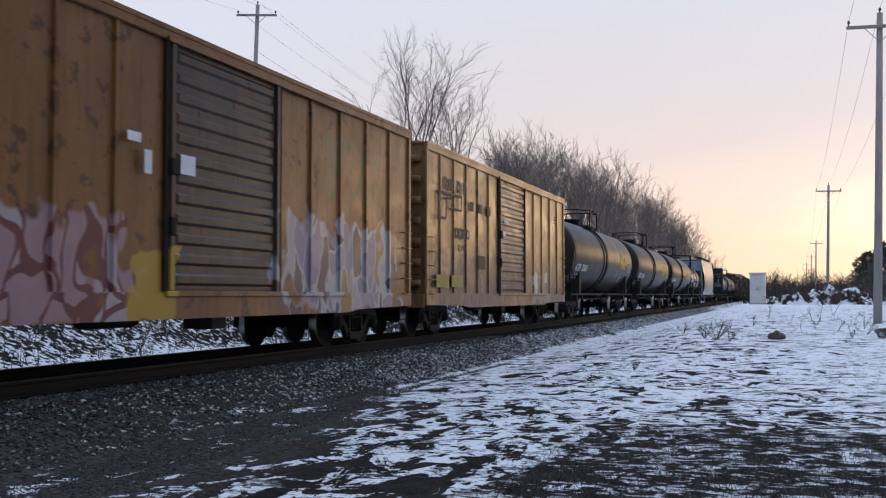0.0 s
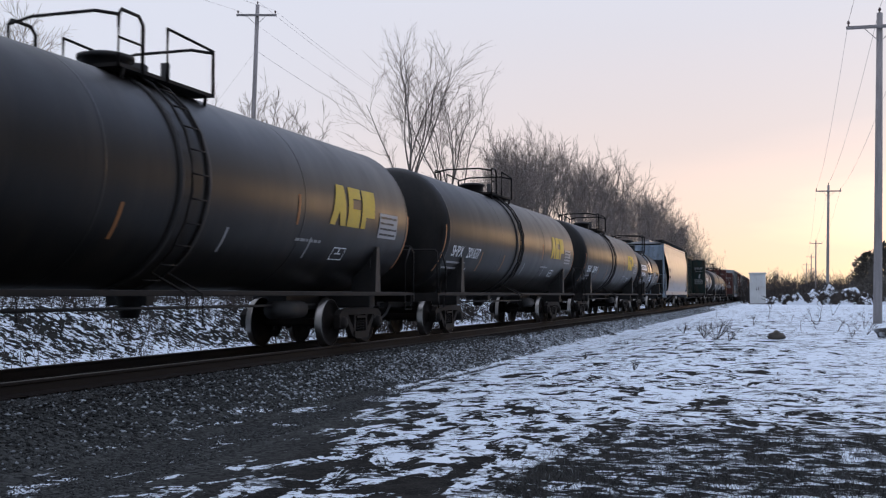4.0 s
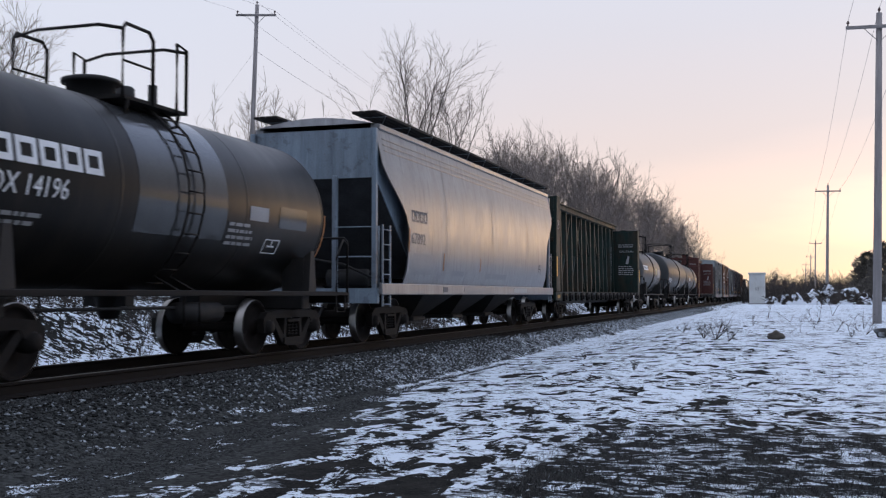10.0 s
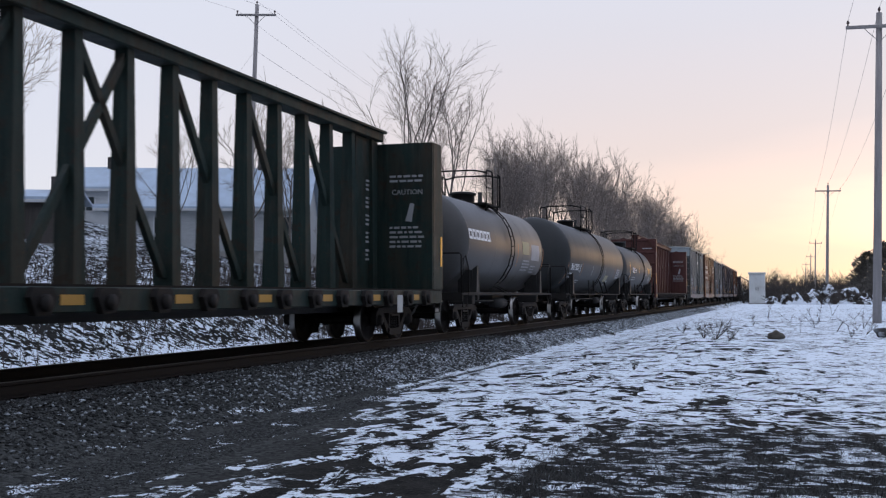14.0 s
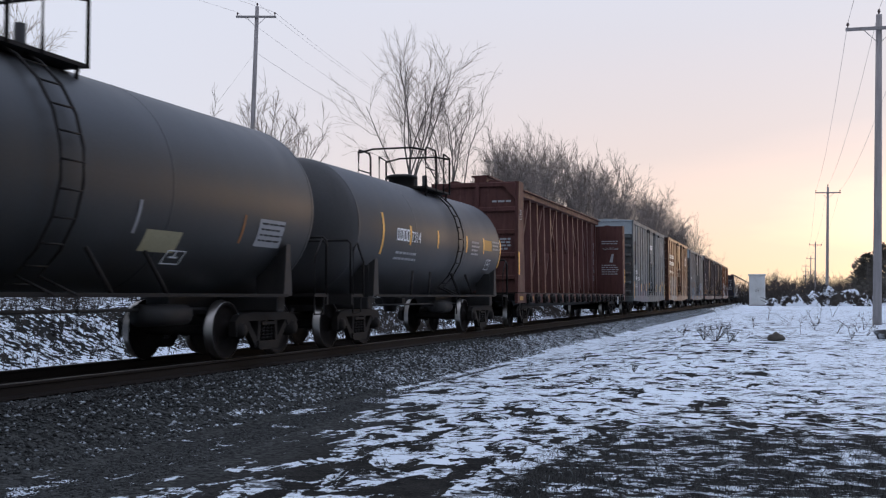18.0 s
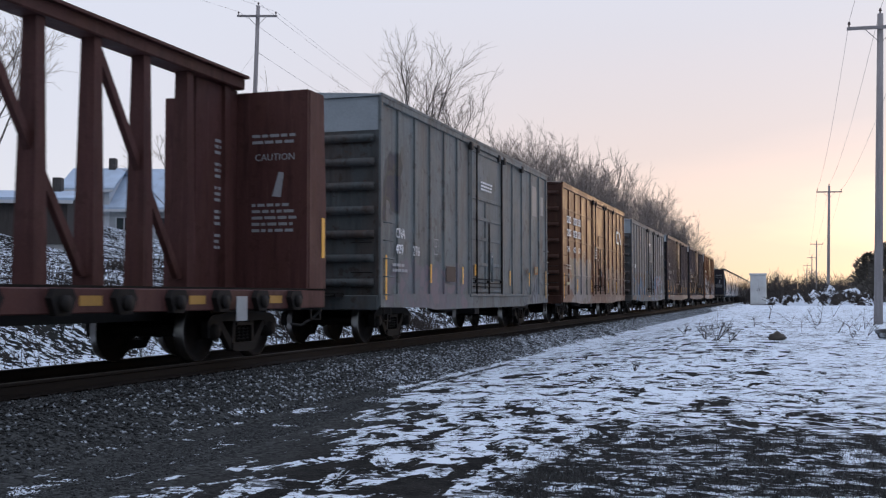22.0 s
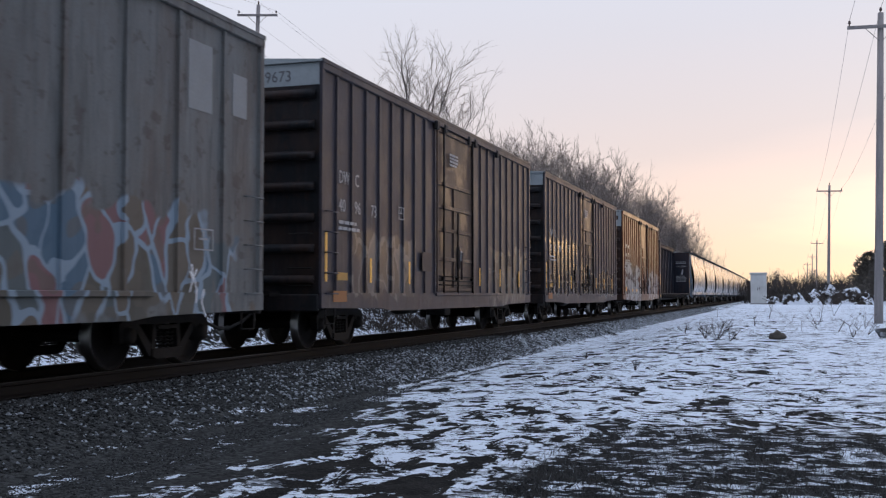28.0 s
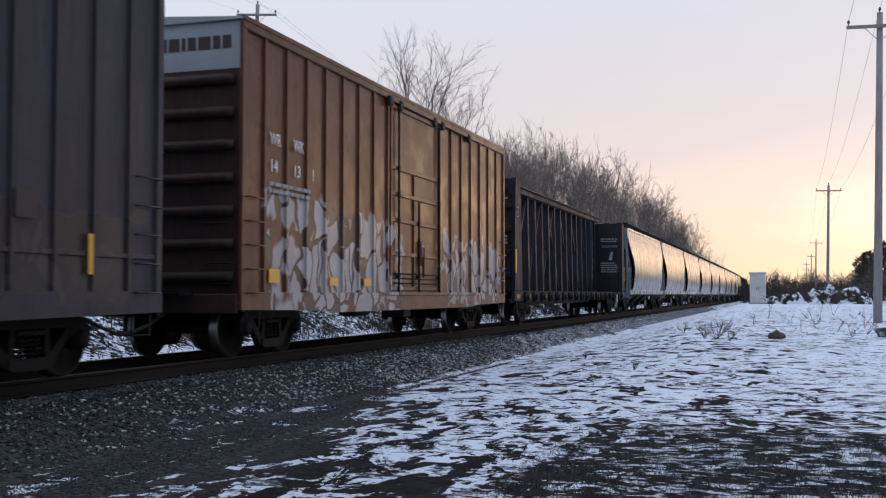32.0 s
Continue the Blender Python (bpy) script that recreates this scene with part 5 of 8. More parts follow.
    v = N("ShaderNodeTexVoronoi")
    sock(v, "Scale", 26.0)
    L(co.outputs["Object"], v.inputs["Vector"])
    tone = N("ShaderNodeSeparateColor")
    L(v.outputs["Color"], tone.inputs[0])
    stone = mix(tone.outputs[0], (0.018, 0.0188, 0.0185), (0.090, 0.093, 0.090))
    oily = span(op("ABSOLUTE", u), 1.9, 1.4)
    stone = mix(oily, stone, (0.022, 0.018, 0.016))
    bed = op("MULTIPLY", span(edge, 1.4, 0.0), span(u, -3.3, -2.6))
    base = mix(bed, grass, stone)
    white = mix(noise(2.0), (0.78, 0.86, 0.95), (0.85, 0.92, 0.98))
    L(mix(snow, base, white), b.inputs["Base Color"])
    L(span(snow, 0, 1, 0.92, 0.6), b.inputs["Roughness"])
    L(span(snow, 0, 1, 0.03, 0.2), b.inputs["Specular IOR Level"])
    high = op("ADD", op("MULTIPLY", snow, 0.05), op("ADD", op("MULTIPLY", g2, 0.02), op("MULTIPLY", op("SUBTRACT", 1.0, v.outputs["Distance"]), 0.02)))
    bp = N("ShaderNodeBump")
    sock(bp, "Strength", 0.7), sock(bp, "Distance", 1.0)
    L(high, bp.inputs["Height"])
    L(bp.outputs[0], b.inputs["Normal"])
    return m


def make_ground():
    xs = lines(np.arange(-32, 14.01, 0.3), 2600)
    ys = lines(np.arange(2, 60.01, 0.4), 2600)
    gx, gy = np.meshgrid(xs, ys)
    gz = ground_height(gx, gy)
    nx, ny = len(xs), len(ys)
    me = bpy.data.meshes.new("ground")
    idx = np.arange(nx * ny).reshape(ny, nx)
    quads = np.stack([idx[:-1, :-1], idx[:-1, 1:], idx[1:, 1:], idx[1:, :-1]], -1).reshape(-1, 4)
    me.from_pydata(np.stack([gx, gy, gz], -1).reshape(-1, 3).tolist(), [], quads.tolist())
    me.polygons.foreach_set("use_smooth", [True] * len(quads))
    at = me.attributes.new("across", "FLOAT", "POINT")
    at.data.foreach_set("value", (gx - (TRACK_X - np.maximum(gy, 0) ** 2 / (2 * BEND))).reshape(-1).astype(np.float32))
    me.materials.append(snowy_ground())
    tagged(new("ground", me), "thawing snow over dead grass and gravel beside the railway", "ground", kind="structure")


make_ground()


# ---------------------------------------------------------------- track
def swept(outline, offset, s0, s1, step=6.0):
    """An outline in (across, up) carried along the track."""
    s = Shape()
    n = len(outline)
    k = int((s1 - s0) / step)
    v, f = [], []
    for i in range(k + 1):
        p = s0 + (s1 - s0) * i / k
        x = track_x(p) + offset
        v += [(x + a, p, b) for a, b in outline]
    for i in range(k):
        for j in range(n):
            j2 = (j + 1) % n
            f.append((i * n + j, i * n + j2, (i + 1) * n + j2, (i + 1) * n + j))
    return s.add(v, f)


def make_track():
    track = new("railway_track")
    tagged(track, "single railway track of rusty rails on dark wooden ties", "railway track", kind="structure")
    for d in (-1, 1):
        web = [(-0.075, -0.18), (0.075, -0.18), (0.07, -0.165), (0.012, -0.14), (0.012, -0.05), (0.036, -0.035), (0.036, -0.006), (-0.036, -0.006), (-0.036, -0.035), (-0.012, -0.05), (-0.012, -0.14), (-0.07, -0.165)]
        rail = part("rail", swept(web, d * 0.754, -60, 900), M_RAIL, track, "rusty steel rail with a worn bright top")
        part("rail_head", swept([(-0.034, -0.006), (0.034, -0.006), (0.030, 0.0), (-0.030, 0.0)], d * 0.754, -60, 900), M_RAILTOP, rail)
    s = Shape()
    s.box(-1.3, 1.3, -0.115, 0.115, -0.36, -0.19, 0.012)
    tie = s.mesh("tie", M_TIE)
    rnd = random.Random(4)
    rest = Shape()
    for k in range(-60, 900):
        p = 6.0 + k * 0.53
        j = rnd.uniform(-0.06, 0.06)
        if 0 <= k < 240:
            part("tie", tie, None, track, at=pose(track_x(p) + j, p, rnd.uniform(-0.006, 0.004), 0, 0, rnd.uniform(-0.8, 0.8)))
        else:
            rest.box(track_x(p) - 1.3 + j, track_x(p) + 1.3 + j, p - 0.115, p + 0.115, -0.36, -0.19)
    tagged(part("far_ties", rest, M_TIE, track), kind="stuff")
    s = Shape()
    s.box(-0.10, 0.10, -0.09, 0.09, -0.192, -0.172, 0.004)
    plate = s.mesh("tie_plate", M_RAIL)
    for k in range(0, 110):
        p = 6.0 + k * 0.53
        for d in (-1, 1):
            part("tie_plate", plate, None, track, at=pose(track_x(p) + d * 0.754, p, 0.001))


make_track()


def stones(name, label, count, seed, spread, size, mat):
    """Loose broken stone, each a rough lump of its own."""
    rs = np.random.RandomState(seed)
    u, y = spread(rs, count)
    x = TRACK_X - np.maximum(y, 0) ** 2 / (2 * BEND) + u
    z = ground_height(x, y)
    r = size[0] + (size[1] - size[0]) * rs.rand(count) ** 2
    base = np.array([(1, 0, 0), (-0.8, 0.2, 0.1), (0.1, 1, 0), (0, -0.9, 0.2), (0.1, 0.1, 0.8), (0, 0, -0.7)])
    v = base[None] * (0.7 + 0.6 * rs.rand(count, 6, 1)) * r[:, None, None]
    a = rs.rand(count) * 6.283
    c, s = np.cos(a)[:, None], np.sin(a)[:, None]
    vx, vy = v[..., 0] * c - v[..., 1] * s, v[..., 0] * s + v[..., 1] * c
    pts = np.stack([vx + x[:, None], vy + y[:, None], v[..., 2] * 0.8 + z[:, None] + 0.2 * r[:, None]], -1).reshape(-1, 3)
    tri = np.array([(0, 2, 4), (2, 1, 4), (1, 3, 4), (3, 0, 4), (2, 0, 5), (1, 2, 5), (3, 1, 5), (0, 3, 5)])
    faces = (tri[None] + (np.arange(count) * 6)[:, None, None]).reshape(-1, 3)
    me = bpy.data.meshes.new(name)
    me.from_pydata(pts.tolist(), [], faces.tolist())
    me.materials.append(mat)
    return tagged(new(name, me), label, "gravel", kind="stuff")


def island_stone(name, bare, light=3.0):
    m = basic(name, (0.067, 0.070, 0.068), 0.9, 0.0, 0.3, 8, 50, 0.3, spec=0.1)
    nt = m.node_tree
    N, L = nt.nodes.new, nt.links.new
    b = nt.nodes["Principled BSDF"]
    col = b.inputs["Base Color"].links[0].from_socket
    geo, ramp, mx = N("ShaderNodeNewGeometry"), N("ShaderNodeValToRGB"), N("ShaderNodeMix")
    ramp.color_ramp.elements[0].color = (0.25, 0.24, 0.24, 1)
    ramp.color_ramp.elements[1].color = (1.5, 1.5, 1.55, 1)
    k = ramp.color_ramp.elements.new(bare)
    k.color = (1.5, 1.5, 1.55, 1)
    k = ramp.color_ramp.elements.new(bare + 0.005)
    k.color = (light, light * 1.03, light * 1.13, 1)
    ramp.color_ramp.elements[-1].color = (light * 1.2, light * 1.24, light * 1.36, 1)
    L(geo.outputs["Random Per Island"], ramp.inputs[0])
    mx.data_type, mx.blend_type = "RGBA", "MULTIPLY"
    sock(mx, "Factor", 1.0)
    L(col, mx.inputs["A"])
    L(ramp.outputs[0], mx.inputs["B"])
    L(mx.outputs["Result"], b.inputs["Base Color"])
    return m


M_GRIT = island_stone("broken_stone", 0.985)
M_DUSTED = island_stone("snow_dusted_stone", 0.93, 3.4)
stones("ballast", "grey crushed stone ballast heaped along the ties", 24000, 11,
       lambda r, n: (1.0 + 1.8 * r.rand(n) ** 1.1, 5 + 24 * r.rand(n) ** 1.3), (0.014, 0.034), M_DUSTED)
stones("ballast", "grey crushed stone ballast under a thin dusting of snow", 20000, 15,
       lambda r, n: (1.6 + 1.0 * r.rand(n) ** 0.8, 9 + 14 * r.rand(n) + 90 * r.rand(n) ** 1.5), (0.018, 0.040), island_stone("snowy_stone", 0.55, 5.0))
stones("ballast", "grey crushed stone ballast between the rails", 5000, 12,
       lambda r, n: (r.uniform(-2.9, 1.3, n), 5 + 60 * r.rand(n) ** 1.4), (0.018, 0.045), M_STONE)
stones("gravel", "dark loose gravel of the trackside strip", 26000, 13,
       lambda r, n: (lambda y: (2.5 + (2.2 - 0.09 * np.minimum(y, 18)) * r.rand(n), y))(4.0 + 20 * r.rand(n) ** 1.2), (0.006, 0.016), M_GRIT)


# ---------------------------------------------------------------- trees
def bare_tree(seed, height, trunk_r, fork, limbs, subs, sprays, twigs, spread, thick=1.0, lean=(0.0, 0.0)):
    """Trunk, limbs and twigs of one leafless tree: limbs rise from the fork and sweep upwards into a rounded crown."""
    rnd = random.Random(seed)
    trunk, boughs, fine = Shape(), Shape(), Shape()

    def grow(shape, p, d, length, r, n, bend, lift, tip=0.35):
        pts = [p]
        for k in range(n):
            d = (d + Vector((rnd.uniform(-bend, bend), rnd.uniform(-bend, bend), rnd.uniform(-bend, bend) + lift))).normalized()
            p = p + d * (length / n)
            pts.append(p)
        shape.tube(pts, r, 6 if r > 0.1 else (4 if r > 0.03 else 3), r * tip)
        return pts, d

    def off(d, angle):
        a = Vector((rnd.gauss(0, 1), rnd.gauss(0, 1), rnd.gauss(0, 1))).cross(d).normalized()
        return (d * math.cos(angle) + a * math.sin(angle)).normalized()

    def along(pts, q):
        i = min(len(pts) - 2, int(q * (len(pts) - 1)))
        return pts[i].lerp(pts[i + 1], q * (len(pts) - 1) - i), (pts[i + 1] - pts[i]).normalized()

    tp, td = grow(trunk, Vector((0, 0, -0.4)), Vector((lean[0], lean[1], 1)).normalized(), height * (fork + 0.34), trunk_r, 9, 0.05, 0.02, 0.30)
    for i in range(limbs):
        k = (i + rnd.random()) / limbs
        p, d = along(tp, (fork + 0.34 * k) / (fork + 0.34) * 0.995)
        turn = i * 2.4 + rnd.uniform(-0.5, 0.5)
        tilt = spread * rnd.uniform(0.6, 1.15) * (1.2 - 0.5 * k)
        out = Vector((math.cos(turn) * math.sin(tilt), math.sin(turn) * math.sin(tilt), math.cos(tilt))) + Vector((lean[0], lean[1], 0)) * 0.7
        l1 = height * (0.62 - 0.30 * k) * rnd.uniform(0.82, 1.1)
        p1, d1 = grow(boughs, p, out.normalized(), l1, trunk_r * (0.42 - 0.16 * k), 9, 0.15, 0.06)
        for j in range(subs):
            b, bd = along(p1, 0.18 + 0.82 * (j + rnd.random()) / subs)
            l2 = l1 * rnd.uniform(0.24, 0.44)
            p2, d2 = grow(boughs, b, off(bd, rnd.uniform(0.45, 0.95)), l2, max(0.016, trunk_r * 0.10), 5, 0.20, 0.12)
            for m in range(sprays):
                c, cd = along(p2, 0.2 + 0.8 * (m + rnd.random()) / sprays)
                l3 = l2 * rnd.uniform(0.30, 0.55)
                p3, d3 = grow(fine, c, off(cd, rnd.uniform(0.3, 0.75)), l3, 0.014 * thick, 2, 0.22, 0.08, 0.6)
                for n in range(twigs):
                    e, ed = along(p3, 0.25 + 0.75 * (n + rnd.random()) / twigs)
                    grow(fine, e, off(ed, rnd.uniform(0.3, 0.75)), l3 * rnd.uniform(0.35, 0.7), 0.010 * thick, 1, 0.2, 0.06, 0.6)
    return [(nm, sh.mesh(nm, mt)) for nm, sh, mt in (("trunk", trunk, M_BARK), ("branchwork", boughs, M_BARK), ("crown", fine, M_TWIG))]


TREE_SIZE = (18.0, 16.0, 16.0, 14.0, 15.0, 11.0)
KINDS = [bare_tree(14, 18.0, 0.22, 0.34, 8, 9, 5, 3, 0.27, 0.9), bare_tree(31, 16.0, 0.20, 0.28, 8, 9, 5, 3, 0.46, 0.9, (0.10, 0.02)),
         bare_tree(2, 16.0, 0.20, 0.36, 9, 8, 5, 3, 0.44, 1.2), bare_tree(3, 14.0, 0.17, 0.32, 9, 8, 5, 3, 0.52, 1.2),
         bare_tree(5, 15.0, 0.17, 0.40, 8, 7, 5, 3, 0.32, 1.2), bare_tree(8, 11.0, 0.13, 0.26, 8, 6, 4, 3, 0.60, 1.0)]
LABELS = ["tall leafless deciduous tree with an upright open crown", "leaning leafless tree with a wide open crown", "leafless grey-brown tree with a rounded crown in the wood",
          "broad leafless tree with dense fine twigs in the wood", "slender upright leafless tree in the trackside wood", "small leafless tree with spreading twigs"]


def tree(kind, x, y, height, turn, sink=0.0):
    t = new("tree")
    tagged(t, LABELS[kind], "tree", "trees beside the railway")
    k = height / TREE_SIZE[kind]
    t.matrix_basis = pose(x, y, ground_at(x, y) - sink, 0, 0, turn) @ Matrix.Diagonal((k, k, k, 1))
    for nm, me in KINDS[kind]:
        part(nm, me, None, t)
    return t


def make_trees():
    rnd = random.Random(21)
    tree(0, -26.2, 72.2, 16.6, 40)
    tree(1, -25.0, 77.0, 16.0, 0)
    tree(5, -34.4, 64.0, 12.2, 10)
    tree(5, -32.6, 66.0, 11.6, 150)
    tree(5, -38.6, 61.0, 9.0, 80)
    tree(3, -44.0, 50.5, 13.0, 80)
    # the tall back rows of the wood
    for y, top in ((85, 11.4), (91, 12.2), (97, 12.6), (104, 12.4), (114, 13.6), (123, 15.6), (133, 16.8), (144, 16.2), (156, 16.0), (170, 16.6), (186, 17.0), (204, 16.5)):
        for row in range(2 if y < 105 else 3):
            x = -21.0 - 4.2 * row - rnd.uniform(0, 3.0)
            tree(rnd.choice((2, 3, 4, 2)), max(x, -0.262 * y), y + rnd.uniform(-2.0, 2.0), top * rnd.uniform(0.86, 1.02) + 0.5 * row, rnd.uniform(0, 360))
    # the front row thins and falls away towards the bend
    y = 104.0
    while y < 470:
        top = 9.0 + 4.5 * min(1.0, max(0.0, (y - 110) / 40)) - 5.5 * min(1.0, max(0.0, (y - 165) / 75)) - 1.2 * min(1.0, max(0.0, (y - 240) / 120))
        for row in range(2 if y < 260 else 4):
            tree(rnd.choice((2, 3, 4, 5)), -15.0 - 3.0 * row - rnd.uniform(0, 2.0) - max(0, y - 200) * 0.010, y + rnd.uniform(-2.5, 2.5), top * rnd.uniform(0.8, 1.05), rnd.uniform(0, 360))
        y += 6.0 + (y - 104) * 0.045
    # low bare woods across the end of the field
    for k in range(46):
        y = 235.0 + 190.0 * rnd.random()
        tree(5, -13.0 + (24.0 + y * 0.13) * rnd.random(), y, rnd.uniform(4.6, 7.6), rnd.uniform(0, 360))


make_trees()


def brushwood(name, label, count, seed, place, height, mat, thick=1.0):
    """A thicket: many thin leaning stems with side twigs, joined."""
    rs = random.Random(seed)
    s = Shape()
    for k in range(count):
        x, y = place(rs)
        z = ground_at(x, y) - 0.05
        h = height * rs.uniform(0.25, 1.0)
        w = max(0.003, 0.00016 * math.hypot(x, y) + 0.001) * thick
        lx, ly = rs.uniform(-0.35, 0.35) * h, rs.uniform(-0.35, 0.35) * h
        a, b = Vector((x, y, z)), Vector((x + lx, y + ly, z + h))
        m = a.lerp(b, 0.55) + Vector((rs.uniform(-0.06, 0.06), rs.uniform(-0.06, 0.06), 0.03)) * h
        s.tube([a, m, b], w * 1.6, 3, w * 0.6)
        for j in range(3):
            c = a.lerp(b, rs.uniform(0.3, 0.9))
            e = c + Vector((rs.uniform(-0.3, 0.3), rs.uniform(-0.3, 0.3), rs.uniform(0.1, 0.4))) * h
            s.tube([c, e], w, 3, w * 0.5)
    return tagged(part(name, s, mat), label, "brush", kind="stuff")


CLUMPS = [(TRACK_X - 6.6 - 15 * random.Random(700 + k).random() ** 1.3, 6 + 75 * random.Random(900 + k).random(), random.Random(300 + k).uniform(0.2, 0.9)) for k in range(260)]


def clumped(r):
    x, y, spread = r.choice(CLUMPS)
    if r.random() < 0.25:
        return TRACK_X - 6.4 - 16 * r.random(), 6 + 75 * r.random()
    return min(x + r.gauss(0, spread), TRACK_X - 6.2), y + r.gauss(0, spread)


M_BRUSH = basic("dead_brush", (0.050, 0.040, 0.034), 0.9, 0, 0.35, 3, 20, 0)
brushwood("brush", "leafless brown brush on the snowy bank behind the track", 13000, 5,
          clumped, 0.5, M_BRUSH, 1.2)
brushwood("brush", "tangled leafless undergrowth at the foot of the wood", 5000, 6,
          lambda r: (lambda y: (track_x(y) - 8 - 22 * r.random(), y))(75 + 360 * r.random()), 5.5, M_TWIG)
brushwood("far_woods", "distant bare undergrowth on the horizon", 8000, 7,
          lambda r: (lambda y: (-14 + (40 + y * 0.35) * r.random(), y))(190 + 190 * r.random() ** 1.5), 4.6, M_BRUSH, 1.0)


# ---------------------------------------------------------------- poles and wires
def utility_pole(x, y, top, arm_z, arm, label, turn=0.0, lean=0.0):
    z = ground_at(x, y)
    p = new("utility_pole")
    tagged(p, label, "utility pole", "poles of the wire lines")
    p.matrix_basis = pose(x, y, z, 0, lean, turn)
    h = top - z
    s = Shape()
    s.tube([(0, 0, -0.6), (0, 0, h * 0.5), (0, 0, h)], 0.17, 12, 0.11)
    part("mast", s, M_POLE, p)
    s = Shape()
    za = arm_z - z
    s.box(-arm / 2, arm / 2, -0.21, -0.10, za - 0.06, za + 0.06, 0.008)
    part("crossarm", s, M_POLE, p)
    s = Shape()
    for d in (-1, 1):
        s.tube([(d * 0.55, -0.15, za - 0.05), (d * 0.05, -0.14, za - 0.55)], 0.015, 4)
    part("arm_brace", s, M_WIRE, p)
    tips = []
    for dx in (-arm / 2 + 0.08, 0.0, arm / 2 - 0.08):
        zz = za + 0.06 if dx else h
        s = Shape()
        s.lathe([(zz, 0.02), (zz + 0.08, 0.025), (zz + 0.10, 0.055), (zz + 0.14, 0.06), (zz + 0.16, 0.04), (zz + 0.20, 0.045), (zz + 0.22, 0.0)], 10, "Z", (dx, -0.15 if dx else 0, 0))
        part("insulator", s, M_INSUL, p)
        tips.append(p.matrix_basis @ Vector((dx, -0.15 if dx else 0, zz + 0.2)))
    return tips


def wires(a, b, sag, label, thick=0.008):
    for p, q in zip(a, b):
        pts = []
        for k in range(15):
            t = k / 14
            v = p.lerp(q, t)
            v.z -= sag * 4 * t * (1 - t)
            pts.append(v)
        s = Shape()
        s.tube(pts, thick, 4)
        tagged(part("overhead_wire", s, M_WIRE), label, "wire", "overhead wires")


M_INSUL = basic("brown_glaze", (0.10, 0.06, 0.05), 0.25, 0, 0.1, 3, 20, 0)


def make_poles():
    grey = "weathered wooden utility pole with one crossarm in snow"
    right = [(3.0, -25.0, 11.6, 11.1), (3.21, 43.15, 11.75, 11.2), (3.69, 110.6, 11.8, 11.2), (5.2, 222.6, 11.8, 11.2), (5.9, 301.7, 11.8, 11.2), (5.9, 380.0, 11.8, 11.2), (7.0, 460.0, 11.8, 11.2)]
    tips = [utility_pole(x, y, t, a, 2.4, grey, 0.0, 1.3) for x, y, t, a in right]
    for a, b in zip(tips, tips[1:]):
        wires(a, b, 0.9, "thin dark overhead wire between the poles")
    left = [(-33.0, -5.0, 17.6, 17.0), (-29.82, 54.85, 18.0, 17.35), (-33.0, 120.0, 17.5, 16.9), (-38.0, 200.0, 17.5, 16.9)]
    tips = [utility_pole(x, y, t, a, 2.4, "tall grey utility pole on the bank behind the track", 12, 1.7) for x, y, t, a in left]
    for a, b in zip(tips, tips[1:]):
        wires(a, b, 1.2, "thin dark overhead wire behind the track", 0.006)
    low = Vector((-0.1, 0, -2.9))
    wires([tips[1][1] + low], [tips[2][1] + low], 1.0, "low cable slung between the poles behind the track", 0.009)
    foot = Vector((-36.6, 50.5, 0))
    foot.z = ground_at(foot.x, foot.y)
    wires([tips[1][1] + Vector((-0.1, 0, -2.9))], [foot], 0.0, "guy wire from the tall pole to the bank", 0.006)


make_poles()


# ---------------------------------------------------------------- lineside things
def signal_cabinet(x, y):
    z = ground_at(x, y)
    c = new("signal_cabinet")
    tagged(c, "pale grey metal railway signal cabinet standing in the snow", "cabinet")
    c.matrix_basis = pose(x, y, z, 0, 0, 0)
    s = Shape()
    s.box(-0.56, 0.56, -0.45, 0.45, 0.06, 2.18, 0.02)
    part("body", s, M_CAB, c)
    s = Shape()
    s.box(-0.63, 0.63, -0.52, 0.52, 2.18, 2.32, 0.03)
    part("lid", s, M_CAB, c)
    for d in (-1, 1):
        s = Shape()
        s.box(min(d * 0.02, d * 0.53), max(d * 0.02, d * 0.53), -0.475, -0.452, 0.15, 2.1, 0.006)
        leaf = part("door", s, M_CAB, c)
        s = Shape()
        s.box(d * 0.06, d * 0.09, -0.50, -0.476, 1.0, 1.22)
        part("handle", s, M_STEEL, leaf)
    s = Shape()
    s.box(-0.62, 0.62, -0.5, 0.5, -0.3, 0.06)
    part("plinth", s, M_CONC, c)


M_CAB = basic("pale_cabinet_paint", (0.62, 0.62, 0.60), 0.5, 0, 0.1, 2, 30, 0.05, dirt=(0.40, 0.36, 0.32), dirt_amount=0.4)
M_CONC = basic("concrete", (0.35, 0.34, 0.33), 0.85, 0, 0.2, 3, 40, 0.3)
signal_cabinet(-2.11, 81.4)


# ---------------------------------------------------------------- houses beyond the bank
def snowy_roof():
    return basic("snowy_roof", (0.44, 0.53, 0.64), 0.7, 0, 0.12, 1.0, 20, 0.2, dirt=(0.30, 0.33, 0.38), dirt_amount=0.35)


M_SNOWROOF = snowy_roof()
M_SIDING = basic("grey_siding", (0.46, 0.475, 0.49), 0.7, 0, 0.12, 2, 20, 0.1, streak=(1, 1, 8))
M_GREENSIDE = basic("green_siding", (0.20, 0.24, 0.21), 0.7, 0, 0.12, 2, 20, 0.1, streak=(1, 1, 8))
M_SHED = basic("dark_boards", (0.07, 0.06, 0.055), 0.8, 0, 0.3, 2, 20, 0.3, streak=(6, 6, 0.6))
M_PANE = basic("window_glass", (0.03, 0.035, 0.04), 0.08, 0, 0.1, 2, 20, 0)
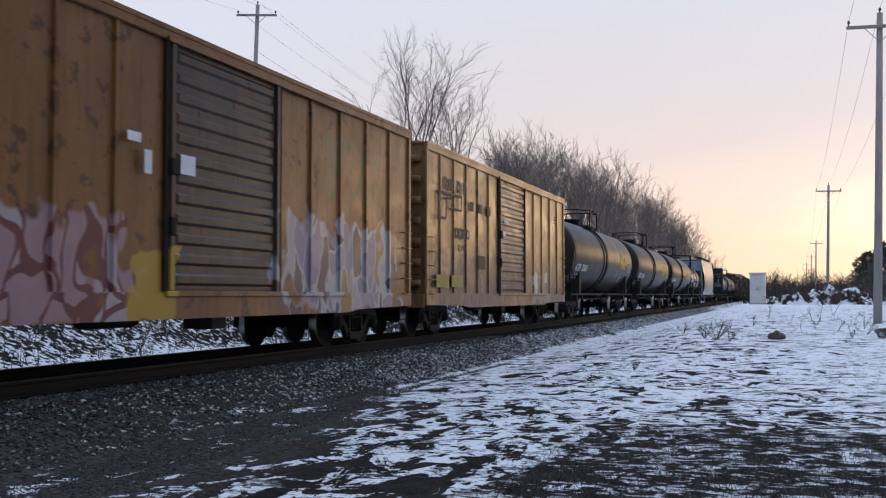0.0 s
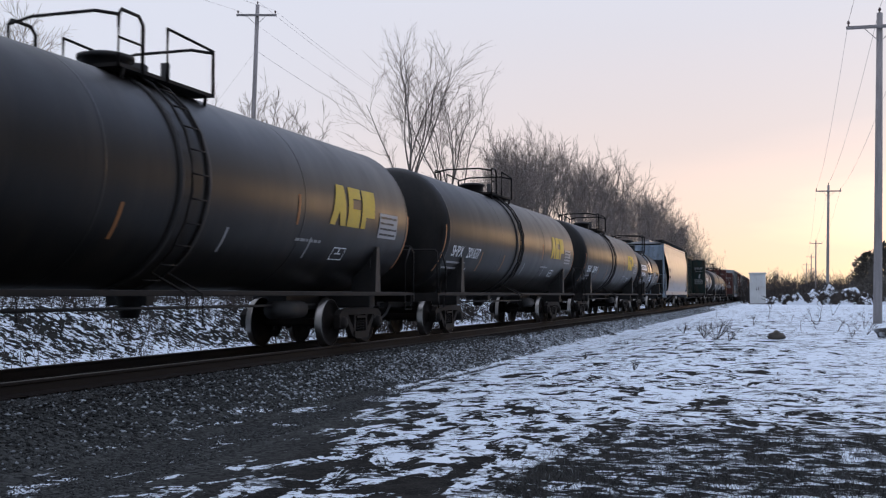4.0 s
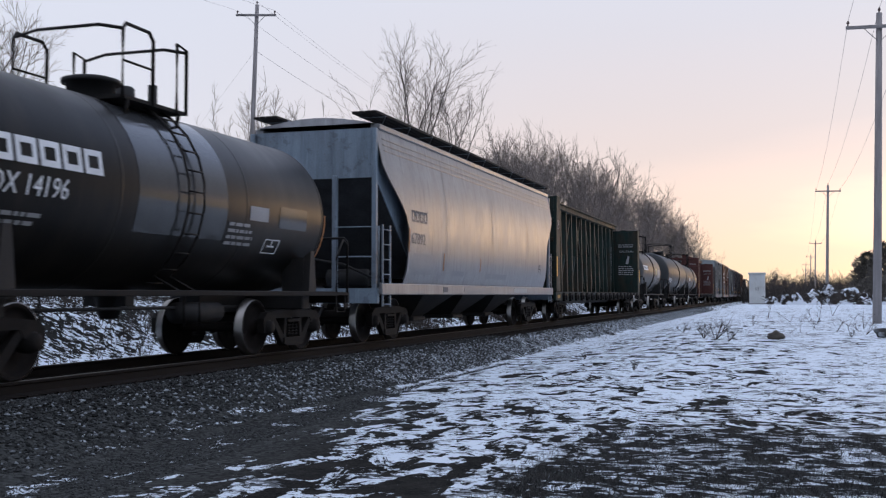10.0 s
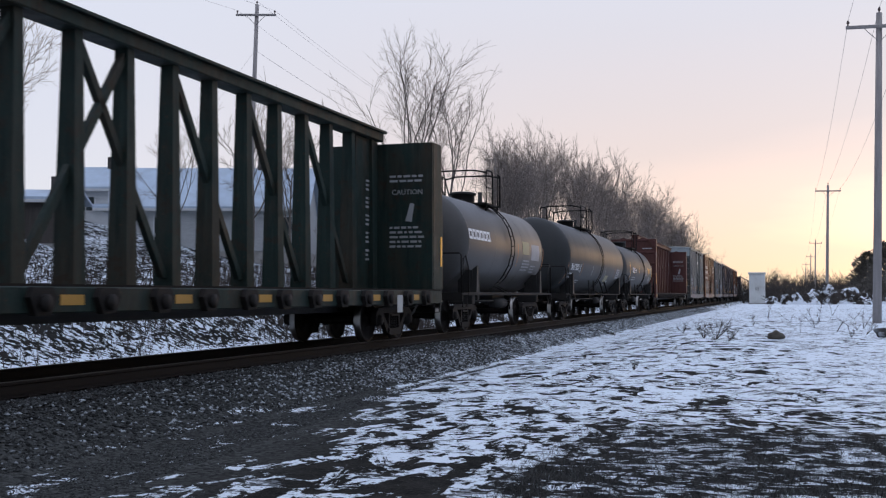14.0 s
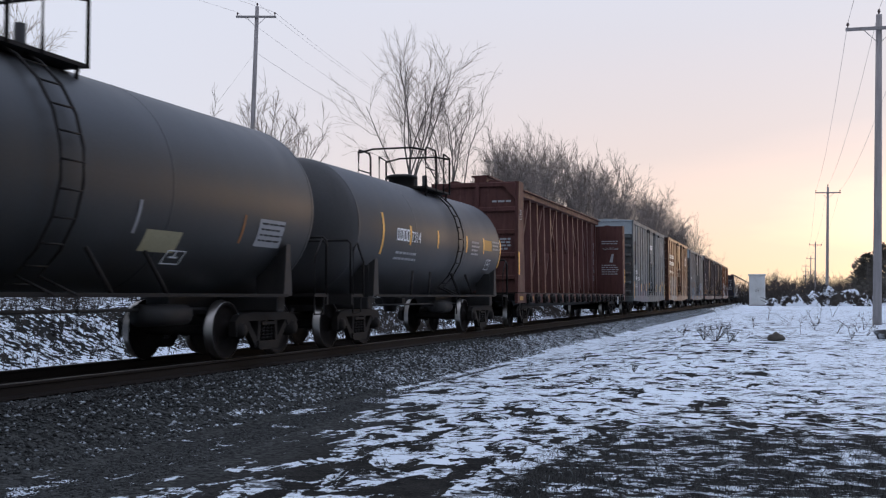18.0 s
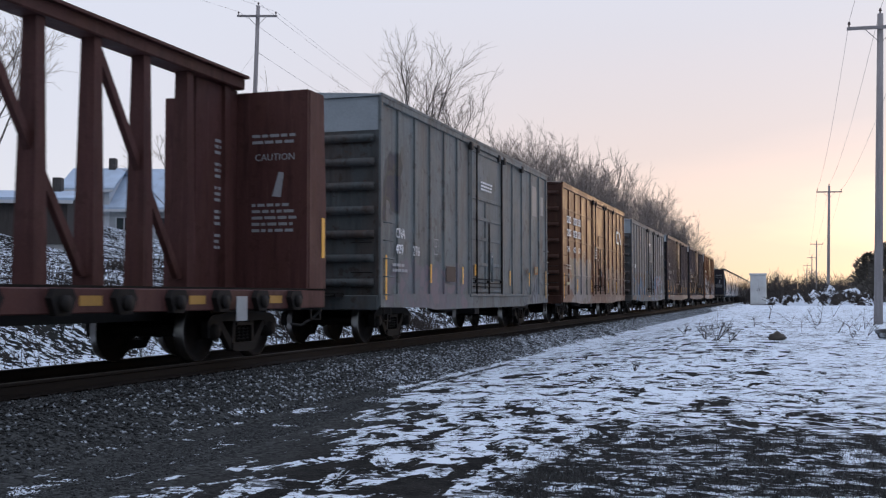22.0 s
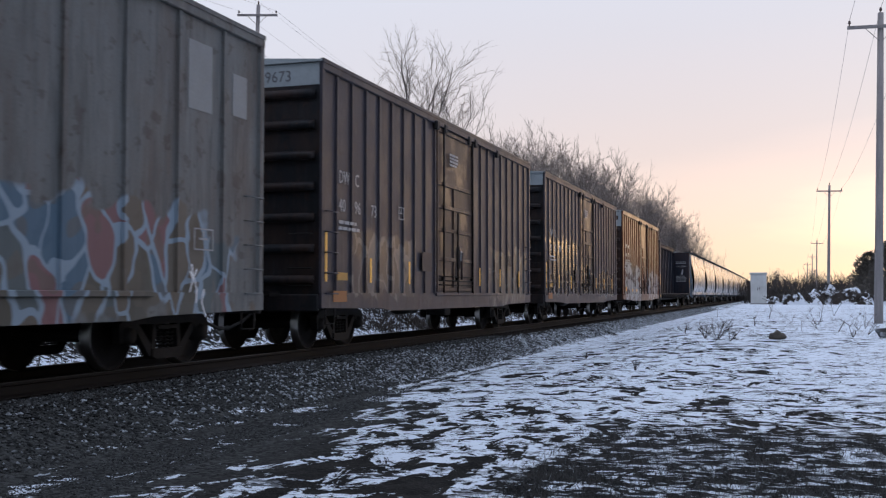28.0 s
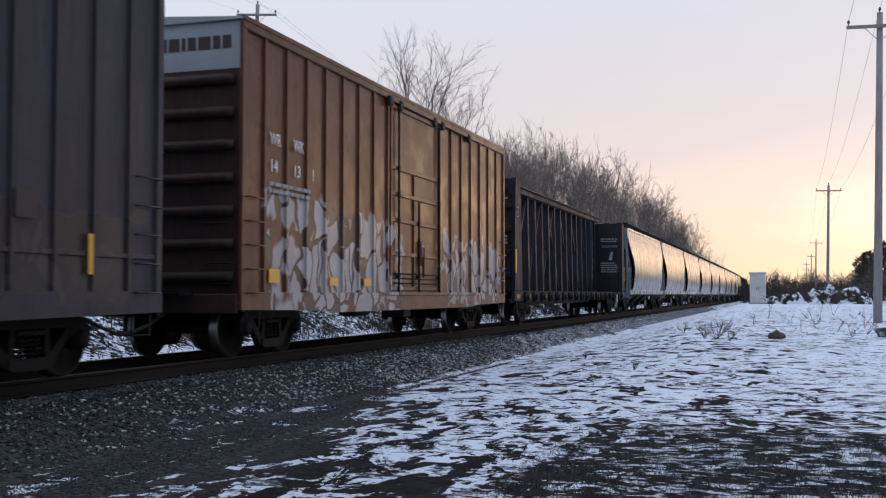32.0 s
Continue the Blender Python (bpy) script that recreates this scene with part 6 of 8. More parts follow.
M_TRIM = basic("white_trim", (0.62, 0.63, 0.65), 0.6, 0, 0.08, 2, 20, 0.05)


def house(label, x, y, turn, length, depth, wall, rise, mat, windows, roof_mat, door=None):
    """A gabled house: its long side faces -y before it is turned."""
    h = new("house")
    tagged(h, label, "house")
    z = ground_at(x, y) - 0.3
    h.matrix_basis = pose(x, y, z, 0, 0, turn)
    l, d = length / 2, depth / 2
    s = Shape()
    t = 0.2
    s.box(-l, l, -d, -d + t, 0, wall), s.box(-l, l, d - t, d, 0, wall)
    for e in (-1, 1):
        xa, xb = sorted((e * l, e * (l - t)))
        v = [(xx, yy, zz) for xx in (xa, xb) for yy, zz in ((-d + t, 0), (d - t, 0), (d - t, wall), (0, wall + rise * 0.97), (-d + t, wall))]
        s.add(v, [(0, 1, 2, 3, 4), (9, 8, 7, 6, 5)] + [(k, (k + 1) % 5, (k + 1) % 5 + 5, k + 5) for k in range(5)])
    part("wall", s, mat, h)
    k = int(wall / 0.2)
    s = Shape()
    for i in range(k):
        s.box(-l - 0.012, l + 0.012, -d - 0.018, -d - 0.002, i * 0.2 + 0.012, i * 0.2 + 0.185)
    part("siding", s, mat, h)
    s = Shape()
    s.box(-l + 0.05, l - 0.05, -d + 0.05, d - 0.05, -3.0, -0.01)
    part("foundation", s, M_CONC, h)
    for e in (-1, 1):
        s = Shape()
        o, th = 0.45, 0.16
        sl = rise / d
        s.add([(xx, e * yy, zz + q) for q in (0, th) for xx in (-l - o, l + o) for yy, zz in ((0, wall + rise), (d + o, wall - sl * o))],
              [(0, 1, 3, 2), (4, 6, 7, 5), (0, 2, 6, 4), (1, 5, 7, 3), (0, 4, 5, 1), (2, 3, 7, 6)])
        part("roof", s, roof_mat, h, "roof slope under snow")
    for wx, wz, ww, wh in windows:
        s = Shape()
        for a, b, c, e in ((wx - ww / 2 - 0.08, wx + ww / 2 + 0.08, wz + wh / 2, wz + wh / 2 + 0.09), (wx - ww / 2 - 0.08, wx + ww / 2 + 0.08, wz - wh / 2 - 0.09, wz - wh / 2),
                           (wx - ww / 2 - 0.08, wx - ww / 2, wz - wh / 2, wz + wh / 2), (wx + ww / 2, wx + ww / 2 + 0.08, wz - wh / 2, wz + wh / 2), (wx - 0.03, wx + 0.03, wz - wh / 2, wz + wh / 2)):
            s.box(a, b, -d - 0.07, -d - 0.019, c, e)
        w = part("window", s, M_TRIM, h)
        s = Shape()
        s.box(wx - ww / 2, wx + ww / 2, -d - 0.035, -d - 0.02, wz - wh / 2, wz + wh / 2)
        part("pane", s, M_PANE, w)
    s = Shape()
    s.box(-l - 0.4, l + 0.4, -d - 0.50, -d - 0.42, wall - rise / d * 0.45 - 0.16, wall - rise / d * 0.45 + 0.02)
    part("gutter", s, M_TRIM, h)
    s = Shape()
    s.box(l * 0.45, l * 0.45 + 0.5, -0.3, 0.3, wall + rise - 0.4, wall + rise + 0.9, 0.02)
    part("chimney", s, M_SHED, h)


house("grey house with a long snow-covered roof behind the bank", -42.3, 72.5, 19, 15.0, 9.0, 3.4, 3.1, M_SIDING, ((-5.8, 1.9, 1.1, 1.2), (-2.6, 1.9, 1.8, 1.2), (0.6, 1.7, 0.9, 1.9), (3.2, 1.9, 1.2, 1.2), (5.8, 1.9, 1.5, 1.2)), M_SNOWROOF)
house("low white annex with a snowy roof beside the grey house", -49.8, 68.2, 19, 3.2, 6.0, 2.9, 1.6, M_TRIM, ((0.0, 1.6, 1.2, 1.0),), M_SNOWROOF)
house("small dark board shed with snow on its roof", -40.9, 50.0, 24, 4.6, 4.0, 2.5, 0.5, M_SHED, (), M_SNOWROOF)
house("small green-grey gabled house among the trees", -38.4, 87.5, 105, 8.5, 6.0, 5.0, 2.6, M_GREENSIDE, ((-2.0, 3.4, 1.0, 1.2), (1.8, 3.4, 1.0, 1.2)), M_SNOWROOF)


# ---------------------------------------------------------------- the field's edge
def evergreen(x, y, height, seed):
    """A dark bushy conifer: trunk, and boughs of many small needle sprays."""
    rs = np.random.RandomState(seed)
    t = new("conifer")
    tagged(t, "dark bushy evergreen at the edge of the field", "tree", "evergreens by the field")
    t.matrix_basis = pose(x, y, ground_at(x, y) - 0.1)
    s = Shape()
    s.tube([(0, 0, 0), (0.05, 0, height * 0.5), (0, 0.05, height * 0.95)], 0.11, 6, 0.02)
    part("trunk", s, M_BARK, t)
    n = 2300
    k = rs.rand(n) ** 0.8
    a = rs.rand(n) * 6.283
    lobes = 1 + 0.55 * np.sin(a * 3 + seed) * np.sin(k * 9 + seed)
    r = (1 - k ** 1.6) ** 0.6 * height * 0.40 * lobes * (0.25 + 0.75 * rs.rand(n) ** 0.5)
    c = np.stack([np.cos(a) * r, np.sin(a) * r, 0.25 + k * height * 0.95 - 0.12 * r], -1)
    d = np.stack([np.cos(a), np.sin(a), rs.uniform(-0.2, 1.1, n)], -1) * rs.uniform(0.15, 0.42, (n, 1))
    side = rs.normal(0, 1, (n, 3)) * 0.05
    v = np.stack([c - side, c + side, c + d], 1).reshape(-1, 3)
    s = Shape()
    s.add(v.tolist(), [(3 * i, 3 * i + 1, 3 * i + 2) for i in range(n)])
    part("crown", s, M_NEEDLE, t)


M_STUBBLE = basic("dead_grass_straw", (0.11, 0.093, 0.070), 0.9, 0, 0.3, 3, 20, 0)
M_NEEDLE = basic("dark_needles", (0.12, 0.105, 0.088), 0.8, 0, 0.4, 1.5, 20, 0)
for i, (x, y, h) in enumerate(((7.4, 112.0, 3.8), (7.0, 104.0, 4.6), (8.6, 107.0, 5.6), (8.2, 100.0, 4.8), (9.6, 102.0, 5.8), (10.6, 97.0, 6.0), (12.5, 97.0, 6.0), (13.0, 88.0, 5.5))):
    evergreen(x, y, h, 40 + i)
evergreen(-16.6, 172.0, 11.6, 60)
evergreen(-19.5, 181.0, 10.5, 61)


def debris_pile(x, y, lx, ly, height, seed, label):
    """Bulldozed earth and roots, with snow lodged on it."""
    rs = random.Random(seed)
    pile = new("debris_pile")
    tagged(pile, label, "debris pile")
    pile.matrix_basis = pose(x, y, ground_at(x, y) - 0.05)
    n = 44
    v, f = [], []
    for j in range(n + 1):
        for i in range(n + 1):
            a, b = i / n * 2 - 1, j / n * 2 - 1
            rim = max(0.0, 1 - a * a) * max(0.0, 1 - b * b)
            q = Vector((a * 3.1 + seed, b * 2.3, seed))
            z = rim ** 0.6 * height * (0.55 + 0.9 * noise.noise(q)) + rim * 0.3 * noise.noise(q * 4)
            v.append((a * lx, b * ly, max(z, -0.02)))
    for j in range(n):
        for i in range(n):
            k = j * (n + 1) + i
            f.append((k, k + 1, k + n + 2, k + n + 1))
    s = Shape()
    s.add(v, f, True)
    part("earth", s, M_HEAP, pile)
    s = Shape()
    for k in range(150):
        a, b = rs.uniform(-0.85, 0.85), rs.uniform(-0.85, 0.6)
        c = Vector((a * lx, b * ly, height * 0.45 * (1 - a * a) * (1 - b * b)))
        e = c + Vector((rs.uniform(-0.9, 0.9), rs.uniform(-0.5, 0.5), rs.uniform(-0.1, 0.55)))
        s.tube([c, c.lerp(e, 0.5) + Vector((0, 0, 0.06)), e], rs.uniform(0.012, 0.05), 5, 0.010)
    tagged(part("root_tangle", s, M_BRUSH, pile), kind="stuff")


def heap_earth():
    m = basic("earth_with_snow", (0.028, 0.022, 0.018), 0.95, 0, 0.4, 1.5, 15, 0.6, dirt=(0.70, 0.75, 0.82), dirt_amount=1.0)
    for n in m.node_tree.nodes:
        if n.type == "MAP_RANGE" and abs(n.inputs["To Max"].default_value - 1.0) < 1e-6 and abs(n.inputs["From Min"].default_value - 0.48) < 1e-6:
            n.inputs["From Min"].default_value, n.inputs["From Max"].default_value = 0.475, 0.515
    return m


M_HEAP = heap_earth()
debris_pile(0.35, 78.5, 1.9, 1.2, 1.15, 3, "dark heap of earth and roots flecked with snow")
debris_pile(3.0, 80.3, 2.6, 1.6, 1.6, 8, "large heap of earth and brush under patchy snow")
debris_pile(5.6, 81.5, 1.9, 1.4, 0.95, 14, "low heap of cleared brush with snow")


def boulder(x, y, size, label, seed, mat, flat=0.7):
    s = Shape()
    v, f, n, m = [], [], 14, 9
    for j in range(m + 1):
        for i in range(n):
            a, b = i / n * 6.283, j / m * math.pi
            p = Vector((math.cos(a) * math.sin(b), math.sin(a) * math.sin(b), math.cos(b)))
            k = size * (0.5 + 0.28 * noise.noise(p * 1.4 + Vector((seed, 0, 0))) + 0.08 * noise.noise(p * 4))
            v.append((p.x * k * 1.2, p.y * k, p.z * k * flat))
    for j in range(m):
        for i in range(n):
            f.append((j * n + i, j * n + (i + 1) % n, (j + 1) * n + (i + 1) % n, (j + 1) * n + i))
    s.add(v, f, True)
    return tagged(part("boulder", s, mat, at=pose(x, y, ground_at(x, y) + size * 0.22, 0, 0, seed * 40)), label, "rock")


M_ROCK = basic("tan_rock", (0.085, 0.072, 0.058), 0.9, 0, 0.3, 4, 40, 0.6)
M_DARKROCK = basic("dark_rock", (0.04, 0.038, 0.036), 0.9, 0, 0.4, 4, 40, 0.6, dirt=(0.6, 0.65, 0.7), dirt_amount=0.8)
boulder(-0.33, 32.5, 0.40, "tan boulder lying in the thin snow", 1, M_ROCK)
boulder(2.75, 34.3, 0.55, "dark clod of earth with snow beside the pole", 2, M_DARKROCK)
boulder(3.05, 33.6, 0.4, "dark clod of earth with snow beside the pole", 5, M_DARKROCK)


def weed(x, y, height, stems, seed, label):
    """A dry weed: forking bare stems from one root."""
    rs = random.Random(seed)
    s = Shape()
    for k in range(stems):
        a, lean = rs.uniform(0, 6.283), rs.uniform(0.1, 1.7)
        d = Vector((math.cos(a) * lean, math.sin(a) * lean, 1)).normalized()
        l = height * rs.uniform(0.5, 1.0)
        q = d * l + Vector((rs.uniform(-0.1, 0.1), rs.uniform(-0.1, 0.1), 0)) * l
        s.tube([(0, 0, -0.02), d * l * 0.5, q], 0.009, 4, 0.004)
        for j in range(4):
            c = (d * l * 0.5).lerp(q, rs.uniform(0.1, 0.9))
            e = c + Vector((rs.uniform(-0.3, 0.3), rs.uniform(-0.3, 0.3), rs.uniform(0.1, 0.35))) * l
            s.tube([c, e], 0.006, 3, 0.003)
    return tagged(part("dry_weed", s, M_BRUSH, at=pose(x, y, ground_at(x, y))), label, "weed", "dry weeds in the field")


for k, (x, y, h, n) in enumerate(((-2.0, 31.9, 0.80, 16), (-2.4, 32.6, 0.45, 10), (-1.6, 31.0, 0.45, 8), (1.9, 50.5, 1.3, 2), (2.2, 38.0, 0.4, 3), (1.0, 42.0, 0.35, 4), (2.6, 47.0, 0.5, 3), (-3.3, 36.0, 0.35, 7), (-4.6, 25.0, 0.16, 5), (-2.9, 21.0, 0.18, 5), (0.4, 36.0, 0.7, 1), (0.9, 38.5, 0.9, 2), (1.5, 36.5, 0.6, 2), (2.1, 41.0, 0.9, 1), (1.2, 45.0, 1.0, 2), (0.1, 44.0, 0.7, 2), (2.5, 39.5, 0.7, 3), (-0.8, 47.0, 0.8, 2), (1.8, 33.8, 0.45, 4), (2.3, 35.2, 0.5, 3), (-1.2, 40.0, 0.5, 3))):
    weed(x, y, h, n, 70 + k, "dry leafless weed standing in the snow")

def turf(count, seed, place):
    """Short matted blades of dead grass, each one sliver."""
    rs = np.random.RandomState(seed)
    x, y = place(rs, count)
    z = ground_height(x, y) - 0.004
    h = 0.018 + 0.05 * rs.rand(count) ** 2
    a, lean = rs.rand(count) * 6.283, rs.uniform(0.3, 1.8, count)
    wx, wy = np.cos(a + 1.57) * 0.0028, np.sin(a + 1.57) * 0.0028
    v = np.stack([np.stack([x - wx, y - wy, z], -1), np.stack([x + wx, y + wy, z], -1),
                  np.stack([x + np.cos(a) * h * lean, y + np.sin(a) * h * lean, z + h], -1)], 1).reshape(-1, 3)
    me = bpy.data.meshes.new("turf")
    me.from_pydata(v.tolist(), [], np.arange(count * 3).reshape(-1, 3).tolist())
    me.materials.append(M_TURF)
    tagged(new("turf", me), "matted dead grass at the edge of the thawing snow", "grass", kind="stuff")


M_TURF = island_stone("matted_dead_grass", 0.97)
turf(42000, 31, lambda r, n: (lambda y: (-2.4 + (2.9 + y * 0.12) * r.rand(n) ** 0.8, y))(7.0 + 5.5 * r.rand(n) ** 1.5))
brushwood("dead_grass", "dead grass stubble poking through the thin snow", 8000, 9,
          lambda r: (lambda y: (-3.6 + (2.0 + y * 0.13 + 1.4) * r.random() ** 0.7, y))(6.5 + 30 * r.random() ** 1.2), 0.055, M_STUBBLE)
for k in range(5):
    x, y = (-3.6, -3.2, -4.2, -2.6, -3.9)[k], (17.2, 18.0, 19.5, 15.0, 22.0)[k]
    s_ = Shape()
    rs_ = random.Random(90 + k)
    q = Vector((0, 0, 0.03))
    pts = [q]
    for j in range(5):
        q = q + Vector((rs_.uniform(0.05, 0.25), rs_.uniform(-0.12, 0.12), rs_.uniform(-0.02, 0.06)))
        pts.append(q)
    s_.tube(pts, 0.014, 5, 0.006)
    tagged(part("fallen_twig", s_, M_BRUSH, at=pose(x, y, ground_at(x, y), 0, 0, rs_.uniform(0, 360))), "dark fallen twig on the snow", "twig")


# ---------------------------------------------------------------- the train
M_LEMON = sheen("lemon_patch", (0.33, 0.26, 0.05), 0.6)
M_SHINY = sheen("glossy_grey", (0.05, 0.052, 0.055), 0.12)
M_LILAC = sheen("lilac_spray", (0.20, 0.15, 0.27), 0.6)
M_GREYINK = sheen("faded_black_stencil", (0.13, 0.13, 0.14), 0.6)
M_PATCH = sheen("repaint_grey", (0.245, 0.25, 0.262), 0.4)
M_FADED = sheen("faded_patch", (0.23, 0.245, 0.255), 0.5)
M_CREAM = sheen("cream_notice", (0.40, 0.36, 0.22), 0.6)
M_OCHRE = sheen("grimy_yellow", (0.42, 0.22, 0.03), 0.5)
M_PALEGREY = basic("pale_grey_paint", (0.34, 0.38, 0.40), 0.5, 0, 0.12, 2, 20, 0.05)
M_ROOF = basic("galvanised_roof", (0.22, 0.20, 0.18), 0.5, 0.3, 0.3, 2, 30, 0.1, dirt=(0.16, 0.08, 0.04), dirt_amount=0.6)
WHITE, INK, TAN, GOLD = (0.60, 0.62, 0.66), (0.03, 0.03, 0.05), (0.36, 0.25, 0.14), (0.45, 0.28, 0.03)


def car_paints(name, color, rust_amount=0.5, graffiti=(), door=None, end=None, rough=0.58, spec=0.20, patchy=0.2, spray_gloss=None):
    body = painted(name + "_body", color, rust_amount=rust_amount, graffiti=graffiti, rough=rough, spec=spec, patchy=patchy, spray_gloss=spray_gloss)
    dm = painted(name + "_door", door, rust_amount=min(1, rust_amount + 0.25), rough=rough, graffiti=graffiti, spec=0.25, spray_gloss=spray_gloss) if door else body
    # default end colour is 0.45 of the sides: shade between coupled cars, painted in
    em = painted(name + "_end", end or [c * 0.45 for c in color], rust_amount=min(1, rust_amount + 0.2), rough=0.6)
    return body, body, dm, em


def shell_text(car, text, size, y, z, radius, zc, mat=None, squeeze=1.0, shear=0.0):
    return wrap(lettering("lettering", text, size, mat or M_WHITE, car, 0, y, z, squeeze=squeeze, shear=shear), radius, zc)


def shell_bars(car, y, z, rows, width, radius, zc, mat, height=0.05, gap=0.10):
    return wrap(small_print(car, y, z, rows, width, mat, x=0, height=height, gap=gap), radius, zc)


def scrawl(car, y, z, size, strokes, seed, mat, x=1.532):
    """A sprayed scrawl of a few bent strokes, unreadable."""
    rs = random.Random(seed)
    s = Shape()
    for k in range(strokes):
        p = Vector((y + k * size * 0.55, z + rs.uniform(-0.1, 0.1) * size))
        for j in range(4):
            q = p + Vector((rs.uniform(-0.25, 0.45), rs.choice((-1, 1)) * rs.uniform(0.3, 0.7))) * size
            n = Vector((-(q - p).y, (q - p).x)).normalized() * size * 0.045
            s.add([(x, *(p - n)), (x, *(p + n)), (x, *(q + n)), (x, *(q - n))], [(0, 1, 2, 3)])
            p = q
    return tagged(part("sprayed_scrawl", s, mat, car), kind="stuff")


def emblem_tank(centre, number, mark):
    r, zc = 1.53, 2.56
    car, shell = tank_car("black oil tank car with a large yellow emblem", centre, 16.6, r, zc, M_TANK, 6.3, 8.35, 0.85, (-1.6, 0.8, 0.76), ring=True, rung_y=-0.75)
    shell_text(car, mark, 0.40, -7.3, 1.92, r, zc, squeeze=0.95)
    shell_text(car, number, 0.40, -6.02, 1.92, r, zc, squeeze=0.95)
    shell_bars(car, -7.4, 1.76, 1, 1.8, r, zc, M_DULL)
    shell_bars(car, -7.55, 1.60, 1, 2.5, r, zc, M_DULL)
    for y, z, ht in ((-4.6, 1.88, 0.5), (-2.3, 1.9, 0.45)):
        on_shell(car, "faded_reflector", y, z, 0.07, ht, M_RUSTBAR, r, zc)
    for y in (-7.95, 7.75):
        on_shell(car, "faded_reflector", y, 2.1, 0.06, 1.1, M_RUSTBAR, r - 0.012, zc)
    on_shell(car, "faded_reflector", 2.5, 2.4, 0.08, 0.5, M_RUSTBAR, r, zc)
    for y in (0.35, 3.2):
        on_shell(car, "reflector_bar", y, 1.8, 0.06, 0.35, M_DULL, r, zc)
    emblem(car, 3.75, 5.95, 2.24, 2.98, r, zc)
    on_shell(car, "data_panel", 6.6, 2.36, 1.0, 0.48, M_DULL, r, zc)
    shell_bars(car, 6.16, 2.52, 4, 0.9, r, zc, M_TANK, 0.04, 0.11)
    shell_bars(car, 2.6, 1.9, 1, 1.0, r, zc, M_DULL)
    wrap(frame_ob(car, 4.55, 1.70, 0.55, 0.26), r, zc)
    if number == "201411":
        wrap(scrawl(car, -1.9, 1.85, 0.42, 3, 5, M_DULL, 0.0), r, zc)
        wrap(scrawl(car, -5.4, 1.72, 0.30, 4, 8, M_GREYINK, 0.0), r, zc)
        wrap(scrawl(car, 1.6, 1.78, 0.32, 4, 11, M_GREYINK, 0.0), r, zc)
    return car


def frame_ob(car, y, z, wd, ht):
    frame_mark(car, y, z, wd, ht, M_WHITE, x=0.0)
    return [o for o in car.children if o.name.startswith("data_panel")][-1]


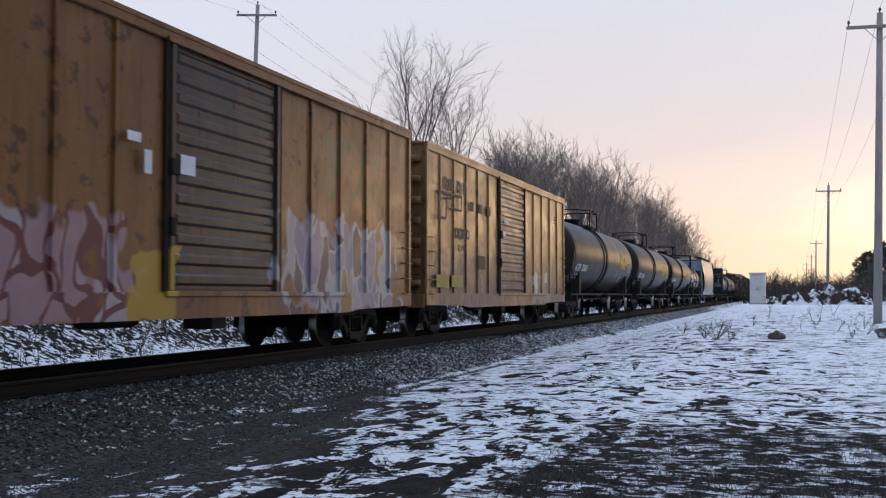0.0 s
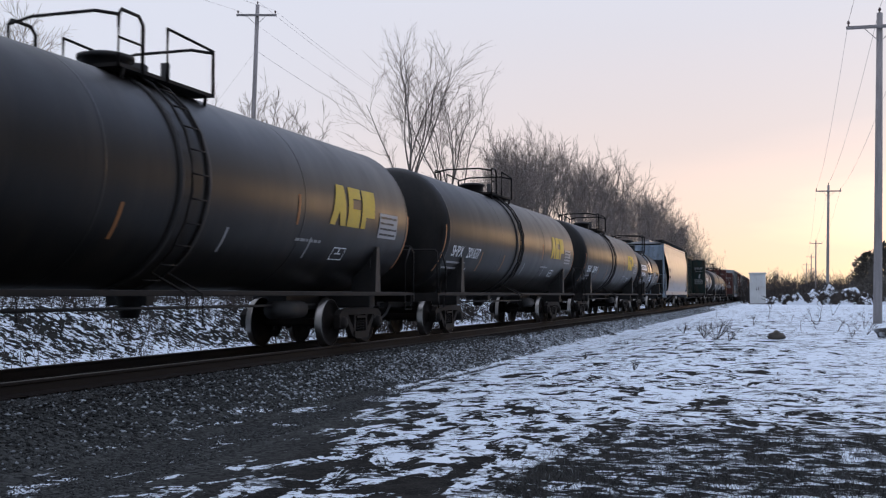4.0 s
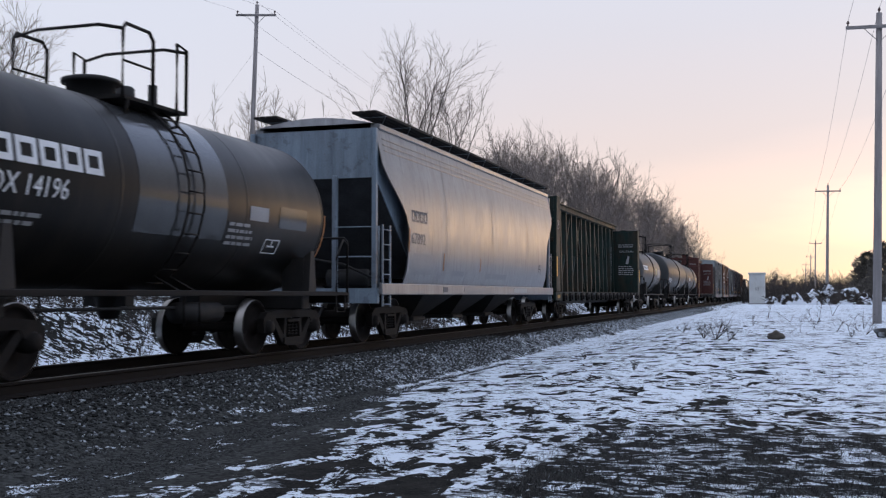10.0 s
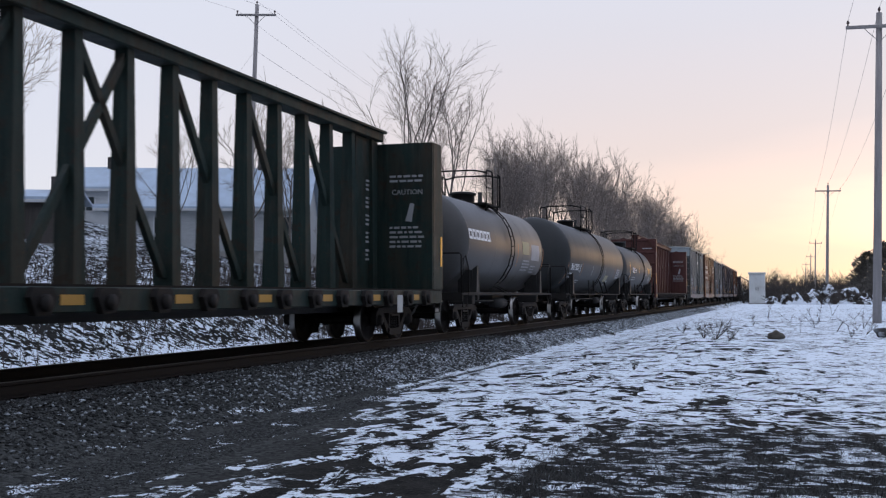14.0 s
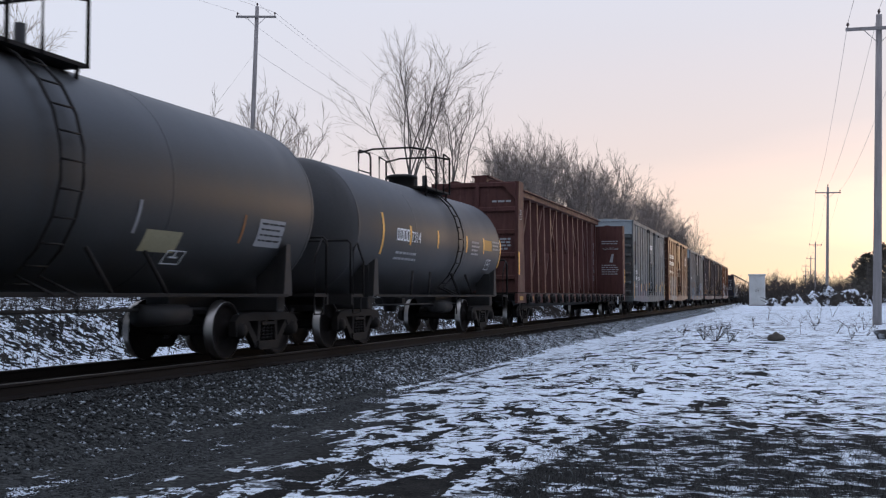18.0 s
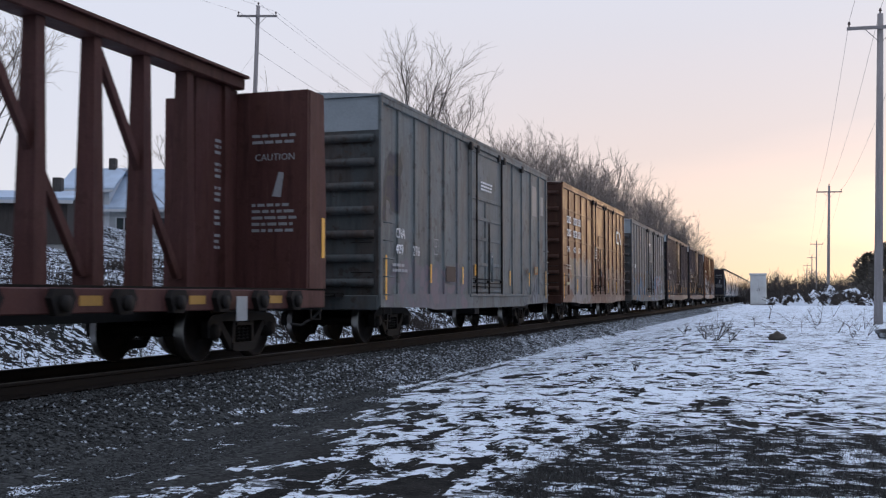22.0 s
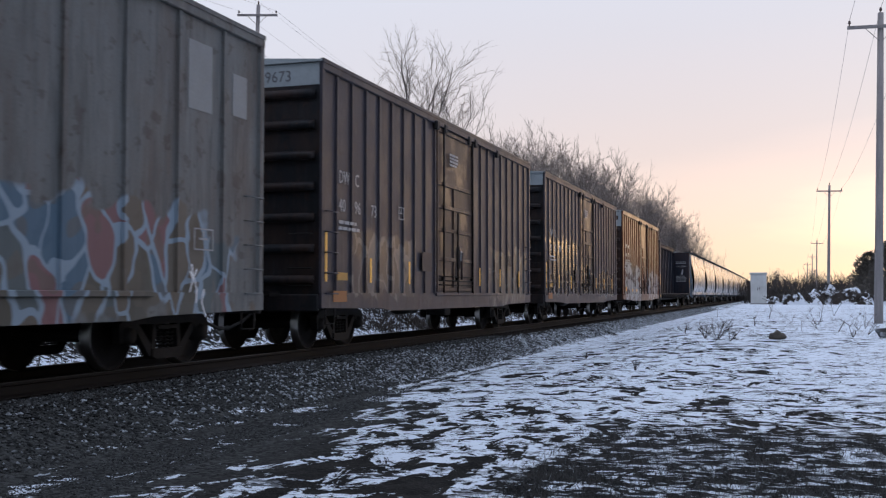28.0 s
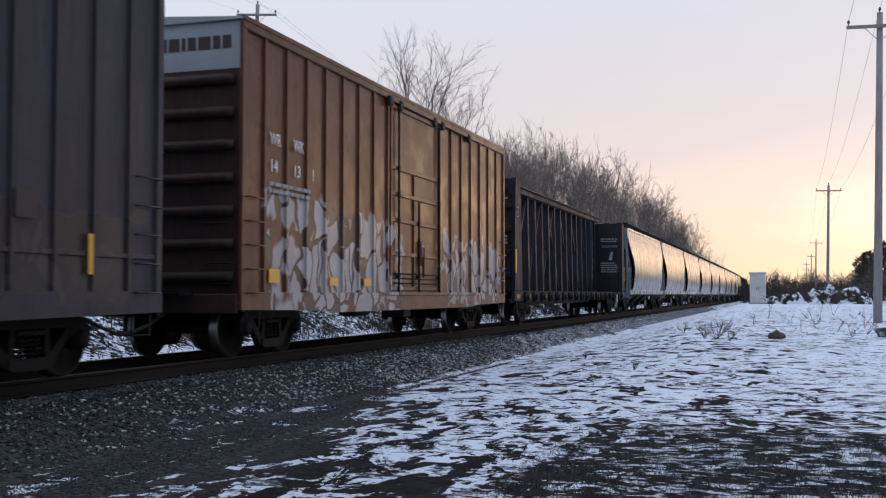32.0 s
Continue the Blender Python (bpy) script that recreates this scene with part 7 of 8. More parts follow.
def make_train():
    a = boxcar("weathered yellow-brown boxcar covered in graffiti, brown sliding door", 13.25, 16.0, 4.48,
               car_paints("ochre", (0.205, 0.090, 0.027), 0.8, ((-8.2, -1.95, 0.55, 2.0, 1, ((0.36, 0.24, 0.28), (0.40, 0.27, 0.30), (0.42, 0.38, 0.42), (0.36, 0.24, 0.28), (0.12, 0.03, 0.05))), (-2.2, -1.0, 0.6, 1.6, 12, (GOLD, GOLD, GOLD, GOLD)),
                          (1.75, 7.5, 0.55, 2.35, 2, ((0.22, 0.21, 0.32), (0.34, 0.35, 0.41), (0.07, 0.08, 0.14), (0.30, 0.19, 0.05), (0.055, 0.055, 0.085), (0.38, 0.43, 0.45))), (3.6, 6.4, 2.5, 3.9, 15, ((0.25, 0.10, 0.027), (0.13, 0.098, 0.048), (0.24, 0.095, 0.028), (0.14, 0.10, 0.045), (0.13, 0.10, 0.05)))), door=(0.042, 0.037, 0.034), rough=0.36, spec=0.26, patchy=0.5),
               1.2, (-1.25, 1.75), "slide", seed=1, reach=0.6)
    plates(a, [("torn_paper", -2.15, 2.94, 0.28, 0.12, M_PAPER), ("torn_paper", -1.85, 2.66, 0.16, 0.3, M_PAPER), ("paper_notice", -0.92, 2.72, 0.36, 0.26, M_PAPER)], x=1.56)
    b = boxcar("faded yellow boxcar with brown emblem and a rusty sliding door", 30.0, 15.4, 4.42,
               car_paints("straw", (0.315, 0.182, 0.074), 0.65, ((-7.2, -0.9, 0.45, 2.1, 3, ((0.12, 0.085, 0.066), (0.10, 0.072, 0.064), (0.15, 0.105, 0.08), (0.12, 0.085, 0.075), (0.06, 0.043, 0.038))), (2.2, 7.7, 0.35, 1.35, 23, ((0.13, 0.085, 0.06), (0.16, 0.105, 0.07), (0.11, 0.075, 0.055), (0.08, 0.055, 0.045))), (2.3, 5.6, 0.7, 1.7, 13, (WHITE, TAN, TAN, TAN, (0.2, 0.14, 0.1)))),
                          door=(0.048, 0.031, 0.024), end=(0.24, 0.145, 0.062), rough=0.36, spec=0.26, patchy=0.5), 1.1, (-1.33, 1.62), "slide", seed=2, reach=0.6)
    plain = set(b.children)
    letter_blocks(b, "emblem_blocks", -6.05, -4.0, 3.48, 3.78, 4, M_BOXBROWN, gap=0.5)
    letter_blocks(b, "emblem_blocks", -3.85, -1.45, 3.12, 3.36, 3, M_BOXBROWN, gap=0.62)
    s = Shape()
    for y0, y1, z0, z1 in ((-6.3, -4.55, 3.36, 3.43), (-6.4, -6.3, 2.8, 3.43), (-6.4, -5.85, 2.76, 2.82), (-5.88, -5.8, 2.8, 3.3), (-5.45, -5.37, 3.05, 3.3), (-5.4, -4.65, 3.03, 3.09), (-4.66, -4.58, 3.05, 3.38), (-5.85, -5.4, 3.26, 3.31)):
        s.box(1.529, 1.533, y0, y1, z0, z1)
    part("emblem_outline", s, M_BOXBROWN, b, "faded brown outlined emblem")
    letter_blocks(b, "mark_blocks", -5.13, -3.87, 2.38, 2.62, 4, M_BOXBROWN)
    lettering("lettering", "37 493", 0.24, M_BOXBROWN, b, 1.531, -4.95, 2.06)
    plates(b, [("yellow_patch", -6.19, 1.31, 0.95, 0.30, M_LEMON), ("yellow_patch", -5.05, 1.32, 0.88, 0.30, M_LEMON), ("notice", -0.6, 2.72, 0.42, 0.12, M_PAPER), ("notice", -0.28, 3.06, 0.5, 0.07, M_PAPER)], x=1.556)
    plates(b, [("placard_board", -2.78, 1.83, 0.62, 0.36, M_BOXBROWN)])
    frame_mark(b, 5.6, 1.85, 0.42, 0.32, M_DULL)
    scrawl(b, 5.45, 3.5, 0.42, 2, 3, M_LILAC, 1.485)
    small_print(b, 6.5, 3.68, 3, 0.6, M_BOXBROWN, x=1.484, height=0.05, gap=0.10)
    for q in b.children:
        if q not in plain:
            q.location.y -= 0.46
    for c, n, mark in ((47.6, "200830", "ACFX"), (66.0, "201637", "SHPX"), (84.4, "201411", "SHPX")):
        emblem_tank(c, n, mark)
    # short tank with a bright waist
    r, zc = 1.33, 2.36
    car, shell = tank_car("short black tank car with white lettering and a bright middle band", 99.6, 9.75, r, zc, M_TANK, 3.75, 5.25, 0.9, (-1.0, 0.55, 1.0), rung_y=0.0)
    wrap(letter_blocks(car, "company_blocks", -4.3, -1.95, 2.42, 2.72, 6, M_WHITE, x=0.0, gap=0.14), r, zc)
    shell_text(car, "PROX 14196", 0.34, -4.3, 2.08, r, zc, squeeze=0.9, shear=0.15)
    shell_bars(car, -4.5, 1.86, 2, 1.6, r, zc, M_DULL)
    sh = Shape()
    sh.lathe([(-1.25, r + 0.004), (1.0, r + 0.004)], 30, "Y", (0, 0, zc), arc=(radians(-25), radians(62)))
    part("bright_band", sh, M_SHINY, car, "glossy grey repainted band")
    shell_bars(car, 1.1, 2.05, 4, 0.8, r, zc, M_DULL)
    on_shell(car, "data_panel", 2.0, 2.25, 0.6, 0.22, M_DULL, r, zc)
    on_shell(car, "data_panel", 3.2, 2.25, 1.0, 0.35, M_SHINY, r, zc)
    wrap(frame_ob(car, 2.6, 1.75, 0.5, 0.25), r, zc)
    for y in (-4.55, 4.45):
        on_shell(car, "faded_reflector", y, 2.0, 0.06, 0.8, M_RUSTBAR, r - 0.01, zc)
    pale = painted("hopper_grey", (0.25, 0.252, 0.262), rust_amount=0.12, rough=0.33, dents=0.06, spec=0.5, patchy=0.15)
    paleend = painted("hopper_end", (0.24, 0.30, 0.36), rust_amount=0.3)
    hp = hopper("pale grey covered hopper with curved sides", 114.47, 16.3, pale, paleend, pale, 0.75)
    lettering("lettering", "67892", 0.34, M_GREYINK, hp, 1.605, -6.6, 2.08, squeeze=1.1)
    letter_blocks(hp, "mark_blocks", -6.55, -5.5, 2.55, 2.80, 4, M_GREYINK, x=1.60)
    for name, y, z, wd, ht, mt in (("repaint_patch", -5.8, 1.66, 1.3, 0.45, M_PATCH), ("stencil_patch", -3.1, 1.5, 1.0, 0.12, M_PATCH), ("stencil_patch", 0.5, 1.48, 2.2, 0.14, M_PATCH),
                                   ("reflector_bar", -6.72, 2.15, 0.07, 0.5, M_RUSTBAR), ("reflector_bar", -4.3, 1.75, 0.07, 0.4, M_RUSTBAR), ("reflector_bar", -1.2, 1.75, 0.07, 0.35, M_RUSTBAR)):
        on_sheet(hp, name, y, z, wd, ht, mt)
    plates(hp, [("sill_stencil", -4.0, 1.11, 0.35, 0.12, M_GREYINK), ("sill_stencil", -1.2, 1.11, 2.6, 0.12, M_PATCH), ("sill_stencil", 3.4, 1.11, 1.6, 0.14, M_PALEGREY)], x=1.534)
    frame_mark(hp, 5.7, 1.8, 0.22, 0.3, M_GREYINK, x=1.60)
    green = painted("green_paint", (0.018, 0.032, 0.028), rust_amount=0.4, rough=0.6, spec=0.16, patchy=0.3)
    gc = centerbeam("dark green centre-beam flatcar, empty", 135.0, 22.6, green, M_TIE)
    beam_marks(gc, M_DULL)
    dusty = basic("tank_dusty", (0.060, 0.056, 0.054), 0.44, 0, 0.2, 1.2, 30, 0.04, 0.5, dirt=(0.06, 0.052, 0.046), dirt_amount=0.4)
    car, shell = tank_car("short black tank car with faded notices", 153.05, 9.75, 1.35, 2.38, dusty, 3.75, 5.25, 0.9, (-1.0, 0.55, 1.0), rung_y=0.0)
    wrap(letter_blocks(car, "company_blocks", -4.3, -2.2, 2.45, 2.72, 6, M_WHITE, x=0.0, gap=0.14), 1.35, 2.38)
    on_shell(car, "notice_panel", 2.0, 2.45, 0.85, 0.4, M_CREAM, 1.35, 2.38)
    on_shell(car, "data_panel", 3.3, 2.35, 1.1, 0.5, M_DULL, 1.35, 2.38)
    shell_bars(car, 1.7, 2.05, 4, 0.9, 1.35, 2.38, M_DULL)
    shell_bars(car, 2.9, 1.9, 3, 0.6, 1.35, 2.38, M_DULL)
    for y in (1.0, 4.45):
        on_shell(car, "faded_reflector", y, 2.2, 0.07, 0.7, M_RUSTBAR, 1.345, 2.38)
    m_t2 = basic("tank_grey", (0.034, 0.036, 0.037), 0.46, 0, 0.2, 1.2, 30, 0.04, 0.30, dirt=(0.045, 0.040, 0.036), dirt_amount=0.5, streak=(1, 1.4, 0.35))
    r, zc = 1.48, 2.46
    car, shell = tank_car("long dark grey tank car with white stencilled number", 168.45, 14.6, r, zc, m_t2, 5.9, 7.4, 0.95, (-1.4, 1.35, 0.95), sills=False, rung_y=0.2)
    shell_text(car, "SRAX 23521", 0.36, -6.4, 1.93, r, zc, squeeze=0.86)
    frame2 = frame_ob(car, -4.5, 2.02, 0.3, 0.3)
    wrap(frame2, r, zc)
    shell_bars(car, -6.5, 1.78, 1, 1.2, r, zc, M_WHITE)
    shell_bars(car, -6.55, 1.62, 1, 1.7, r, zc, M_DULL)
    shell_bars(car, -4.5, 1.5, 2, 0.7, r, zc, M_DULL)
    on_shell(car, "data_panel", 5.3, 1.98, 0.85, 0.42, M_DULL, r, zc)
    shell_bars(car, 4.95, 2.12, 4, 0.75, r, zc, M_TANK, 0.03, 0.09)
    on_shell(car, "notice_panel", 2.4, 1.72, 0.85, 0.28, M_CREAM, r, zc)
    wrap(frame_ob(car, 2.9, 1.45, 0.45, 0.24), r, zc)
    for y, z, ht in ((-6.95, 1.8, 0.8), (-4.05, 2.0, 0.5), (-1.6, 2.0, 0.42), (1.7, 2.0, 0.42), (4.4, 2.0, 0.42)):
        on_shell(car, "faded_reflector", y, z, 0.06, ht, M_DULL if abs(y) < 3 else M_RUSTBAR, r, zc)
    m_t3 = basic("tank_dusty_grey", (0.050, 0.050, 0.052), 0.48, 0, 0.2, 1.2, 30, 0.04, 0.34, dirt=(0.075, 0.066, 0.060), dirt_amount=0.5, streak=(1, 1.4, 0.35))
    r, zc = 1.36, 2.36
    car, shell = tank_car("dark grey tank car with yellow reflector bars", 182.75, 11.6, r, zc, m_t3, 4.5, 5.8, 0.75, (0.1, 2.0, 1.0), sills=False, rung_y=1.2)
    wrap(letter_blocks(car, "mark_blocks", -3.15, -2.35, 2.18, 2.44, 4, M_WHITE, x=0.0), r, zc)
    shell_text(car, "7314", 0.34, -2.25, 2.18, r, zc, squeeze=0.9)
    shell_bars(car, -3.1, 1.92, 2, 1.7, r, zc, M_DULL, gap=0.13)
    for y, z, ht in ((-3.95, 2.28, 0.85), (-2.3, 2.32, 0.42), (-0.38, 2.33, 0.42), (1.97, 2.33, 0.42), (3.57, 2.35, 0.42), (5.3, 2.2, 0.8)):
        on_shell(car, "reflector_bar", y, z, 0.10, ht, M_YELLOW, r, zc, 0.008)
    on_shell(car, "yellow_panel", 3.95, 2.38, 0.85, 0.28, M_OCHRE, r, zc)
    shell_bars(car, 4.45, 2.5, 3, 0.75, r, zc, M_DULL)
    wrap(frame_ob(car, 4.2, 1.85, 0.42, 0.3), r, zc)
    shell_bars(car, 2.4, 2.4, 4, 0.7, r, zc, M_DULL)
    red = painted("oxide_red", (0.098, 0.042, 0.038), rust_amount=0.3, rough=0.6, spec=0.16, patchy=0.3)
    rc = centerbeam("oxide-red centre-beam flatcar, empty", 201.28, 22.6, red, M_TIE)
    beam_marks(rc, M_DULL)
    # grey plug-door boxcar
    g = boxcar("grey boxcar with plug door and pinkish graffiti along its sill", 222.6, 15.3, 5.0,
               car_paints("grey", (0.176, 0.196, 0.198), 0.4, ((3.9, 7.4, 0.5, 1.55, 24, ((0.165, 0.185, 0.195), (0.20, 0.225, 0.26), (0.17, 0.18, 0.175), (0.075, 0.085, 0.095))), (-7.1, -1.5, 0.55, 1.75, 4, ((0.19, 0.165, 0.19), (0.23, 0.175, 0.20), (0.175, 0.185, 0.20), (0.185, 0.175, 0.2), (0.17, 0.165, 0.18))), (-7.55, -6.3, 2.45, 4.0, 14, ((0.16, 0.16, 0.16), INK, (0.13, 0.13, 0.12), (0.05, 0.05, 0.045)))), spec=0.16), 1.08, (-1.35, 1.75), "plug", white_end=(0.7, M_PALEGREY), seed=3)
    lettering("lettering", "CNA", 0.30, M_WHITE, g, 1.532, -6.82, 2.18, squeeze=0.85)
    lettering("lettering", "409", 0.30, M_WHITE, g, 1.532, -6.82, 1.85)
    lettering("lettering", "276", 0.30, M_WHITE, g, 1.532, -5.78, 1.85)
    reflectors(g, (-7.36, 7.38), 0.9, 1.8)
    reflectors(g, (-4.56, -2.09, 2.6, 5.0), 1.28, 1.70)
    small_print(g, -7.0, 1.62, 2, 0.9, M_DULL, x=1.532)
    small_print(g, -0.5, 3.97, 3, 1.1, M_WHITE, x=1.545, height=0.05, gap=0.09)
    plates(g, [("placard_board", -3.1, 1.5, 0.72, 0.36, M_BOXBROWN), ("notice_box", 5.9, 1.78, 0.42, 0.26, M_RUSTBAR), ("notice", 5.9, 1.80, 0.32, 0.17, M_CREAM), ("placard_board", 4.7, 1.72, 0.3, 0.16, M_BOXBROWN), ("reflector_bar", -1.0, 1.65, 0.16, 0.3, M_YELLOW)], x=1.54)
    frame_mark(g, -4.2, 2.1, 0.3, 0.36, M_DULL)
    # brown boxcar with belt rails
    n = boxcar("brown boxcar with belt rails, white lettering and a plug door", 240.42, 15.2, 5.05,
               car_paints("brown", (0.108, 0.040, 0.025), 0.4, ((-6.2, -1.6, 0.5, 2.5, 5, ((0.13, 0.155, 0.18), (0.20, 0.225, 0.25), (0.14, 0.16, 0.175), (0.11, 0.14, 0.13), (0.18, 0.20, 0.225))), (1.8, 7.5, 0.6, 2.3, 6, ((0.12, 0.06, 0.045), (0.14, 0.09, 0.07), (0.11, 0.06, 0.045), (0.26, 0.22, 0.18)))), rough=0.42, spec=0.30, patchy=0.35), 1.24, (-1.3, 1.7), "plug", belts=(1.75, 3.05, 4.15), seed=4)
    for z, groups in ((3.66, ((-6.85, 3), (-5.58, 3), (-4.6, 2))), (3.18, ((-6.83, 3), (-5.62, 3), (-4.62, 2)))):
        for y, k in groups:
            letter_blocks(n, "company_blocks", y, y + 0.27 * k, z, z + 0.26, k, M_WHITE)
    lettering("lettering", "CNA", 0.32, M_WHITE, n, 1.532, -6.86, 2.60, squeeze=0.85)
    lettering("lettering", "405", 0.32, M_WHITE, n, 1.532, -5.62, 2.60)
    lettering("lettering", "671", 0.32, M_WHITE, n, 1.532, -4.64, 2.60)
    sh = Shape()
    for y0, y1, z0, z1 in ((5.0, 5.11, 3.47, 3.98), (5.05, 5.62, 3.92, 4.02), (5.05, 5.72, 3.43, 3.53)):
        sh.box(1.529, 1.534, y0, y1, z0, z1)
    sh.prism([(5.78, 4.02), (5.98, 4.02), (6.50, 3.43), (6.30, 3.43)], 1.529, 1.534)
    part("company_mark", sh, M_WHITE, n, "white rounded company mark")
    reflectors(n, (-7.37,), 0.9, 1.8)
    reflectors(n, (-4.8, -1.72, 2.5, 5.0), 1.12, 1.62)
    small_print(n, -7.0, 2.1, 2, 0.95, M_DULL, x=1.532)
    small_print(n, -1.0, 3.0, 5, 0.5, M_WHITE, x=1.545)
    plates(n, [("cream_patch", -6.7, 1.44, 0.6, 0.1, M_CREAM)], x=1.536)
    frame_mark(n, -3.33, 2.62, 0.26, 0.24, M_DULL)
    # grey boxcar with bright graffiti
    o = boxcar("grey boxcar with bright blue and orange graffiti", 258.5, 15.4, 4.95,
               car_paints("ash", (0.165, 0.172, 0.172), 0.4, ((-7.5, -1.6, 0.5, 2.3, 7, ((0.17, 0.10, 0.05), (0.15, 0.13, 0.11), (0.05, 0.14, 0.25), (0.14, 0.08, 0.05), (0.15, 0.2, 0.24))), (0.9, 6.9, 0.55, 2.2, 8, ((0.10, 0.13, 0.14), (0.15, 0.12, 0.09), (0.08, 0.16, 0.24), (0.24, 0.11, 0.12), (0.10, 0.09, 0.07), (0.30, 0.40, 0.50))))), 1.08, (-1.35, 1.75), "plug", white_end=(0.7, M_PALEGREY), seed=5)
    lettering("lettering", "CNA", 0.30, M_WHITE, o, 1.532, -6.82, 2.45, squeeze=0.85)
    small_print(o, -0.9, 4.0, 2, 1.1, M_WHITE, x=1.545, height=0.05, gap=0.09)
    plates(o, [("yellow_plate", -0.43, 0.98, 0.45, 0.12, M_YELLOW)], x=1.535)
    scrawl(o, 5.6, 1.05, 0.34, 3, 21, M_WHITE)
    frame_mark(o, 5.95, 1.75, 0.5, 0.3, M_DULL)
    for q in (g, o):
        plates(q, [("repaint_patch", 5.9, 4.0, 0.62, 0.95, M_FADED), ("repaint_patch", 7.0, 3.92, 0.42, 0.62, M_FADED)], x=1.483)
    # two dark boxcars
    for c, last, belts in ((276.1, "73", ()), (293.8, "89", (1.46,))):
        d = boxcar("dark plum-brown boxcar with white numbers and a plug door", c, 15.55, 5.08,
                   car_paints("plum", (0.050, 0.047, 0.060), 0.22, ((-6.4, -2.9, 0.9, 2.2, 9, ((0.04, 0.035, 0.04), (0.10, 0.10, 0.11), (0.035, 0.03, 0.035), (0.13, 0.13, 0.14))), (3.2, 7.5, 0.7, 2.3, 19, ((0.055, 0.048, 0.046), (0.07, 0.062, 0.058), (0.05, 0.044, 0.042), (0.13, 0.13, 0.13)))) if not belts else
                              ((-7.3, -1.7, 0.95, 3.05, 9, ((0.07, 0.055, 0.048), (0.10, 0.085, 0.072), (0.06, 0.045, 0.042), (0.05, 0.04, 0.04))), (-1.4, 1.4, 1.0, 2.2, 17, ((0.07, 0.055, 0.048), (0.09, 0.075, 0.062), (0.05, 0.04, 0.038), (0.045, 0.036, 0.036))),
                               (2.2, 7.6, 0.9, 2.0, 19, ((0.065, 0.05, 0.045), (0.09, 0.075, 0.062), (0.05, 0.042, 0.04), (0.05, 0.04, 0.04)))),
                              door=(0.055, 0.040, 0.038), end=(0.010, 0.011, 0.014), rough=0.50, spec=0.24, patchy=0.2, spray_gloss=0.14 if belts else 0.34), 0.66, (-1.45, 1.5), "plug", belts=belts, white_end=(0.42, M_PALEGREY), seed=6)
        lettering("lettering", "DW", 0.34, M_DULL, d, 1.532, -7.06, 3.0, squeeze=0.8)
        lettering("lettering", "C", 0.34, M_DULL, d, 1.532, -6.32, 3.0, squeeze=0.8)
        lettering("lettering", "40", 0.34, M_DULL, d, 1.532, -7.06, 2.49, squeeze=0.9)
        lettering("lettering", "96", 0.34, M_DULL, d, 1.532, -6.34, 2.49, squeeze=0.9)
        lettering("lettering", last, 0.34, M_DULL, d, 1.532, -5.53, 2.49, squeeze=0.9)
        small_print(d, -7.05, 2.3, 2, 0.95, M_DULL, x=1.532)
        small_print(d, -0.55, 4.33, 4, 0.65, M_DULL, x=1.545, height=0.05, gap=0.08)
        frame_mark(d, -3.83, 2.68, 0.3, 0.26, M_DULL)
        reflectors(d, (-7.6,), 1.22, 2.1)
        reflectors(d, (-5.52, -3.33, 2.07, 4.11, 6.3), 1.22, 1.69)
        plates(d, [("yellow_plate", -6.9, 1.32, 0.46, 0.14, M_OCHRE), ("orange_plate", -7.0, 0.96, 0.6, 0.2, M_RUSTBAR), ("junction_box", -2.2, 1.72, 0.65, 0.42, M_BOXBROWN), ("notice_box", 5.2, 1.95, 0.35, 0.3, M_BOXBROWN)], x=1.537)
        lettering("lettering", "DWC 4096" + last, 0.28, M_GREYINK, d, -0.62, -7.736, 5.08 - 0.34, turn=0, squeeze=0.95)
    # rust-brown boxcar
    w = boxcar("rust-brown boxcar with a white clearance band and white graffiti", 311.3, 15.3, 5.12,
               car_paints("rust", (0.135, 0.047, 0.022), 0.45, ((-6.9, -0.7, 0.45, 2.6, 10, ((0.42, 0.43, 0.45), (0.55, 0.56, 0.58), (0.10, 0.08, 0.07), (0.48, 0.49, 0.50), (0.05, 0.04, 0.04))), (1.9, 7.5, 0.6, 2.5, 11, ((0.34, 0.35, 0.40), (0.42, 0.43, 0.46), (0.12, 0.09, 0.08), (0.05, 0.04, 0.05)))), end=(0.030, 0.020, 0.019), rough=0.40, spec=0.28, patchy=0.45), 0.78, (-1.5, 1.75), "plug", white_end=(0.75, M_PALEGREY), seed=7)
    lettering("lettering", "WR", 0.28, M_WHITE, w, 1.532, -6.78, 3.33, squeeze=0.8)
    lettering("lettering", "WK", 0.28, M_WHITE, w, 1.532, -5.95, 3.33, squeeze=0.8)
    lettering("lettering", "14", 0.28, M_WHITE, w, 1.532, -6.79, 2.91)
    lettering("lettering", "13", 0.28, M_WHITE, w, 1.532, -5.96, 2.91)
    lettering("lettering", "1", 0.28, M_WHITE, w, 1.532, -5.27, 2.91)
    small_print(w, -6.8, 2.72, 2, 1.5, M_DULL, x=1.532)
    plates(w, [("yellow_plate", -6.62, 1.28, 0.36, 0.22, M_YELLOW), ("yellow_plate", -4.33, 1.22, 0.36, 0.14, M_YELLOW), ("yellow_plate", -2.75, 1.22, 0.36, 0.14, M_YELLOW)], x=1.536)
    sm = small_print(w, -0.6, 5.12 - 0.40, 1, 1.4, M_BOXBROWN, x=0, height=0.2)
    sm.matrix_basis = pose(0.5, -7.612, 0.06, 0, 0, -90)
    navy = painted("navy_paint", (0.022, 0.025, 0.036), rust_amount=0.3, rough=0.6, spec=0.16, patchy=0.3)
    nc = centerbeam("dark navy centre-beam flatcar, empty", 331.9, 22.6, navy, M_TIE)
    beam_marks(nc, M_DULL)
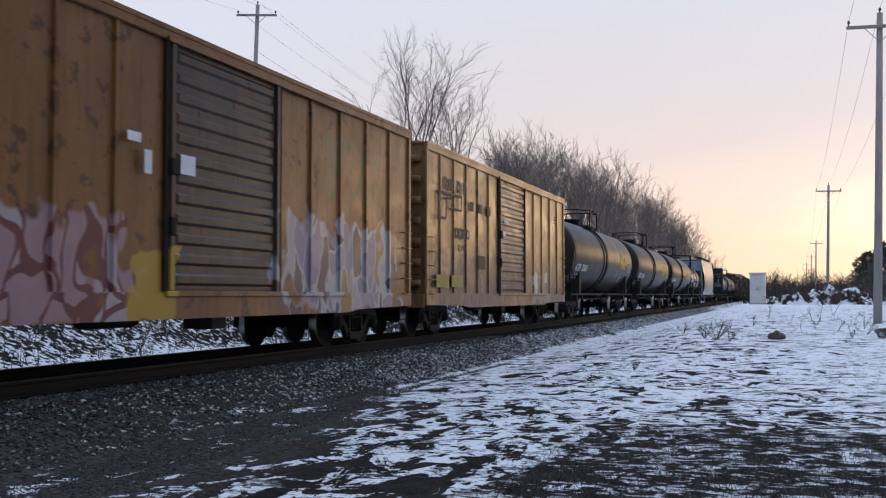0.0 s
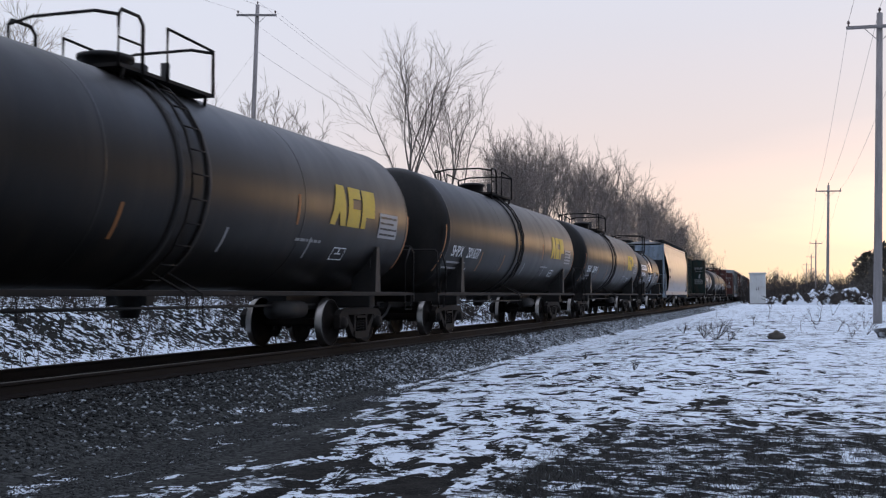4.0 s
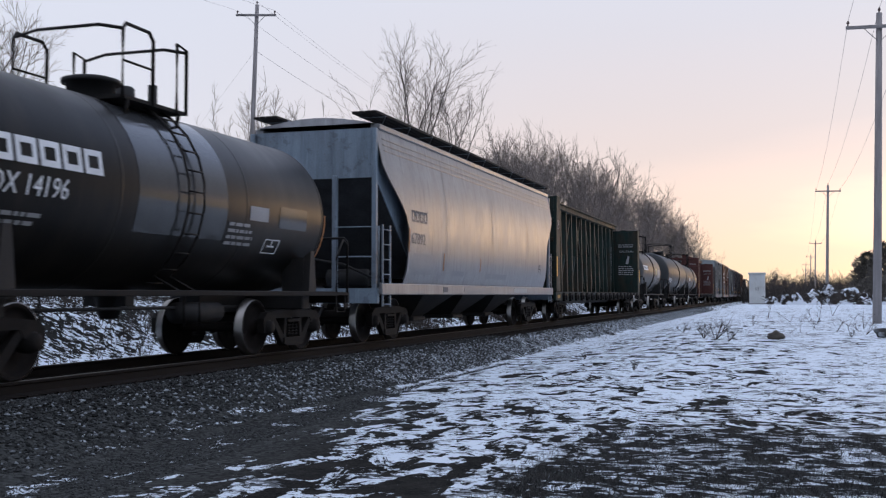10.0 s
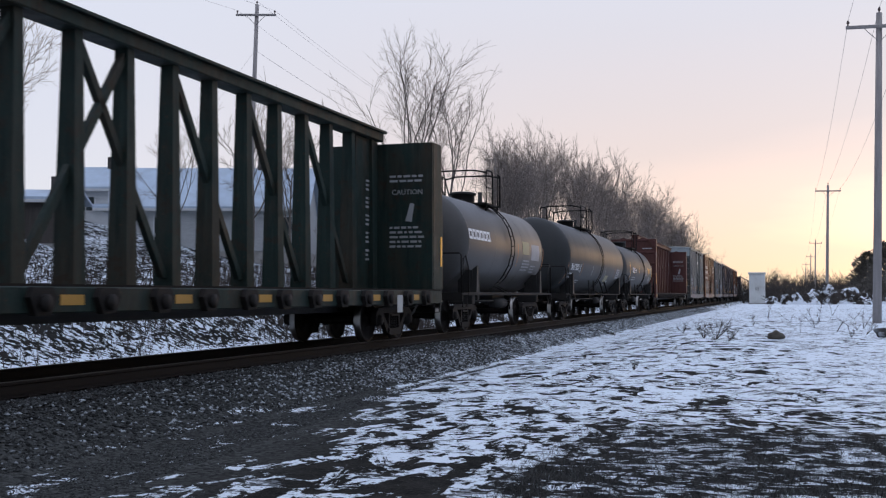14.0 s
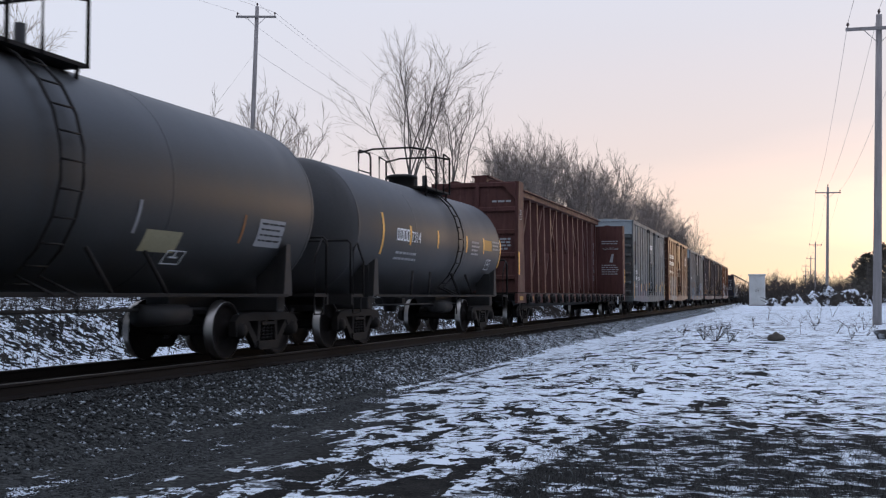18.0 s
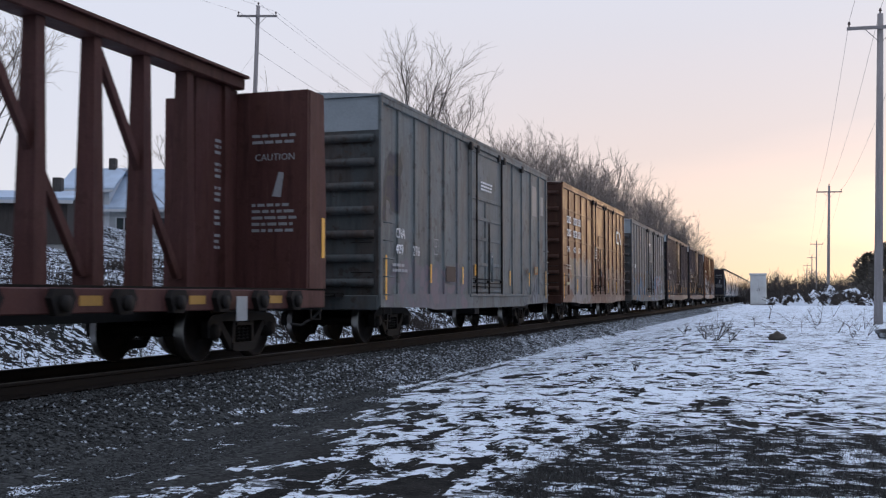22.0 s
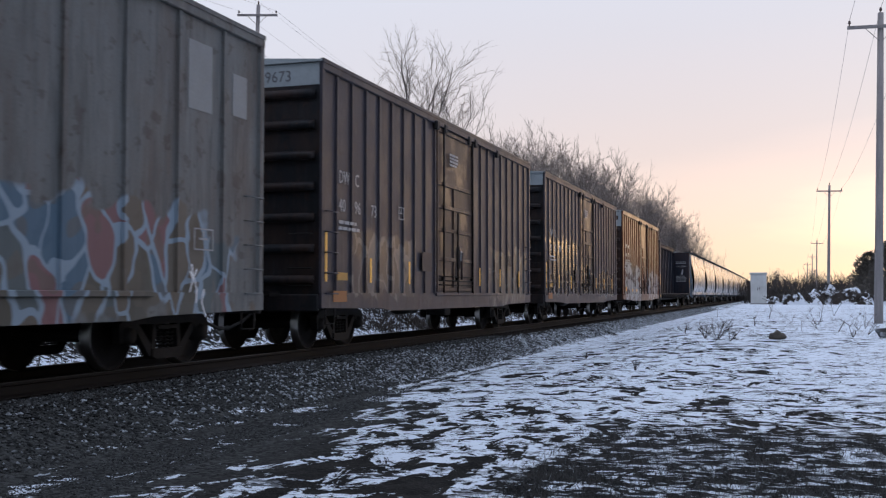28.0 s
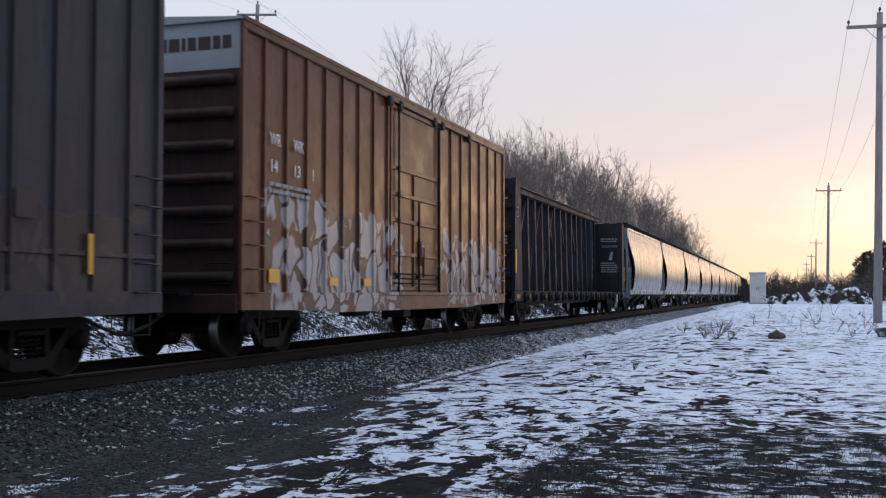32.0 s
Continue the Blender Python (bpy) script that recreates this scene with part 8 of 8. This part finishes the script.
    silver = painted("silver_grey", (0.29, 0.285, 0.285), rust_amount=0.1, rough=0.26, dents=0.06, spec=0.6, patchy=0.15)
    first = hopper("silver-grey covered hopper with curved sides", 352.2, 15.6, silver, paleend, silver, 0.25)
    for k in range(1, 10):
        more = copy_thing(first, pose(0, 0, 0))
        CARS.append((more, 352.2 + 16.07 * k))
        for ob in more.children_recursive:
            if ob.name.startswith("wheelset"):
                WHEELSETS.append((ob, math.copysign(0.889, ob.location.y)))
    dark = car_paints("far_brown", (0.06, 0.035, 0.03), 0.4)
    for k in range(3):
        boxcar("dark brown boxcar far down the train", 513.3 + 17.8 * k, 15.3, 4.5, dark, 0.9, (-1.3, 1.7), "plug", seed=20 + k)


def beam_marks(car, mat):
    """Loading notices on the inner faces of the rear bulkhead and gusset, yellow plates along the sill."""
    h = 11.3
    for z, rows in ((3.75, 2), (2.55, 5)):
        sm = small_print(car, 0.35, z, rows, 0.85, mat, x=0, height=0.05, gap=0.11)
        sm.matrix_basis = pose(0, h - 0.754, 0, 0, 0, -90)
    for y, z, wd, rows in ((0.55, 3.92, 0.6, 1), (0.5, 2.75, 0.65, 4), (-0.9, 3.9, 0.6, 1)):
        sm = small_print(car, y, z, rows, wd, mat, x=0, height=0.055, gap=0.10)
        sm.matrix_basis = pose(0, -h + (0.17 if z > 3.5 else 0.085), 0, 0, 0, -90)
    tx = lettering("lettering", "CAUTION", 0.17, mat, car, 0.40, h - 0.756, 3.32, turn=0)
    sh = Shape()
    sh.prism([(-0.06, 2.70), (0.10, 2.68), (0.16, 3.1), (0.06, 3.12)], -0.002, 0.002)
    pic = part("warning_pictogram", sh, mat, car)
    pic.matrix_basis = pose(0.8, h - 0.755, 0, 0, 0, -90)
    for z in (3.6, 3.2, 2.8, 2.4, 2.0):
        small_print(car, h - 1.5, z, 3, 0.35, mat, x=0.053, height=0.05, gap=0.10)
    for y in [-h + 0.45] + [-h + 1.888 + 2.353 * k for k in range(9)]:
        plates(car, [("sill_reflector", y, 0.93, 0.42, 0.12, M_OCHRE)], x=1.404)
    plates(car, [("reflector_bar", -h + 0.12, 2.0, 0.12, 0.7, M_YELLOW), ("reflector_bar", h - 0.12, 2.0, 0.12, 0.7, M_YELLOW)], x=1.415)
    plates(car, [("sill_plate", h - 3.2, 0.80, 0.32, 0.36, M_PALEGREY)], x=1.52)
    frame_mark(car, -h + 0.35, 3.5, 0.22, 0.3, mat, x=1.414)


make_train()


# ---------------------------------------------------------------- motion of the train
def motions():
    steps = [32.0 * k / 32 for k in range(33)]
    for car, centre in CARS:
        walk(car, [(t, on_track(centre - travel(t))) for t in steps])
    done = {}
    for ob, d in WHEELSETS:
        if d not in done:
            walk(ob, [(k / 15, pose(0, d, WHEEL_R, math.degrees(travel(k / 15) / WHEEL_R))) for k in range(481)])
            done[d] = ob.animation_data
        else:
            ob.rotation_mode = "QUATERNION"
            ob.animation_data_create()
            ob.animation_data.action = done[d].action
            ob.animation_data.action_slot = done[d].action_slot


motions()
